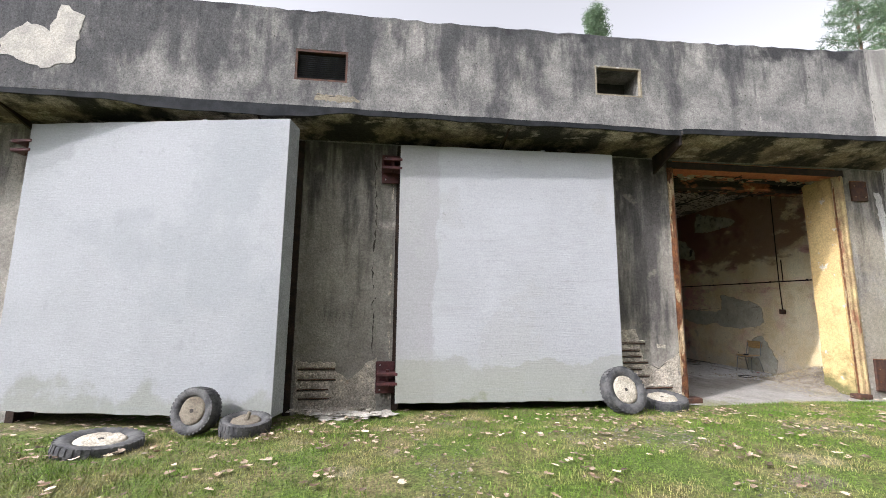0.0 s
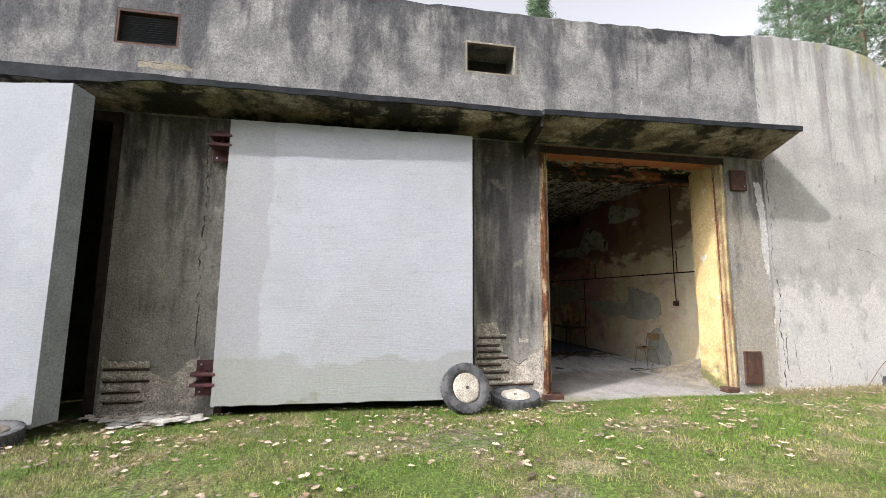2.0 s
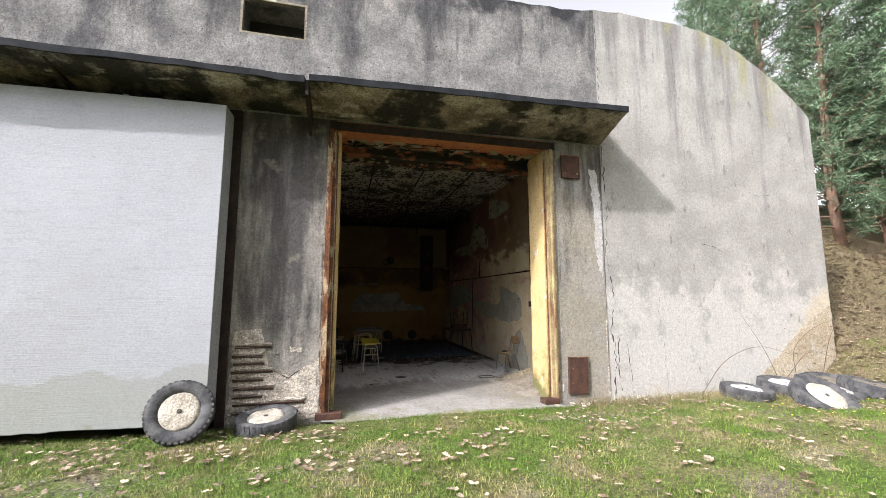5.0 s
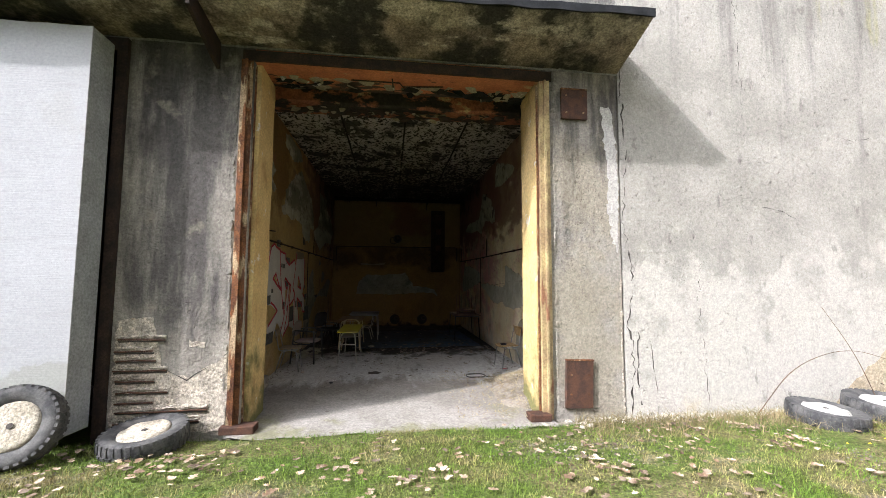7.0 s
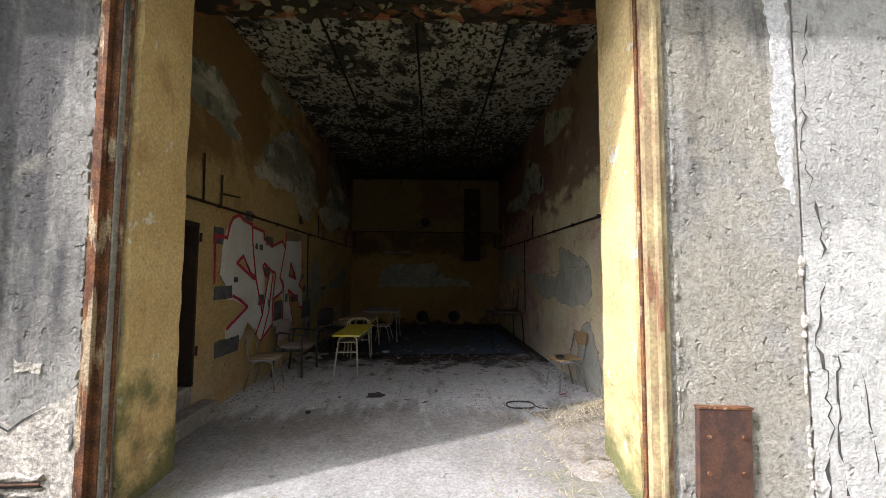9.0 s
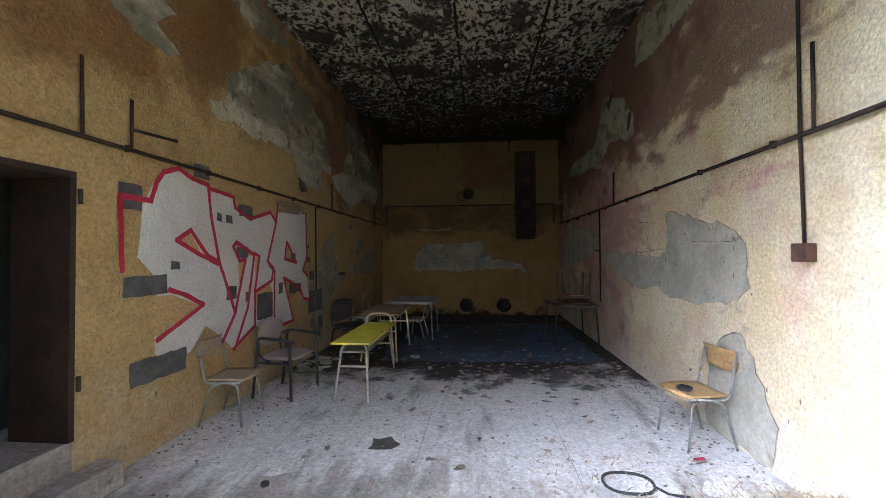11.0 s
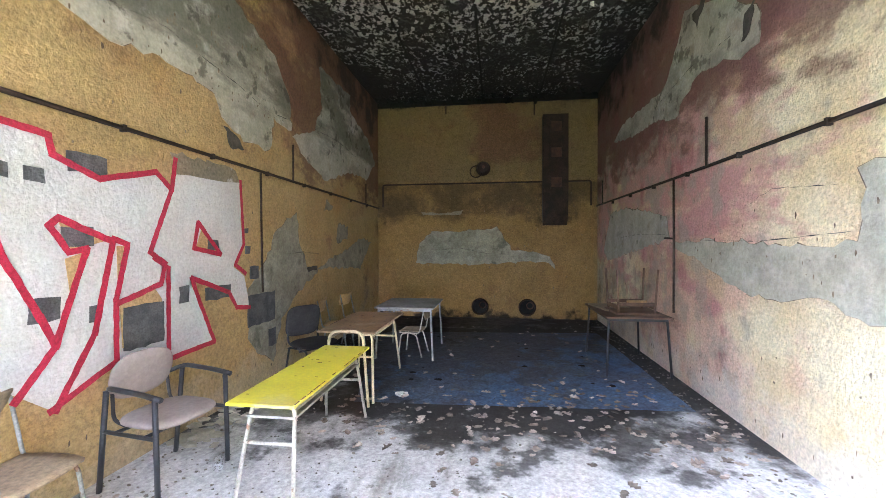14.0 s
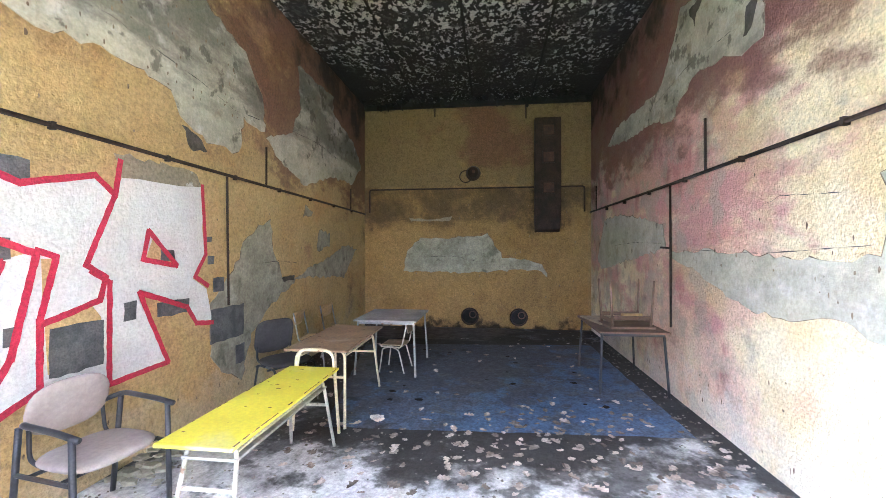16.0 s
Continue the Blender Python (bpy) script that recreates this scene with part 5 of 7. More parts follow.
# ---- tyres ----
def tyre(label, r, width, m, fill, lugs=34, rim=0.58):
    t = base("tyre", label, "tyre", "old tyres filled with concrete", m=m)
    prof = [(rim, -0.30), (rim + 0.06, -0.42), (rim + 0.2, -0.5), (0.88, -0.49), (0.955, -0.42), (0.975, -0.2), (0.975, 0.2), (0.955, 0.42), (0.88, 0.49), (rim + 0.2, 0.5), (rim + 0.06, 0.42), (rim, 0.30)]
    seg, bm, rings = 40, bmesh.new(), []
    for k in range(seg):
        a = 2 * math.pi * k / seg
        rings.append([bm.verts.new((q * r * math.cos(a), q * r * math.sin(a), h * width)) for q, h in prof])
    for k in range(seg):
        a, b = rings[k], rings[(k + 1) % seg]
        for j in range(len(prof) - 1):
            bm.faces.new((a[j], b[j], b[j + 1], a[j + 1]))
    part("carcass", bm, M["rubber"], t, "dusty black rubber", smooth=True)
    bm = bmesh.new()
    for k in range(lugs):
        for s in (-1, 1):
            a = 2 * math.pi * (k + (0.5 if s > 0 else 0)) / lugs
            ca, sa, da = math.cos(a), math.sin(a), 0.62 * math.pi / lugs
            vs = []
            for rr in (0.93, 1.0):
                for ang, hh in ((-da, 0.03), (da, 0.03), (da * 0.9, 0.47), (-da * 0.9, 0.47)):
                    vs.append(bm.verts.new((rr * r * (1 if hh < 0.4 else 0.975) * math.cos(a + ang), rr * r * (1 if hh < 0.4 else 0.975) * math.sin(a + ang), s * hh * width)))
            for q in ((4, 5, 6, 7), (0, 1, 5, 4), (1, 2, 6, 5), (2, 3, 7, 6), (3, 0, 4, 7)):
                bm.faces.new([vs[j] for j in q])
    part("tread", bm, M["rubber"], t)
    bm, rings = bmesh.new(), []
    rng = random.Random(int(r * 1000))
    for q in (0.0, 0.25, 0.45, rim * 0.97, rim + 0.03):
        if q == 0.0:
            rings.append([bm.verts.new((0, 0, 0.40 * width))])
        else:
            rings.append([bm.verts.new((q * r * math.cos(2 * math.pi * k / 20), q * r * math.sin(2 * math.pi * k / 20), (0.40 if q < rim else 0.2) * width + rng.uniform(-0.012, 0.012))) for k in range(20)])
    for k in range(20):
        bm.faces.new((rings[0][0], rings[1][k], rings[1][(k + 1) % 20]))
        for a, b in zip(rings[1:], rings[2:]):
            bm.faces.new((a[k], b[k], b[(k + 1) % 20], a[(k + 1) % 20]))
    part("fill", bm, fill, t, "concrete fill of the tyre", smooth=True)
    part("centre_hole", bar([(0, 0, 0.40 * width - 0.01), (0, 0, 0.40 * width + 0.006)], 0.016 + r * 0.03, 10), M["crack"], t)
    return t


tyre("large worn tyre leaning on the white door", 0.375, 0.20, pose(3.88, 6.47, 0.055, 68, 8, 6), M["fill"])
tyre("tyre lying flat beside the pier", 0.40, 0.20, pose(4.8, 6.83, -0.22, 6, -4, 20), M["fill"])
tyre("small tyre standing against the ajar door", 0.295, 0.22, pose(-2.36, 5.88, 0.02, 78, 0, -14), M["fill_dark"])
tyre("tyre lying flat by the ajar door", 0.31, 0.19, pose(-1.71, 5.80, -0.16, 5, 3, 10), M["fill_dark"])
part("broken_post", bar([(0, 0, 0.07), (0.03, 0.01, 0.17)], 0.035, 7, taper=0.6), M["fill_dark"], scene.objects["tyre.003"])
tyre("large tyre sunk flat in the grass", 0.42, 0.17, pose(-3.12, 5.33, -0.2, 3, 5, 40), M["fill"])
tyre("tyre lying flat at the wing wall", 0.40, 0.19, pose(12.72, 6.62, -0.21, 4, 3, 0), M["fill_white"])
tyre("large tyre tilted up on the heap", 0.45, 0.22, pose(13.2, 5.74, -0.15, 34, -8, 10), M["fill"])
tyre("tyre lying on the heap behind", 0.43, 0.20, pose(13.75, 6.72, -0.19, 5, -3, 30), M["fill_white"])
tyre("tyre leaning in the heap", 0.40, 0.20, pose(14.3, 6.3, -0.24, 8, 8, -20), M["fill_white"])
tyre("worn tyre lying at the heap's end", 0.48, 0.22, pose(15.0, 6.15, -0.18, 10, 8, 0), M["fill_dark"])
tyre("worn tyre propped at the earth bank", 0.46, 0.22, pose(14.85, 6.8, -0.22, 6, -6, 0), M["fill_dark"])


# ---- conduits ----
def conduit(name, label, runs, r=0.016, clips=()):
    t = base(name, label, "conduit")
    for k, pts in enumerate(runs):
        part("pipe", bar(bend(pts, 0.05), r if k == 0 else r * 0.75, 8), M["dark_metal"], t, smooth=True)
    for x, y, z in clips:
        part("clip", boxed((x - 0.02, x + 0.02, y - 0.012, y + 0.012, z - 0.025, z + 0.025)), M["dark_metal"], t)
    return t


xl, xr, yb = XL + 0.03, XR - 0.03, YB - 0.03
conduit("conduit", "sooty conduit along the graffiti wall", [
    [(xl, 7.9, 2.10), (xl, 10.0, 2.115), (xl, 13.0, 2.12), (xl, YB - 0.06, 2.13)], [(xl, 12.77, 2.10), (xl, 12.78, 1.5), (xl, 12.8, 0.76)],
    [(xl, 13.5, 2.12), (xl, 13.5, 2.6)], [(xl, 16.45, 2.13), (xl, 16.45, 2.55)], [(xl, 8.95, 2.1), (xl, 8.94, 2.65)], [(xl, 9.33, 2.11), (xl, 9.33, 2.5)], [(xl, 9.33, 2.27), (xl, 9.79, 2.31)]],
    clips=[(xl, 8.4 + 0.9 * k, 2.115) for k in range(10)])
conduit("conduit", "sooty conduit along the cream wall", [
    [(xr, 7.9, 2.06), (xr, 11.3, 2.07), (xr, 13.7, 2.08), (xr, YB - 0.06, 2.12)], [(xr, 13.7, 2.08), (xr, 13.69, 1.3), (xr, 13.69, 0.47)],
    [(xr, 12.95, 2.08), (xr, 12.95, 2.58)], [(xr, 16.9, 2.1), (xr, 16.9, 2.58)], [(xr, 9.30, 4.4), (xr, 9.31, 2.1), (xr, 9.29, 1.33)], [(xr, 9.2, 2.06), (xr, 9.2, 2.62)], [(xr, 13.69, 1.36), (xr, 13.95, 1.37)]],
    clips=[(xr, 8.6 + 0.95 * k, 2.07) for k in range(9)])
conduit("conduit", "sooty conduit across the back wall", [[(XL + 0.12, yb, 2.16), (XL + 0.12, yb, 2.66), (XR - 0.14, yb, 2.66), (XR - 0.14, yb, 2.14)]], 0.018)
sw = base("junction_box", "small grey box at the end of a conduit", "junction box")
part("box", boxed((XR - 0.075, XR, 9.23, 9.35, 1.24, 1.36), bevel=0.008), M["rust_dark"], sw)
for k, (x, z) in enumerate(((6.73, 4.2), (8.65, 4.1))):
    h = base("ceiling_hook", "short rusty bar hanging at the back wall", "hook")
    part("rod", bar([(x, yb, 4.46), (x, yb - 0.01, z)], 0.016, 6), M["dark_metal"], h)

# ---- duct, lamp and pipe holes of the back wall ----
duct = base("duct_box", "black sheet-metal duct with square hatches on the back wall", "duct")
bm = bmesh.new()
cols = []
for z, dpt in ((1.72, 0.03), (1.78, 0.10), (2.0, 0.15), (2.5, 0.18), (4.06, 0.18)):
    wx = 0.26 if z > 1.9 else 0.25
    cols.append([bm.verts.new(p) for p in ((9.08 - wx, YB - 0.001, z), (9.08 - wx, YB - dpt, z), (9.08 + wx, YB - dpt, z), (9.08 + wx, YB - 0.001, z))])
for a, b in zip(cols, cols[1:]):
    for k in range(4):
        bm.faces.new((a[k], a[(k + 1) % 4], b[(k + 1) % 4], b[k]))
bm.faces.new(cols[0])
bm.faces.new(cols[-1])
part("casing", bm, M["dark_metal"], duct)
for z in (2.62, 3.25, 3.8):
    h = part("hatch", boxed((8.99, 9.2, YB - 0.19, YB - 0.182, z - 0.1, z + 0.1)), M["rust_dark"], duct)
    part("hatch_frame", boxed((8.97, 9.22, YB - 0.2, YB - 0.182, z + 0.1, z + 0.125), (8.97, 9.22, YB - 0.2, YB - 0.182, z - 0.125, z - 0.1), (8.965, 8.989, YB - 0.2, YB - 0.182, z - 0.099, z + 0.099), (9.201, 9.225, YB - 0.2, YB - 0.182, z - 0.099, z + 0.099)), M["dark_metal"], h)
lamp = base("wall_lamp", "burnt round bulkhead lamp with dangling ring", "lamp")
part("housing", bar([(7.55, YB - 0.001, 2.98), (7.55, YB - 0.06, 2.98), (7.55, YB - 0.14, 2.98)], 0.16, 16, taper=0.7), M["dark_metal"], lamp)
part("ring", bar([(7.40 + 0.13 * math.cos(t), YB - 0.1 + 0.02 * math.sin(t), 2.90 + 0.13 * math.sin(t)) for t in (2 * math.pi * k / 18 for k in range(18))], 0.013, 6, True), M["dark_metal"], lamp)
part("socket", bar([(7.56, YB - 0.13, 2.99), (7.56, YB - 0.17, 2.99)], 0.035, 8), M["rust_dark"], lamp)
for x in (7.48, 8.50):
    p = base("pipe_stub", "round clay pipe mouth low in the back wall", "pipe", "pipe mouths")
    ring = [(x + 0.17 * math.cos(t), YB - 0.03, -0.06 + 0.17 * math.sin(t)) for t in (2 * math.pi * k / 24 for k in range(24))]
    part("collar", bar(ring, 0.02, 8, True), M["dark_metal"], p, "worn brown collar", smooth=True)
    # Flat black disc stands in for the unlit depth of the pipe.
    part("bore", bar([(x, YB - 0.012, -0.06), (x, YB - 0.004, -0.06)], 0.16, 20), M["black"], p)
    part("inner_pipe", bar([(x + 0.06 + 0.07 * math.cos(t), YB - 0.02, -0.02 + 0.07 * math.sin(t)) for t in (2 * math.pi * k / 14 for k in range(14))], 0.012, 6, True), M["rust_dark"], p)

# ---- graffiti ----
gr = base("graffiti", "white block letters outlined in crimson spray paint on the ochre wall", "graffiti", kind="structure")
FILL = [(9.47, 1.72), (9.55, 1.87), (9.67, 2.02), (9.83, 2.08), (9.97, 2.03), (10.22, 1.99), (10.63, 1.94), (10.65, 1.83), (10.93, 1.73), (11.39, 1.85), (11.54, 1.75), (11.6, 1.88), (12.43, 1.93), (12.46, 1.3), (12.33, 1.08), (12.5, 0.97), (12.58, 0.62), (12.36, 0.65), (12.22, 0.85), (11.75, 1.0), (11.86, 0.75), (12.03, 0.38), (11.5, 0.34), (11.06, 0.47), (10.66, 0.28), (10.47, 0.44), (10.2, 0.62), (10.0, 0.42), (9.75, 0.35), (9.6, 0.5), (9.6, 0.98), (9.62, 1.1), (9.42, 1.3)]
part("letter_fill", sheet(ragged(FILL, 0.12, 0.012, 90), "x", XL, 0.009), M["white_spray"], gr, "white sprayed letter fill")
for k, o in enumerate(([(9.84, 1.44), (9.97, 1.53), (10.12, 1.33)], [(9.76, 0.96), (10.13, 0.83), (9.6, 0.61), (9.58, 0.97)], [(10.68, 1.44), (11.0, 1.32), (10.76, 1.25)], [(10.72, 1.2), (10.84, 1.24), (10.75, 0.98)], [(11.88, 1.44), (12.1, 1.22), (11.8, 1.24)], [(11.08, 0.88), (11.36, 0.97), (11.44, 0.86), (11.46, 0.52), (11.1, 0.55)], [(11.06, 1.28), (11.12, 1.28), (11.07, 0.95)])):
    part("letter_gap", sheet(o, "x", XL, 0.012), M["ochre_gap"], gr)
GREY = [(10.04, 10.24, 2.05, 2.18), (10.74, 11.0, 1.75, 1.88), (9.30, 9.71, 0.98, 1.14), (9.36, 9.94, 0.28, 0.47), (11.10, 11.46, 0.52, 0.84), (12.56, 13.08, 0.40, 0.74), (11.93, 12.27, 0.77, 0.9), (9.76, 9.85, 1.18, 1.25), (10.51, 10.61, 1.65, 1.74), (10.52, 10.69, 0.83, 0.97), (12.6, 12.75, 0.92, 1.06), (9.24, 9.45, 1.66, 1.86), (11.95, 12.1, 1.24, 1.34), (10.36, 10.43, 1.66, 1.74), (11.62, 11.72, 0.8, 0.94), (10.86, 10.93, 0.78, 0.88), (12.95, 13.1, 0.1, 0.3), (10.7, 10.9, 1.28, 1.4), (12.52, 12.6, 1.2, 1.28), (12.5, 12.56, 1.42, 1.47)]
for k, (a, b, c, d) in enumerate(GREY):
    part("painted_block", sheet(ragged([(a, c), (b, c), (b, d), (a, d)], 0.06, 0.008, 100 + k), "x", XL, 0.013), M["grey_spray"], gr, "dark grey paint block")


def stroke(pts, width=0.042):
    """A sprayed line as a flat ribbon of uneven width."""
    bm = bmesh.new()
    for (a, b), (c, d) in zip(pts, pts[1:]):
        ln = math.hypot(c - a, d - b)
        ux, uy = (c - a) / ln, (d - b) / ln
        n = max(2, int(ln / 0.035))
        lift = random.uniform(0.015, 0.018)
        rows = []
        for k in range(n + 1):
            t = (k / n) * (ln + width * 0.7) - width * 0.35
            l, r = (width / 2 * (1 + random.uniform(-0.13, 0.13)) for _ in range(2))
            y, z = a + ux * t, b + uy * t
            rows.append([bm.verts.new((XL + lift, p, q)) for p, q in ((y - uy * l, z + ux * l), (y + uy * r, z - ux * r))])
        for p, q in zip(rows, rows[1:]):
            bm.faces.new((p[0], p[1], q[1], q[0]))
    part("outline", bm, M["red_spray"], gr, "crimson spray line")


for s in ([(9.27, 1.19), (9.25, 1.75), (9.53, 1.75), (9.59, 1.92), (9.67, 2.02), (9.83, 2.08), (9.97, 2.03), (10.22, 2.0), (10.26, 1.71), (10.39, 1.24), (10.22, 1.3), (9.98, 1.54), (9.81, 1.44), (10.09, 1.32), (10.37, 1.22)],
          [(9.6, 0.6), (9.85, 0.7), (10.16, 0.83), (9.91, 0.95), (9.73, 1.01)], [(10.24, 1.97), (10.63, 1.94), (10.65, 1.83), (10.94, 1.73), (11.39, 1.86), (11.54, 1.74), (11.58, 2.0)],
          [(11.54, 1.74), (11.33, 1.23), (11.47, 1.14), (11.43, 0.98), (11.05, 0.87)], [(10.39, 1.24), (10.58, 0.86), (10.66, 0.67), (10.45, 0.41)], [(10.66, 0.28), (10.9, 0.7), (11.03, 1.31), (10.68, 1.45), (10.63, 1.4), (10.74, 1.24), (10.85, 1.26), (10.74, 0.93), (10.66, 0.67)],
          [(10.63, 0.29), (11.05, 0.47), (11.05, 0.9), (11.14, 1.29), (11.03, 1.33)], [(11.83, 1.49), (12.12, 1.2), (11.78, 1.26), (11.83, 1.49)], [(12.43, 1.95), (12.48, 1.3), (12.34, 1.09), (12.51, 0.99)],
          [(12.58, 0.62), (12.36, 0.65), (12.24, 0.82), (11.75, 1.0), (11.86, 0.75), (12.03, 0.38), (11.5, 0.36), (11.5, 1.1), (11.37, 1.19)]):
    stroke(s, 0.044)


# ---- furniture ----
def school_chair(label, m, seat_mat, tube_mat, group="school chairs"):
    """Tubular chair; origin on the floor under the seat, facing +y."""
    t = base("school_chair", label, "chair", group, m=m)
    w, sh = 0.19, 0.43

    def plank(x0, x1, y0, y1, z, dip, thick, turn=0.0):
        bm = bmesh.new()
        n = 6
        top, low = [], []
        for i in range(n + 1):
            for j in range(n + 1):
                u, v = i / n * 2 - 1, j / n * 2 - 1
                k = 1 - 0.10 * max(0, abs(u) + abs(v) - 1.35)
                p = Vector(((x0 + x1) / 2 + (x1 - x0) / 2 * u * k, (y0 + y1) / 2 + (y1 - y0) / 2 * v * k, z + dip * (u * u) - 0.012 * max(0, v) ** 3))
                top.append(bm.verts.new(p))
                low.append(bm.verts.new(p - Vector((0, 0, thick))))
        for g, flip in ((top, 1), (low, -1)):
            for i in range(n):
                for j in range(n):
                    q = [g[i * (n + 1) + j], g[(i + 1) * (n + 1) + j], g[(i + 1) * (n + 1) + j + 1], g[i * (n + 1) + j + 1]]
                    bm.faces.new(q[::flip])
        rim = [(i, 0) for i in range(n)] + [(n, j) for j in range(n)] + [(i, n) for i in range(n, 0, -1)] + [(0, j) for j in range(n, 0, -1)]
        for a, b in zip(rim, rim[1:] + rim[:1]):
            ia, ib = a[0] * (n + 1) + a[1], b[0] * (n + 1) + b[1]
            bm.faces.new((top[ia], top[ib], low[ib], low[ia]))
        return bm

    part("seat", plank(-0.2, 0.2, -0.19, 0.2, sh, 0.012, 0.013), seat_mat, t, "worn plywood seat", smooth=True)
    bm = plank(-0.19, 0.19, -0.10, 0.10, 0, 0.025, 0.012)
    bmesh.ops.rotate(bm, verts=bm.verts, cent=(0, 0, 0), matrix=Matrix.Rotation(radians(78), 3, "X"))
    bmesh.ops.translate(bm, verts=bm.verts, vec=(0, -0.235, 0.71))
    part("backrest", bm, seat_mat, t, "worn plywood backrest", smooth=True)
    for s in (-1, 1):
        part("back_frame", bar(bend([(s * w, 0.17, sh - 0.02), (s * w, -0.17, sh - 0.03), (s * (w - 0.01), -0.25, 0.79)], 0.06), 0.011, 8), tube_mat, t, smooth=True)
        part("leg", bar(bend([(s * w, 0.05, sh - 0.03), (s * w, 0.14, sh - 0.05), (s * (w + 0.02), 0.19, 0.0)], 0.05), 0.011, 8), tube_mat, t, smooth=True)
        part("leg", bar(bend([(s * w, -0.02, sh - 0.03), (s * w, -0.12, sh - 0.06), (s * (w + 0.02), -0.22, 0.0)], 0.05), 0.011, 8), tube_mat, t, smooth=True)
    part("crossbar", bar([(-w, 0.12, sh - 0.045), (w, 0.12, sh - 0.045)], 0.009, 8), tube_mat, t)
    part("crossbar", bar([(-w, -0.12, sh - 0.045), (w, -0.12, sh - 0.045)], 0.009, 8), tube_mat, t)
    return t


def cushion(cx, cy, cz, rx, ry, thick, tilt=0.0, power=3.2):
    bm = bmesh.new()
    n, seg = 6, 28
    rings = []
    for i in range(1, 2 * n):
        f = math.pi * i / (2 * n)
        rr, h = math.sin(f) ** 0.35, -math.cos(f) * thick / 2
        rings.append([bm.verts.new((math.copysign(abs(math.cos(a)) ** (2 / power), math.cos(a)) * rx * rr, math.copysign(abs(math.sin(a)) ** (2 / power), math.sin(a)) * ry * rr, h)) for a in (2 * math.pi * k / seg for k in range(seg))])
    for a, b in zip(rings, rings[1:]):
        for k in range(seg):
            bm.faces.new((a[k], a[(k + 1) % seg], b[(k + 1) % seg], b[k]))
    bm.faces.new(rings[0][::-1])
    bm.faces.new(rings[-1])
    if tilt:
        bmesh.ops.rotate(bm, verts=bm.verts, cent=(0, 0, 0), matrix=Matrix.Rotation(radians(tilt), 3, "X"))
    bmesh.ops.translate(bm, verts=bm.verts, vec=(cx, cy, cz))
    return bm


def office_chair(label, m, cloth, arms=True):
    """Stackable upholstered chair; origin on the floor under the seat, facing +y."""
    t = base("armchair" if arms else "upholstered_chair", label, "chair", m=m)
    part("seat", cushion(0, 0.0, 0.445, 0.245, 0.235, 0.07), cloth, t, "dusty padded seat", smooth=True)
    part("backrest", cushion(0, -0.245, 0.70 if arms else 0.68, 0.225, 0.165 if arms else 0.19, 0.055, 80, 2.6 if arms else 4.0), cloth, t, "dusty padded oval backrest", smooth=True)
    for s in (-1, 1):
        x = s * 0.27
        part("back_support", bar(bend([(s * 0.2, -0.1, 0.41), (s * 0.2, -0.24, 0.44), (s * 0.19, -0.27, 0.72)], 0.05), 0.012, 8), M["tube_black"], t, smooth=True)
        if arms:
            part("front_leg", bar([(x, 0.22, 0.0), (x, 0.20, 0.66)], 0.0165, 10), M["tube_black"], t, smooth=True)
            part("back_leg", bar([(x, -0.27, 0.0), (x, -0.2, 0.66)], 0.0165, 10), M["tube_black"], t, smooth=True)
            part("armrest", bar(bend([(x, 0.25, 0.645), (x, 0.1, 0.665), (x, -0.18, 0.68), (s * 0.2, -0.26, 0.64)], 0.06), 0.017, 8), M["tube_black"], t, smooth=True)
            part("side_rail", bar([(x, 0.2, 0.40), (x, -0.23, 0.40)], 0.013, 8), M["tube_black"], t)
        else:
            part("front_leg", bar(bend([(s * 0.22, 0.0, 0.41), (s * 0.23, 0.2, 0.41), (s * 0.25, 0.24, 0.0)], 0.04), 0.012, 8), M["tube_black"], t, smooth=True)
            part("back_leg", bar(bend([(s * 0.22, 0.0, 0.41), (s * 0.22, -0.18, 0.40), (s * 0.24, -0.26, 0.0)], 0.04), 0.012, 8), M["tube_black"], t, smooth=True)
    part("cross_rail", bar([(-0.27, 0.12, 0.405), (0.27, 0.12, 0.405)], 0.012, 8), M["tube_black"], t)
    part("cross_rail", bar([(-0.27, -0.12, 0.405), (0.27, -0.12, 0.405)], 0.012, 8), M["tube_black"], t)
    return t


school_chair("wooden school chair with faded seat by the graffiti", pose(5.42, 10.28, FLOOR, 0, 0, -86), M["ply_grey"], M["tube_grey"])
office_chair("dusty mauve armchair with black metal frame", pose(5.60, 11.05, FLOOR, 0, 0, -98), M["cloth"])
office_chair("black padded chair against the wall", pose(5.70, 13.05, FLOOR, 0, 0, -122), M["cloth_black"], False)
school_chair("plywood school chair at the far tables", pose(5.50, 14.25, FLOOR, 0, 0, -84), M["ply"], M["tube_grey"])
school_chair("plywood school chair near the far corner", pose(5.58, 14.95, FLOOR, 0, 0, -95), M["ply"], M["tube_grey"])
school_chair("school chair with white frame tucked under table", pose(6.62, 14.3, FLOOR, 0, 0, 84) @ Matrix.Scale(0.86, 4), M["ply_grey"], M["tube_white"])
school_chair("light plywood school chair by the cream wall", pose(9.68, 10.16, FLOOR, 0, 0, 98), M["ply"], M["tube_grey"])
dish = base("ashtray", "small dark round ashtray lying on a chair seat", "ashtray", m=pose(9.60, 10.14, FLOOR + 0.435))
part("rim", bar([(0.055 * math.cos(t), 0.055 * math.sin(t), 0.018) for t in (2 * math.pi * k / 16 for k in range(16))], 0.012, 6, True), M["tube_black"], dish)
part("bowl", bar([(0, 0, 0.0), (0, 0, 0.012)], 0.055, 14), M["tube_black"], dish)


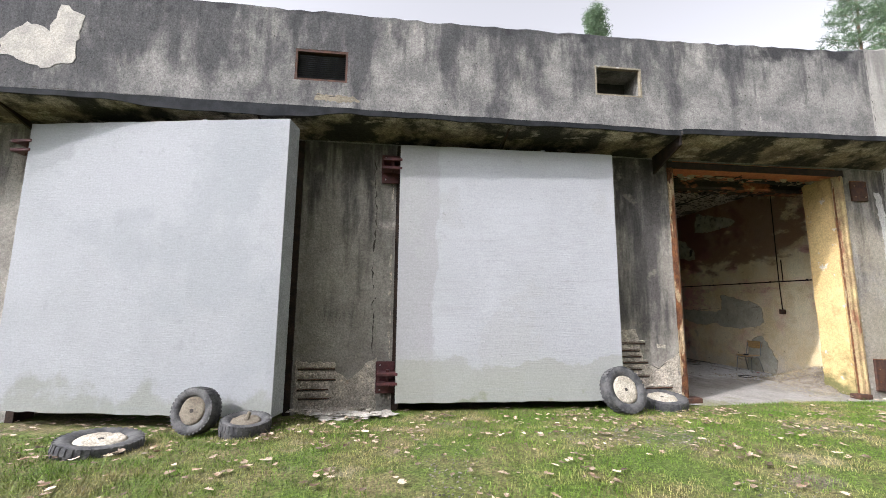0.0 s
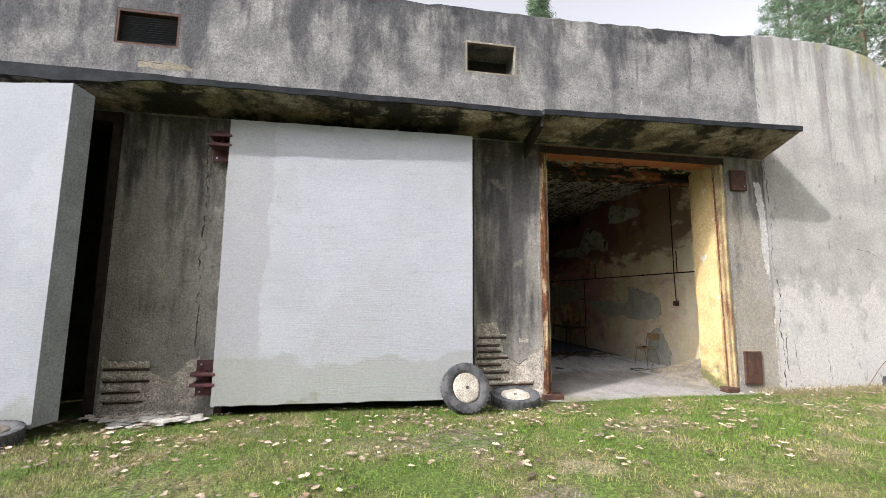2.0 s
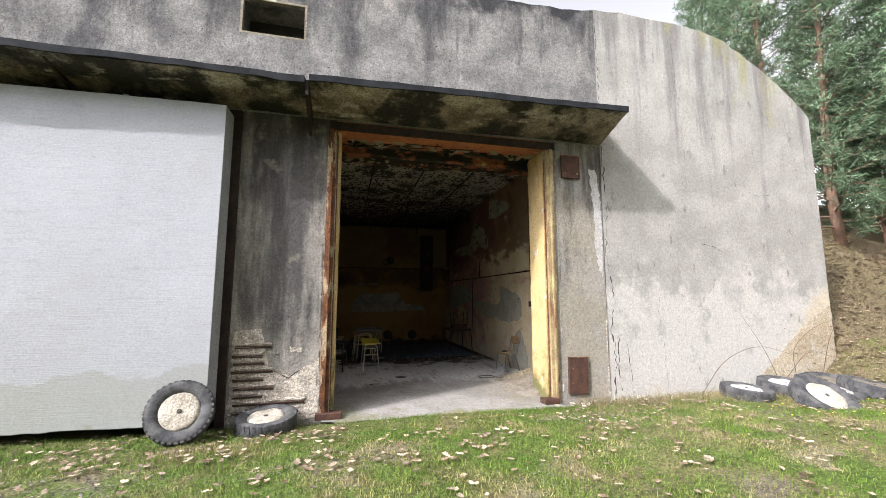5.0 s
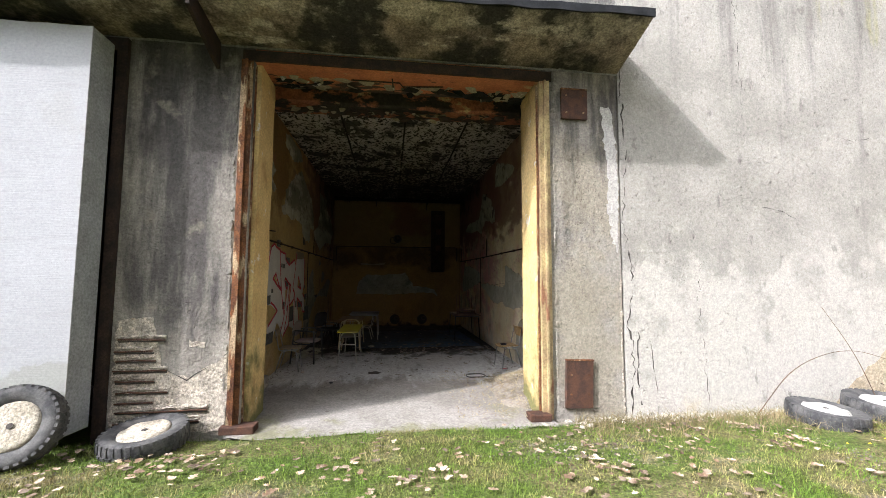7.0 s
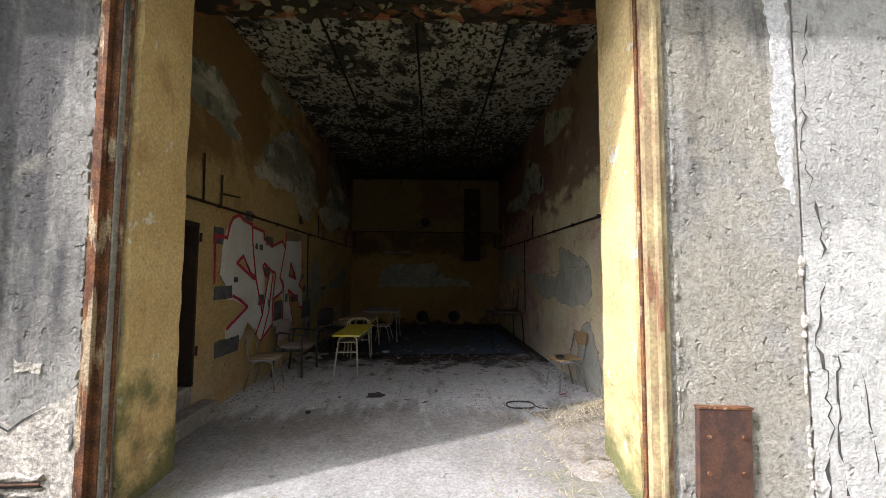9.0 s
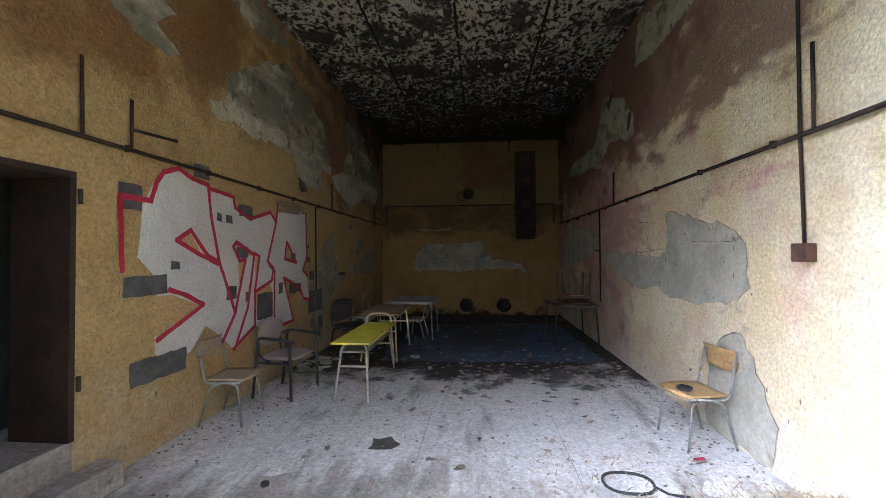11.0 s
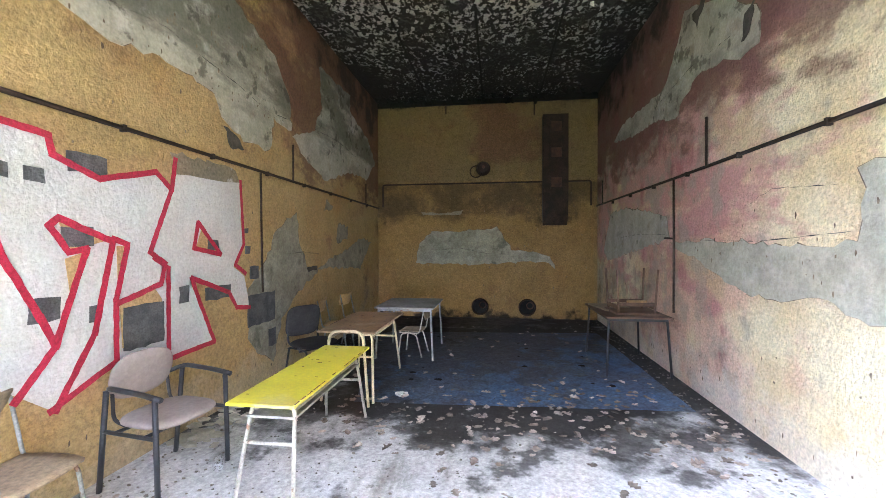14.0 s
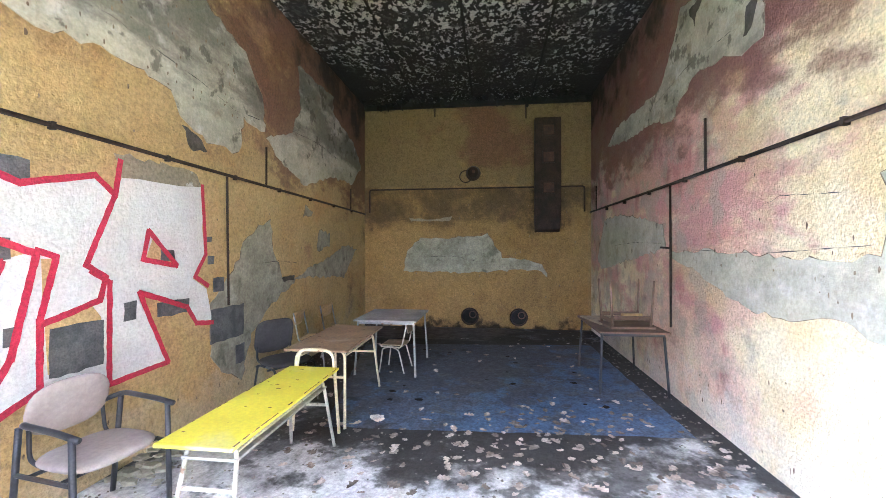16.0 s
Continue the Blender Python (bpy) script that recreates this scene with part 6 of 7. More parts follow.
def school_desk(label, x0, x1, y0, y1, top, top_mat, tube_mat, shelf=True, thick=0.022):
    t = base("school_desk", label, "desk", "school desks", m=pose((x0 + x1) / 2, (y0 + y1) / 2, FLOOR))
    a, b, h = (x1 - x0) / 2, (y1 - y0) / 2, top - FLOOR
    bm = boxed((-a, a, -b, b, h - thick, h), bevel=0.007)
    part("desktop", bm, top_mat, t)
    rng = random.Random(int(y0 * 100))
    worn = bmesh.new()
    for sx in (-1, 1):
        v = -b + 0.02
        while v < b - 0.05:
            ln, wd = rng.uniform(0.015, 0.09), rng.uniform(0.003, 0.010)
            if rng.random() < 0.6:
                box(worn, *sorted((sx * (a - 0.004), sx * (a - 0.004 - wd))), v, min(v + ln, b - 0.01), h - 0.004, h + 0.0012)
            v += ln * rng.uniform(1.0, 1.6)
    for _ in range(12):
        u, v, q = rng.uniform(-a + 0.04, a - 0.04), rng.uniform(-b + 0.04, b - 0.04), rng.uniform(0.004, 0.014)
        box(worn, u - q, u + q * rng.uniform(0.5, 2.0), v - q * 0.5, v + q * 0.5, h - 0.002, h + 0.001)
    tagged(part("worn_edge", worn, M["char_wood"], t), "bare wood where the top is worn", kind="stuff")
    for s in (-1, 1):
        y = s * (b - 0.16)
        splay = s * 0.13
        part("leg_frame", bar(bend([(-a + 0.03, y + splay, 0), (-a + 0.08, y, h - thick - 0.014), (a - 0.08, y, h - thick - 0.014), (a - 0.03, y + splay, 0)], 0.09, 6), 0.013, 10), tube_mat, t, smooth=True)
        zz = h - 0.28
        q = splay * (1 - zz / h)
        part("brace", bar([(-a + 0.062, y + q, zz), (a - 0.062, y + q, zz)], 0.012, 8), tube_mat, t)
    for x in (-a + 0.09, a - 0.09):
        part("stretcher", bar([(x, -b + 0.17, h - 0.1), (x, b - 0.17, h - 0.1)], 0.01, 8), tube_mat, t)
    if shelf:
        part("book_shelf", boxed((-a + 0.06, a - 0.06, -b + 0.12, b - 0.12, h - 0.135, h - 0.12)), M["grey_top"], t, "grey shelf under the desktop")
    return t


school_desk("worn bright yellow school desk with white tube legs", 6.22, 6.66, 10.76, 12.16, 0.345, M["yellow_top"], M["tube_white"])
school_desk("brown topped school desk with cream tube legs", 6.02, 6.63, 12.42, 13.62, 0.42, M["brown_top"], M["tube_cream"], False)


def square_table(label, x0, x1, y0, y1, top, top_mat, leg_mat):
    t = base("table", label, "table", m=pose((x0 + x1) / 2, (y0 + y1) / 2, FLOOR))
    a, b, h = (x1 - x0) / 2, (y1 - y0) / 2, top - FLOOR
    part("tabletop", boxed((-a, a, -b, b, h - 0.022, h), bevel=0.005), top_mat, t)
    part("apron", boxed((-a + 0.05, a - 0.05, -b + 0.05, -b + 0.068, h - 0.06, h - 0.0225), (-a + 0.05, a - 0.05, b - 0.068, b - 0.05, h - 0.06, h - 0.0225), (-a + 0.05, -a + 0.068, -b + 0.069, b - 0.069, h - 0.06, h - 0.0225), (a - 0.068, a - 0.05, -b + 0.069, b - 0.069, h - 0.06, h - 0.0225)), leg_mat, t)
    for sx in (-1, 1):
        for sy in (-1, 1):
            part("leg", bar([(sx * (a - 0.05), sy * (b - 0.07), h - 0.03), (sx * (a - 0.015), sy * (b - 0.02), 0)], 0.014, 8), leg_mat, t)
    return t


# The brown desk's own near leg frame, built as a separate object.
ef = base("bent_frame", "cream bent tube leg frame at the brown desk's near end", "tube frame", m=pose(6.36, 12.34, FLOOR))
part("tube", bar(bend([(-0.22, 0.02, 0), (-0.17, 0, 0.745), (0.17, 0, 0.745), (0.22, 0.02, 0)], 0.1, 6), 0.014, 10), M["tube_cream"], ef, smooth=True)


square_table("grey laminate table with thin dark legs", 6.14, 6.98, 13.95, 14.95, 0.43, M["grey_top"], M["tube_grey"])
square_table("dark wooden table by the cream wall", 9.14, 9.91, 13.6, 14.75, 0.42, M["char_wood"], M["tube_black"])
st = base("stool", "wooden stool lying upside down on the table", "stool", m=pose(9.55, 14.0, 0.42, 0, 0, 4))
part("seat", boxed((-0.26, 0.26, -0.22, 0.22, 0.0, 0.025), bevel=0.005), M["char_wood"], st)
for sx in (-1, 1):
    for sy in (-1, 1):
        part("leg", bar([(sx * 0.22, sy * 0.18, 0.025), (sx * 0.25, sy * 0.2, 0.56)], 0.016, 6, taper=0.8), M["char_wood"], st)
for sy in (-1, 1):
    part("rail", boxed((-0.21, 0.21, sy * 0.18 - 0.01, sy * 0.18 + 0.01, 0.1, 0.145)), M["char_wood"], st)
for sx in (-1, 1):
    part("rail", boxed((sx * 0.22 - 0.01, sx * 0.22 + 0.01, -0.165, 0.165, 0.06, 0.105)), M["char_wood"], st)
part("broken_slat", boxed((-0.05, 0.2, -0.012, 0.012, 0.12, 0.15)), M["ply"], st, "splintered pale slat")
bd = base("board", "loose grey board lying on the table", "board", m=pose(9.42, 14.35, 0.42, 0, 0, 10))
part("plank", boxed((-0.22, 0.2, -0.3, 0.3, 0.0, 0.018), bevel=0.003), M["ply_grey"], bd)

# ---- blue sheet on the floor ----
n = 44
bm = bmesh.new()
A, B, C, D = Vector((6.40, 12.45)), Vector((9.70, 12.62)), Vector((9.62, 16.05)), Vector((5.75, 15.7))
rng = random.Random(8)
grid = []
for j in range(n + 1):
    for i in range(n + 1):
        u, v = i / n, j / n
        p = (A.lerp(B, u)).lerp(D.lerp(C, u), v)
        e = 0.02 * noise.noise(Vector((u * 9, v * 9, 3))) if i in (0, n) or j in (0, n) else 0
        z = FLOOR + 0.008 + 0.012 * max(0, noise.noise(Vector((p.x * 2.2, p.y * 2.2, 1)))) + 0.006 * max(0, noise.noise(Vector((p.x * 7, p.y * 7, 4))))
        grid.append(bm.verts.new((p.x + e, p.y + e, z)))
for j in range(n):
    for i in range(n):
        k = j * (n + 1) + i
        bm.faces.new((grid[k], grid[k + 1], grid[k + n + 2], grid[k + n + 1]))
tarp = tagged(finish("tarpaulin", bm, M["tarp"], True), "dirty blue sheet spread on the floor", "tarpaulin")
rng = random.Random(91)
for k in range(16):
    x, y, q = rng.uniform(6.6, 9.4), rng.uniform(12.7, 15.4), rng.uniform(0.015, 0.045)
    hole_at = [(x + q * math.cos(t) * rng.uniform(0.6, 1.5), y + q * math.sin(t) * rng.uniform(0.5, 1.1)) for t in (0, 0.9, 1.8, 2.7, 3.6, 4.5, 5.4)]
    part("burn_hole", sheet(hole_at, "z", FLOOR + 0.016, 0.002), M["black"], tarp, "charred hole in the blue sheet")
tagged(finish("stain", sheet(ragged([(5.5, 16.2), (6.6, 16.3), (7.8, 16.2), (8.2, 16.8), (8.6, 17.1), (8.2, 17.38), (5.3, 17.38)], 0.12, 0.05, 7), "z", FLOOR, 0.003), M["crack"]), "black wet stain at the foot of the back wall", "stain", kind="structure")
part("blot", sheet(ragged([(6.93, 9.78), (7.1, 9.77), (7.17, 9.88), (7.08, 9.99), (6.92, 9.95)], 0.05, 0.015, 4), "z", FLOOR, 0.004), M["crack"], floor)

# ---- small things on the floor ----
ring = base("hose_ring", "black rubber hose ring lying on the floor", "hose", m=pose(8.87, 9.42, FLOOR + 0.012))
part("hose", bar([(0.17 * math.cos(t), 0.14 * math.sin(t), 0.004 * math.sin(3 * t)) for t in (2 * math.pi * k / 26 for k in range(26))], 0.011, 6, True), M["tube_black"], ring, smooth=True)
part("loose_end", bar([(0.16, -0.03, 0), (0.22, -0.12, 0), (0.34, -0.14, 0)], 0.009, 6), M["tube_black"], ring)
can = base("tin_can", "empty tin can lying under the chairs", "can", m=pose(5.86, 11.18, FLOOR + 0.034, 90, 0, 35))
part("body", bar([(0, 0, -0.05), (0, 0, 0.05)], 0.033, 16), M["tin"], can, smooth=False)
part("lid", bar([(0, 0, 0.05), (0, 0, 0.053)], 0.034, 16), M["tin"], can)
lid = base("bottle_cap", "small dark cap lying on the floor", "cap", m=pose(6.35, 9.2, FLOOR))
part("cap", bar([(0, 0, 0), (0, 0, 0.02)], 0.03, 10), M["tube_black"], lid)
rag = base("paper_scrap", "crumpled white paper scrap on the blue sheet", "paper", m=pose(6.85, 12.65, FLOOR + 0.035))
bm = bmesh.new()
bmesh.ops.create_icosphere(bm, subdivisions=2, radius=0.055)
for v in bm.verts:
    v.co = Vector((v.co.x * 1.3, v.co.y * 0.7, v.co.z * 0.5)) * random.uniform(0.7, 1.25)
part("paper", bm, M["fill_white"], rag)


DUST = [[(5.3, 9.42), (5.55, 9.40), (5.6, 9.52), (5.38, 9.56)], [(5.72, 9.36), (5.95, 9.38), (5.9, 9.5), (5.75, 9.48)], [(6.0, 9.42), (6.2, 9.45), (6.16, 9.7), (6.04, 9.66)], [(6.28, 9.3), (6.5, 9.4), (6.44, 9.62), (6.3, 9.55)], [(6.25, 9.88), (6.42, 9.9), (6.38, 10.06), (6.26, 10.02)], [(5.9, 9.95), (6.05, 9.98), (6.0, 10.12), (5.9, 10.08)]]
for k, o in enumerate(DUST):
    part("dust_patch", sheet(ragged(o, 0.05, 0.028, 200 + k), "z", FLOOR, 0.002), M["dust"], floor)
for k, (x, y, turn, wide) in enumerate(((9.46, 9.74, 20, 0.11), (9.46, 9.32, -35, 0.13), (9.62, 9.2, 60, 0.07))):
    w = base("plastic_scrap", "crumpled white plastic wrapper on the dusty floor", "litter", "plastic scraps", m=pose(x, y, FLOOR + 0.006, 0, 0, turn))
    bm = bmesh.new()
    g = [[bm.verts.new((wide * (i / 6 - 0.5) * 2 + rng.uniform(-0.01, 0.01), wide * (j / 4 - 0.5) + rng.uniform(-0.01, 0.01), 0.05 * rng.random() ** 1.5)) for i in range(7)] for j in range(5)]
    for a, b in zip(g, g[1:]):
        for i in range(6):
            bm.faces.new((a[i], a[i + 1], b[i + 1], b[i]))
    part("film", bm, M["fill_white"], w)
    if k == 0:
        part("print", boxed((-0.02, 0.07, -0.05, -0.02, 0.045, 0.05)), M["red_spray"], w, "red printed band")


def leaf_mesh(spots, rng, size0, size1, lobes=True):
    vs, fs = [], []
    for x, y, z in spots:
        s, a = rng.uniform(size0, size1), rng.uniform(0, 6.28)
        lean, roll, curl = rng.uniform(-0.45, 0.45), rng.uniform(-0.45, 0.45), rng.uniform(-0.1, 0.55)
        ca, sa = math.cos(a), math.sin(a)
        prof = ((0.0, 0.02), (0.2, 0.24), (0.33, 0.16), (0.5, 0.38), (0.62, 0.22), (0.78, 0.32), (1.0, 0.05))
        k0 = len(vs)
        for t, w in prof:
            w *= rng.uniform(0.75, 1.25)
            for q in (-1, 0, 1):
                lx, ly = (t - 0.5) * s, q * w * s
                lz = abs(ly) * curl + lean * lx * 0.5 + roll * ly * 0.5 + curl * (t - 0.5) ** 2 * s * 0.5
                vs.append((x + lx * ca - ly * sa, y + lx * sa + ly * ca, z + 0.012 + abs(lz) + abs(lean) * s * 0.15))
        for i in range(len(prof) - 1):
            for q in (0, 1):
                b = k0 + i * 3 + q
                fs.append((b, b + 1, b + 4, b + 3))
    return vs, fs


def stuff(name, vs, fs, mat, label, category):
    me = bpy.data.meshes.new(name)
    me.from_pydata(vs, [], fs)
    me.materials.append(mat)
    return tagged(new(name, me), label, category, kind="stuff")


rng = random.Random(21)
spots = []
while len(spots) < 2300:
    x, y = rng.uniform(-6.5, 15.5), 7.1 - abs(rng.gauss(0, 2.1))
    if y < 1.2 or (5.6 < x < 9.3 and y > 6.6 and rng.random() < 0.8):
        continue
    if noise.noise(Vector((x * 1.7, y * 1.7, 7))) < rng.uniform(-0.25, 0.5):
        continue
    spots.append((x, y, land(x, y) + 0.02))
stuff("fallen_leaves", *leaf_mesh(spots, rng, 0.04, 0.10), M["leaf"], "dry brown leaves scattered over the grass", "leaves")
spots = []
while len(spots) < 330:
    x, y = rng.gauss(8.3, 0.9), rng.gauss(12.25, 0.5)
    if rng.random() < 0.3:
        x, y = rng.uniform(5.4, 9.8), rng.uniform(9.0, 16.3)
    if XL + 0.1 < x < XR - 0.1 and 8 < y < 17:
        spots.append((x, y, FLOOR + (0.016 if y > 12.4 and x > 6.2 else 0.0)))
stuff("floor_leaves", *leaf_mesh(spots, rng, 0.045, 0.11), M["leaf_dull"], "dry leaves blown over floor and blue sheet", "leaves")


def chips(spots, rng, s0, s1, flat=0.5):
    vs, fs = [], []
    for x, y, z in spots:
        s = rng.uniform(s0, s1)
        a, h, k = rng.uniform(0, 6.28), s * flat * rng.uniform(0.4, 1.2), len(vs)
        n = 5
        for zz, q in ((0, 1.0), (h, 0.7)):
            for j in range(n):
                t = a + 2 * math.pi * j / n
                rr = s * q * rng.uniform(0.6, 1.1)
                vs.append((x + rr * math.cos(t), y + rr * math.sin(t) * 0.75, z + zz * rng.uniform(0.7, 1.1)))
        fs.append(tuple(k + n + j for j in range(n)))
        for j in range(n):
            fs.append((k + j, k + (j + 1) % n, k + n + (j + 1) % n, k + n + j))
    return vs, fs


spots = []
for k in range(1300):
    if k % 3 == 0:
        x, y = XL + abs(rng.gauss(0, 0.35)) + 0.05, rng.uniform(9.4, 17.2)
    elif k % 3 == 1:
        x, y = rng.uniform(XL, XR), rng.uniform(8.2, 16.8)
    else:
        x, y = XR - abs(rng.gauss(0, 0.3)) - 0.05, rng.uniform(9.0, 17.2)
    if XL + 0.03 < x < XR - 0.03:
        spots.append((x, y, FLOOR))
stuff("plaster_crumbs", *chips(spots, rng, 0.005, 0.02), M["rubble"], "crumbs of fallen plaster on the floor", "debris")
spots = [(XL + rng.uniform(0.05, 0.5), rng.uniform(11.4, 12.6), FLOOR + rng.uniform(0, 0.03)) for _ in range(70)]
stuff("plaster_shards", *chips(spots, rng, 0.04, 0.1, 0.25), M["plaster"], "broken plaster shards along the wall", "debris")
spots = [(rng.gauss(-0.75, 0.3), rng.gauss(6.85, 0.12), -0.3 + rng.uniform(0, 0.05)) for _ in range(110)]
stuff("fallen_render", *chips(spots, rng, 0.03, 0.09, 0.35), M["spall"], "pieces of fallen render below the pier", "debris")
spots = [(rng.uniform(9.5, 15.5), 7.1 - abs(rng.gauss(0, 0.12)), -0.33 + rng.uniform(0, 0.03)) for _ in range(150)]
stuff("wall_foot_rubble", *chips(spots, rng, 0.02, 0.07, 0.5), M["spall"], "small rubble along the wing wall", "debris")

spots = [(rng.gauss(-0.35, 0.3), rng.gauss(6.6, 0.1), -0.30 + rng.uniform(0, 0.06)) for _ in range(34)]
stuff("render_slabs", *chips(spots, rng, 0.06, 0.16, 0.14), M["pale_plaster"], "flat slabs of fallen pale render on the grass", "debris")
spots = []
while len(spots) < 3200:
    x, y = rng.uniform(15.3, 22.0), rng.uniform(5.6, 11.5)
    if rng.random() < 0.85:
        spots.append((x, y, land(x, y) + 0.02))
stuff("bank_leaves", *leaf_mesh(spots, rng, 0.05, 0.12), M["leaf"], "brown leaf litter and twigs on the earth bank", "leaves")
spots = []
while len(spots) < 420:
    x, y = rng.gauss(6.6, 1.0), rng.gauss(11.4, 1.1)
    if XL + 0.05 < x < XR - 0.1 and 9.0 < y < 13.2:
        spots.append((x, y, FLOOR + (0.02 if y > 12.4 and x > 6.3 else 0.0)))
stuff("floor_dirt", *chips(spots, rng, 0.004, 0.014, 0.5), M["gravel"], "dark crumbs and dirt trodden over the floor", "debris")
# heap of litter in the bay's corner
bm = bmesh.new()
n = 44
g = []
for j in range(n + 1):
    for i in range(n + 1):
        x, y = 8.15 + 1.82 * i / n, 7.05 + 2.75 * j / n
        wob = 0.22 * noise.noise(Vector((x * 2.3, y * 2.3, 9))) + 0.08 * noise.noise(Vector((x * 7, y * 7, 4)))
        rim = step01(x + wob, 8.55, 9.2) * step01(y + wob, 9.7, 9.1) * step01(y - wob, 7.3, 7.75)
        h = 0.40 * step01(x, 8.6, 9.95) * step01(y, 9.6, 8.35) * step01(y, 7.25, 8.3) * (0.75 + 0.4 * noise.noise(Vector((x * 3, y * 3, 0)))) + 0.02 * noise.noise(Vector((x * 11, y * 11, 2)))
        g.append(bm.verts.new((x, y, FLOOR - 0.075 + 0.08 * rim + h * rim)))
for j in range(n):
    for i in range(n):
        k = j * (n + 1) + i
        bm.faces.new((g[k], g[k + 1], g[k + n + 2], g[k + n + 1]))
tagged(finish("litter_heap", bm, M["rubble"], True), "heap of straw and rubble in the corner", "heap", kind="stuff")


def blades(spots, rng, h0, h1, w0, w1, lean=0.5):
    vs, fs = [], []
    for x, y, z in spots:
        a, h, w = rng.uniform(0, 6.28), rng.uniform(h0, h1), rng.uniform(w0, w1)
        dx, dy = math.cos(a), math.sin(a)
        b = rng.uniform(0, 6.28)
        q = rng.uniform(0.1, lean) * h
        bx, by = math.cos(b) * q, math.sin(b) * q
        k = len(vs)
        vs += [(x - dx * w, y - dy * w, z), (x + dx * w, y + dy * w, z), (x + bx * 0.4 + dx * w * 0.7, y + by * 0.4 + dy * w * 0.7, z + h * 0.6), (x + bx * 0.4 - dx * w * 0.7, y + by * 0.4 - dy * w * 0.7, z + h * 0.6), (x + bx, y + by, z + h)]
        fs += [(k, k + 1, k + 2, k + 3), (k + 3, k + 2, k + 4)]
    return vs, fs


spots = []
while len(spots) < 3200:
    x, y = rng.uniform(8.2, 9.95), rng.uniform(7.2, 9.8)
    h = 0.40 * step01(x, 8.5, 9.95) * step01(y, 9.6, 8.35) * step01(y, 7.25, 8.3)
    if h > rng.uniform(0, 0.2) or rng.random() < 0.12:
        spots.append((x, y, FLOOR + h * 0.95 + 0.004))
stuff("straw_litter", *blades(spots, rng, 0.01, 0.035, 0.003, 0.009, 5.0), M["straw"], "straw litter strewn over the heap", "straw")

# ---- grass ----
spots, tall = [], []
while len(spots) < 250000:
    x, y = rng.uniform(-7.0, 17.0), rng.uniform(1.6, 7.15)
    if 5.55 < x < 9.35 and y > 7.05 + 0.16 * noise.noise(Vector((x * 2.1, 0, 0))):
        continue
    p = noise.noise(Vector((x * 0.8, y * 0.8, 11))) + 0.5 * noise.noise(Vector((x * 2.4, y * 2.4, 3))) + 0.35 * step01(y, 3.5, 6.5)
    if p < rng.uniform(-0.75, 0.45) or noise.noise(Vector((x * 0.7, y * 0.9, 21))) > rng.uniform(0.22, 0.6) or (-5.6 < x < -1.4 and y > 6.2):
        continue
    z = land(x, y) - 0.004
    spots.append((x, y, z))
    if p > 0.4 and rng.random() < 0.05:
        tall.append((x, y, z))
stuff("grass", *blades(spots, rng, 0.014, 0.05, 0.0017, 0.0033, 1.2), M["grass"], "short patchy spring grass", "grass")
stuff("grass_tufts", *blades(tall, rng, 0.05, 0.11, 0.0022, 0.004, 1.0), M["grass"], "longer grass tufts near the wall", "grass")
spots = []
while len(spots) < 24000:
    x, y = rng.uniform(9.6, 21.5), 7.1 - abs(rng.gauss(0, 0.35))
    if x > 15.6:
        y = rng.uniform(5.2, 13.0)
    elif rng.random() < 0.6:
        continue
    spots.append((x, y, land(x, y)))
stuff("dry_grass", *blades(spots, rng, 0.03, 0.17, 0.0016, 0.004, 2.0), M["dead_grass"], "dry yellow grass at the wall foot and bank", "grass")
spots = []
for k in range(26):
    x, y = rng.uniform(11.6, 14.6), rng.uniform(4.9, 5.9)
    spots.append((x, y, land(x, y) + 0.035))
stuff("dandelions", *chips(spots, rng, 0.012, 0.02, 0.5), M["dandelion"], "small yellow flowers in the grass", "flowers")

spots = []
while len(spots) < 2600:
    x, y = rng.uniform(0.5, 12.0), rng.uniform(1.7, 6.6)
    if noise.noise(Vector((x * 0.7, y * 0.9, 21))) > 0.22 + rng.uniform(-0.1, 0.2):
        spots.append((x, y, land(x, y) + 0.002))
stuff("gravel", *chips(spots, rng, 0.005, 0.016, 0.7), M["gravel"], "grey gravel showing through thin grass", "gravel")

# bramble canes before the wing wall
br = base("bramble", "bare bramble canes before the wing wall", "shrub")
for k, pts in enumerate(([(12.1, 6.95, -0.3), (12.5, 6.8, 0.35), (13.2, 6.7, 0.6), (14.0, 6.6, 0.35)], [(13.9, 6.9, -0.2), (13.5, 6.85, 0.5), (13.1, 6.9, 1.1)], [(14.3, 6.9, -0.1), (14.1, 6.8, 0.5), (14.6, 6.7, 0.9), (15.2, 6.8, 1.0)], [(14.0, 6.95, -0.2), (14.5, 6.8, 0.45), (15.0, 6.7, 0.3)], [(15.0, 6.9, 0.0), (15.1, 6.8, 0.7), (15.5, 6.7, 1.3)])):
    part("cane", bar(bend(pts, 0.5, 6), 0.0055, 5, taper=0.5), M["bark"], br)
spots = [(rng.gauss(14.9, 0.45), rng.uniform(6.6, 7.05), rng.uniform(0.0, 1.1)) for _ in range(160)]
vs, fs = leaf_mesh(spots, rng, 0.03, 0.07)
me = bpy.data.meshes.new("foliage")
me.from_pydata(vs, [], fs)
me.materials.append(M["leaf"])
ob = new("foliage", me)
ob.parent = br


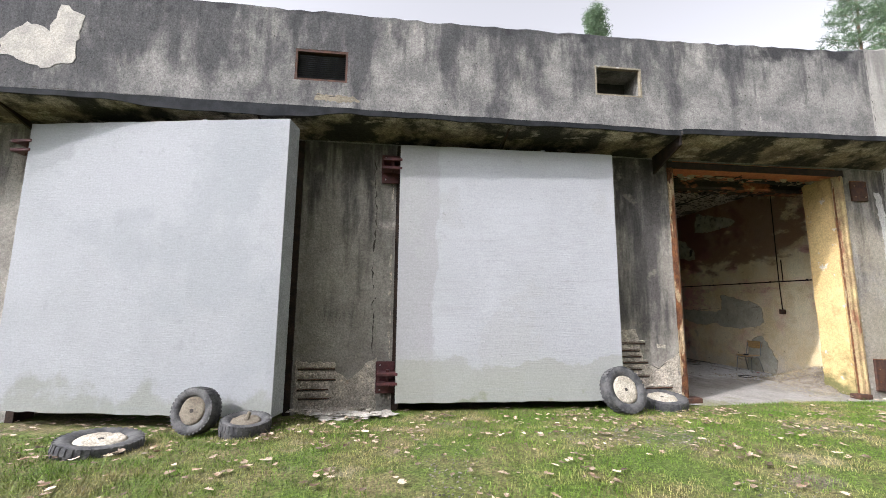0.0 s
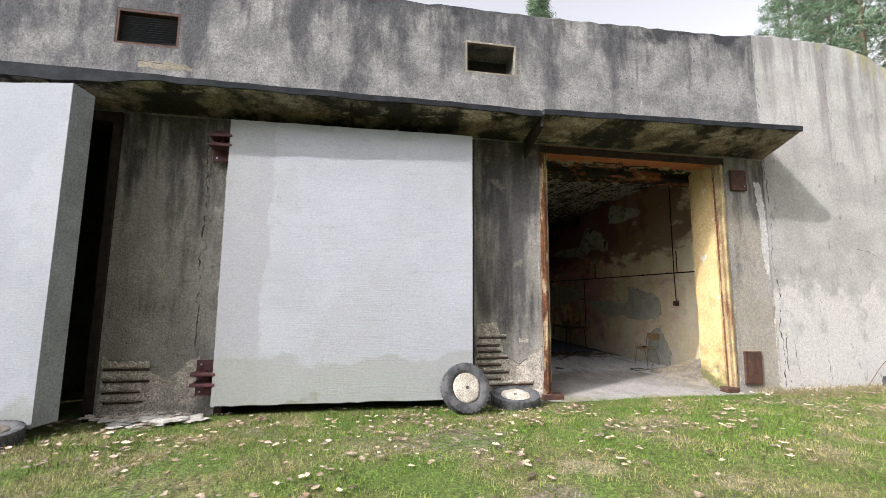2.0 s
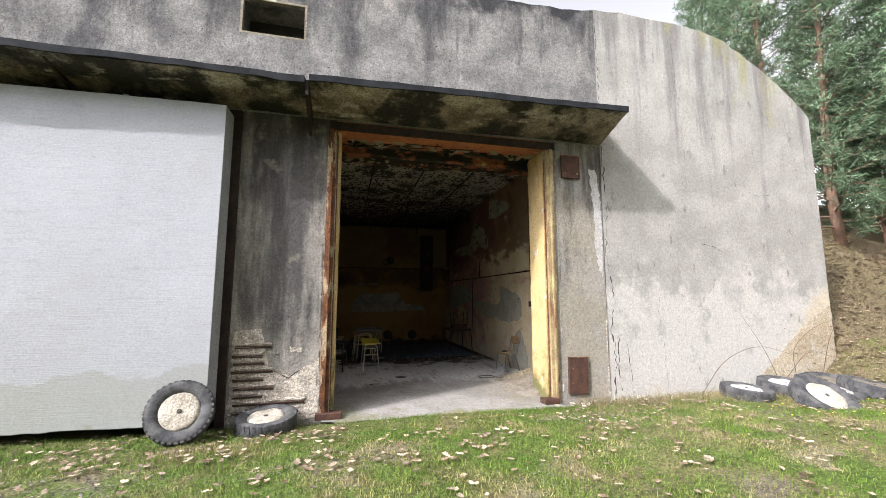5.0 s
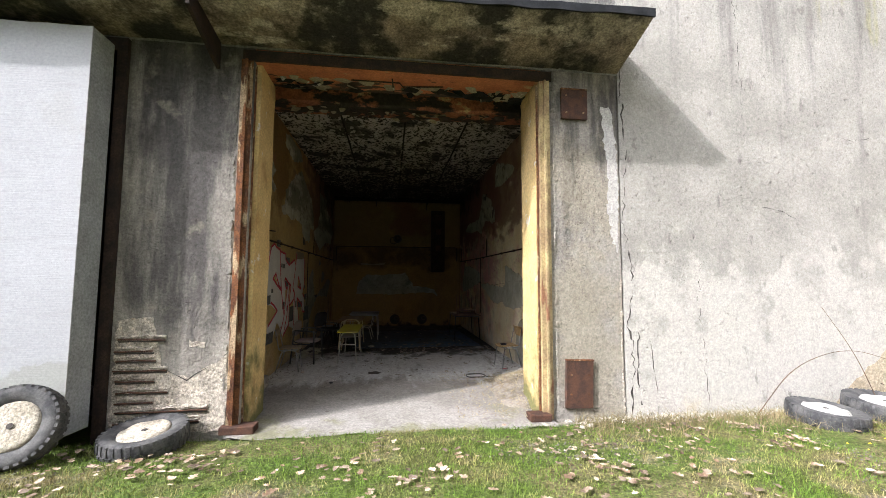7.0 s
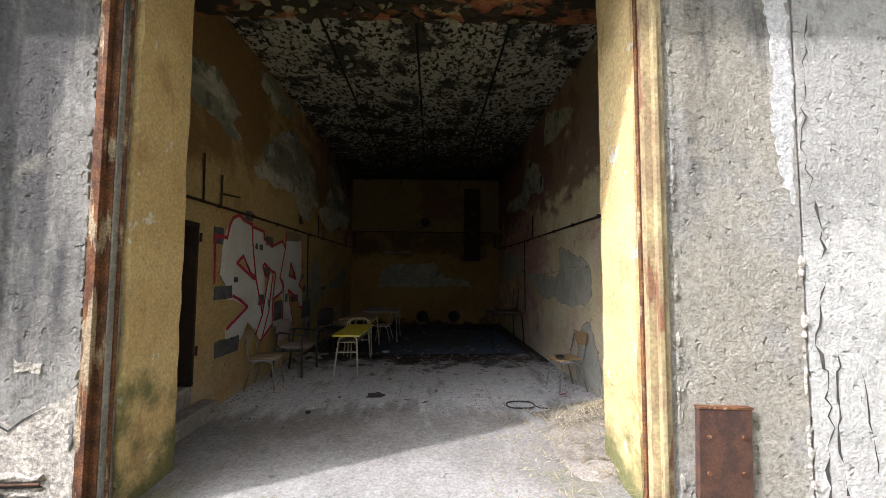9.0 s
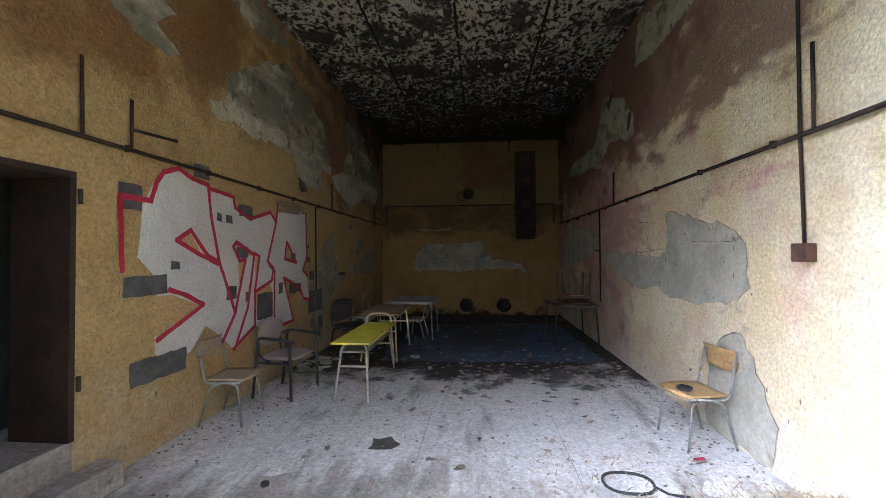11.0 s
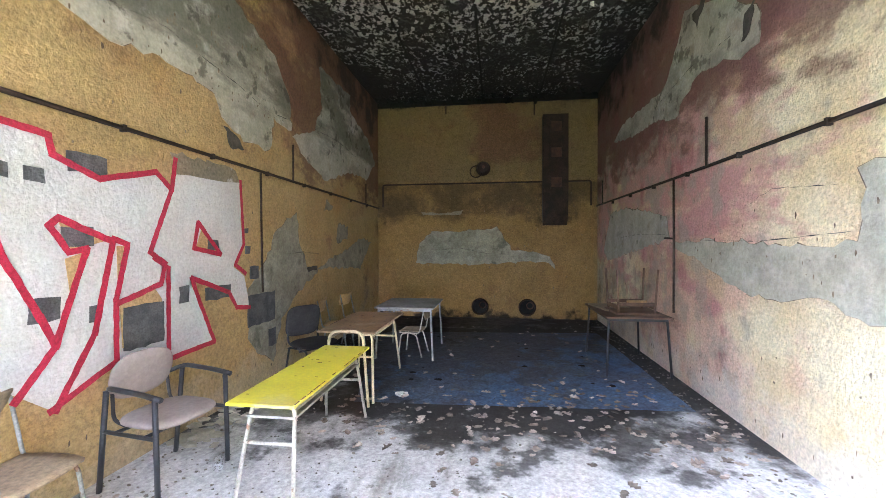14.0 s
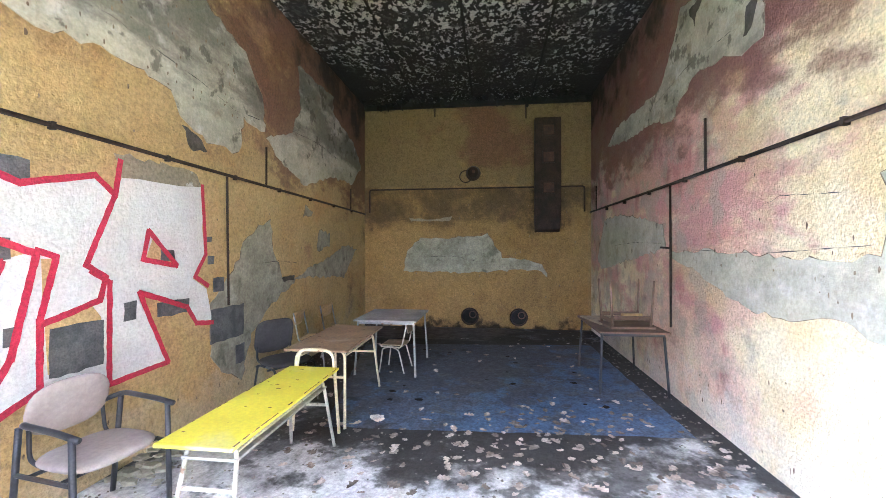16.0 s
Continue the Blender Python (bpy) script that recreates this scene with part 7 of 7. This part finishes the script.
# ---- pines ----
def pine(label, height, seed, m, bare=0.3, spread=2.6):
    """A pine: tapered trunk, limbs and needle clumps with gaps."""
    rng = random.Random(seed)
    t = base("pine_tree", label, "tree", "pines round the bunker", m=m)
    line = [(0.15 * math.sin(k * 0.9 + seed), 0.15 * math.cos(k * 0.7 + seed), height * k / 8) for k in range(9)]
    line[0] = (0, 0, -0.4)
    part("trunk", bar(line, 0.16 * height / 12, 9, taper=0.12), M["bark"], t, "reddish brown trunk", smooth=True)
    bm = bmesh.new()
    vs, fs = [], []
    n = int(height * 7.5)
    for k in range(n):
        f = bare + (1 - bare) * (k / n)
        z = height * f
        a = k * 2.4 + rng.uniform(-0.5, 0.5)
        reach = spread * (1.08 - f) ** 0.7 * rng.uniform(0.6, 1.1)
        i = min(7, int(f * 8))
        o = Vector(line[i]).lerp(Vector(line[i + 1]), f * 8 - i)
        rise = rng.uniform(-0.15, 0.35) + 0.35 * f
        pts = [o + Vector((math.cos(a) * reach * q, math.sin(a) * reach * q, reach * (rise * q + 0.25 * q * q))) for q in (0, 0.35, 0.7, 1.0)]
        tube(bm, pts, 0.012 + 0.014 * (1 - f), 5, taper=0.35)
        for q in (0.45, 0.62, 0.78, 0.9, 1.0):
            c = o + (pts[-1] - o) * q + Vector((rng.gauss(0, 0.14), rng.gauss(0, 0.14), rng.gauss(0, 0.1) + 0.25 * reach * q * (q - 1)))
            for _ in range(48):
                d = Vector((rng.gauss(0, 1), rng.gauss(0, 1), rng.gauss(0.25, 0.8))).normalized()
                p = c + Vector((rng.gauss(0, 0.13), rng.gauss(0, 0.13), rng.gauss(0, 0.08)))
                s = d.cross(Vector((rng.uniform(-1, 1), rng.uniform(-1, 1), rng.uniform(-1, 1)))).normalized() * 0.015
                b = len(vs)
                vs += [p - s, p + s, p + d * rng.uniform(0.15, 0.3)]
                fs.append((b, b + 1, b + 2))
    part("branchwork", bm, M["bark"], t)
    me = bpy.data.meshes.new("crown")
    me.from_pydata([tuple(v) for v in vs], [], fs)
    me.materials.append(M["needle"])
    ob = new("crown", me)
    ob.parent = t
    return t


p1 = pine("tall pine on the bank beside the bunker", 13.0, 3, pose(20.6, 11.5, land(20.6, 11.5)), 0.1, 3.0)
p2 = pine("slender pine with reddish trunk behind the bunker", 11.0, 5, pose(22.0, 13.6, land(22.0, 13.6)), 0.2, 2.4)
pine("tall pine rising behind the parapet", 14.2, 9, pose(11.55, 20.6, land(11.55, 20.6)), 0.5, 1.7)
for x, y, src, turn in ((24.5, 9.5, p1, 70), (23.2, 16.0, p1, 150), (27.2, 19.5, p2, 40), (27.0, 13.5, p2, 220), (31.0, 24.0, p2, 100), (31.0, 10.0, p1, 300), (33.0, 26.0, p1, 80), (36.0, 18.0, p2, 190), (40.0, 8.0, p1, 130), (22.3, 8.6, p2, 15)):
    copy_thing(src, pose(x, y, land(x, y), 0, 0, turn))
pine("dense low pine beside the wing wall", 12.0, 17, pose(21.4, 10.2, land(21.4, 10.2)), 0.02, 3.2)
p3 = pine("young bushy pine on the bank", 5.0, 23, pose(23.0, 9.9, land(23.0, 9.9)), 0.02, 2.4)
for x, y, turn in ((25.0, 11.2, 50), (24.2, 12.2, 120), (27.5, 12.6, 200), (22.6, 12.4, 280)):
    copy_thing(p3, pose(x, y, land(x, y), 0, 0, turn))
# unseen wood added opposite the bunker to close the clearing and block low sky
p4 = pine("unseen dense pine added to block low sky light", 17.0, 12, pose(0.0, -11.0, land(0.0, -11.0)), 0.03, 4.2)
for k in range(45):
    x, y = -46 + 2.3 * k + 0.9 * math.sin(k * 2.1), -11.0 - 2.6 * (k % 3) + 0.8 * math.cos(k * 1.3)
    if abs(x) > 1.0 or k % 3:
        copy_thing(p4, pose(x, y, land(x, y), 0, 0, k * 67 % 360))
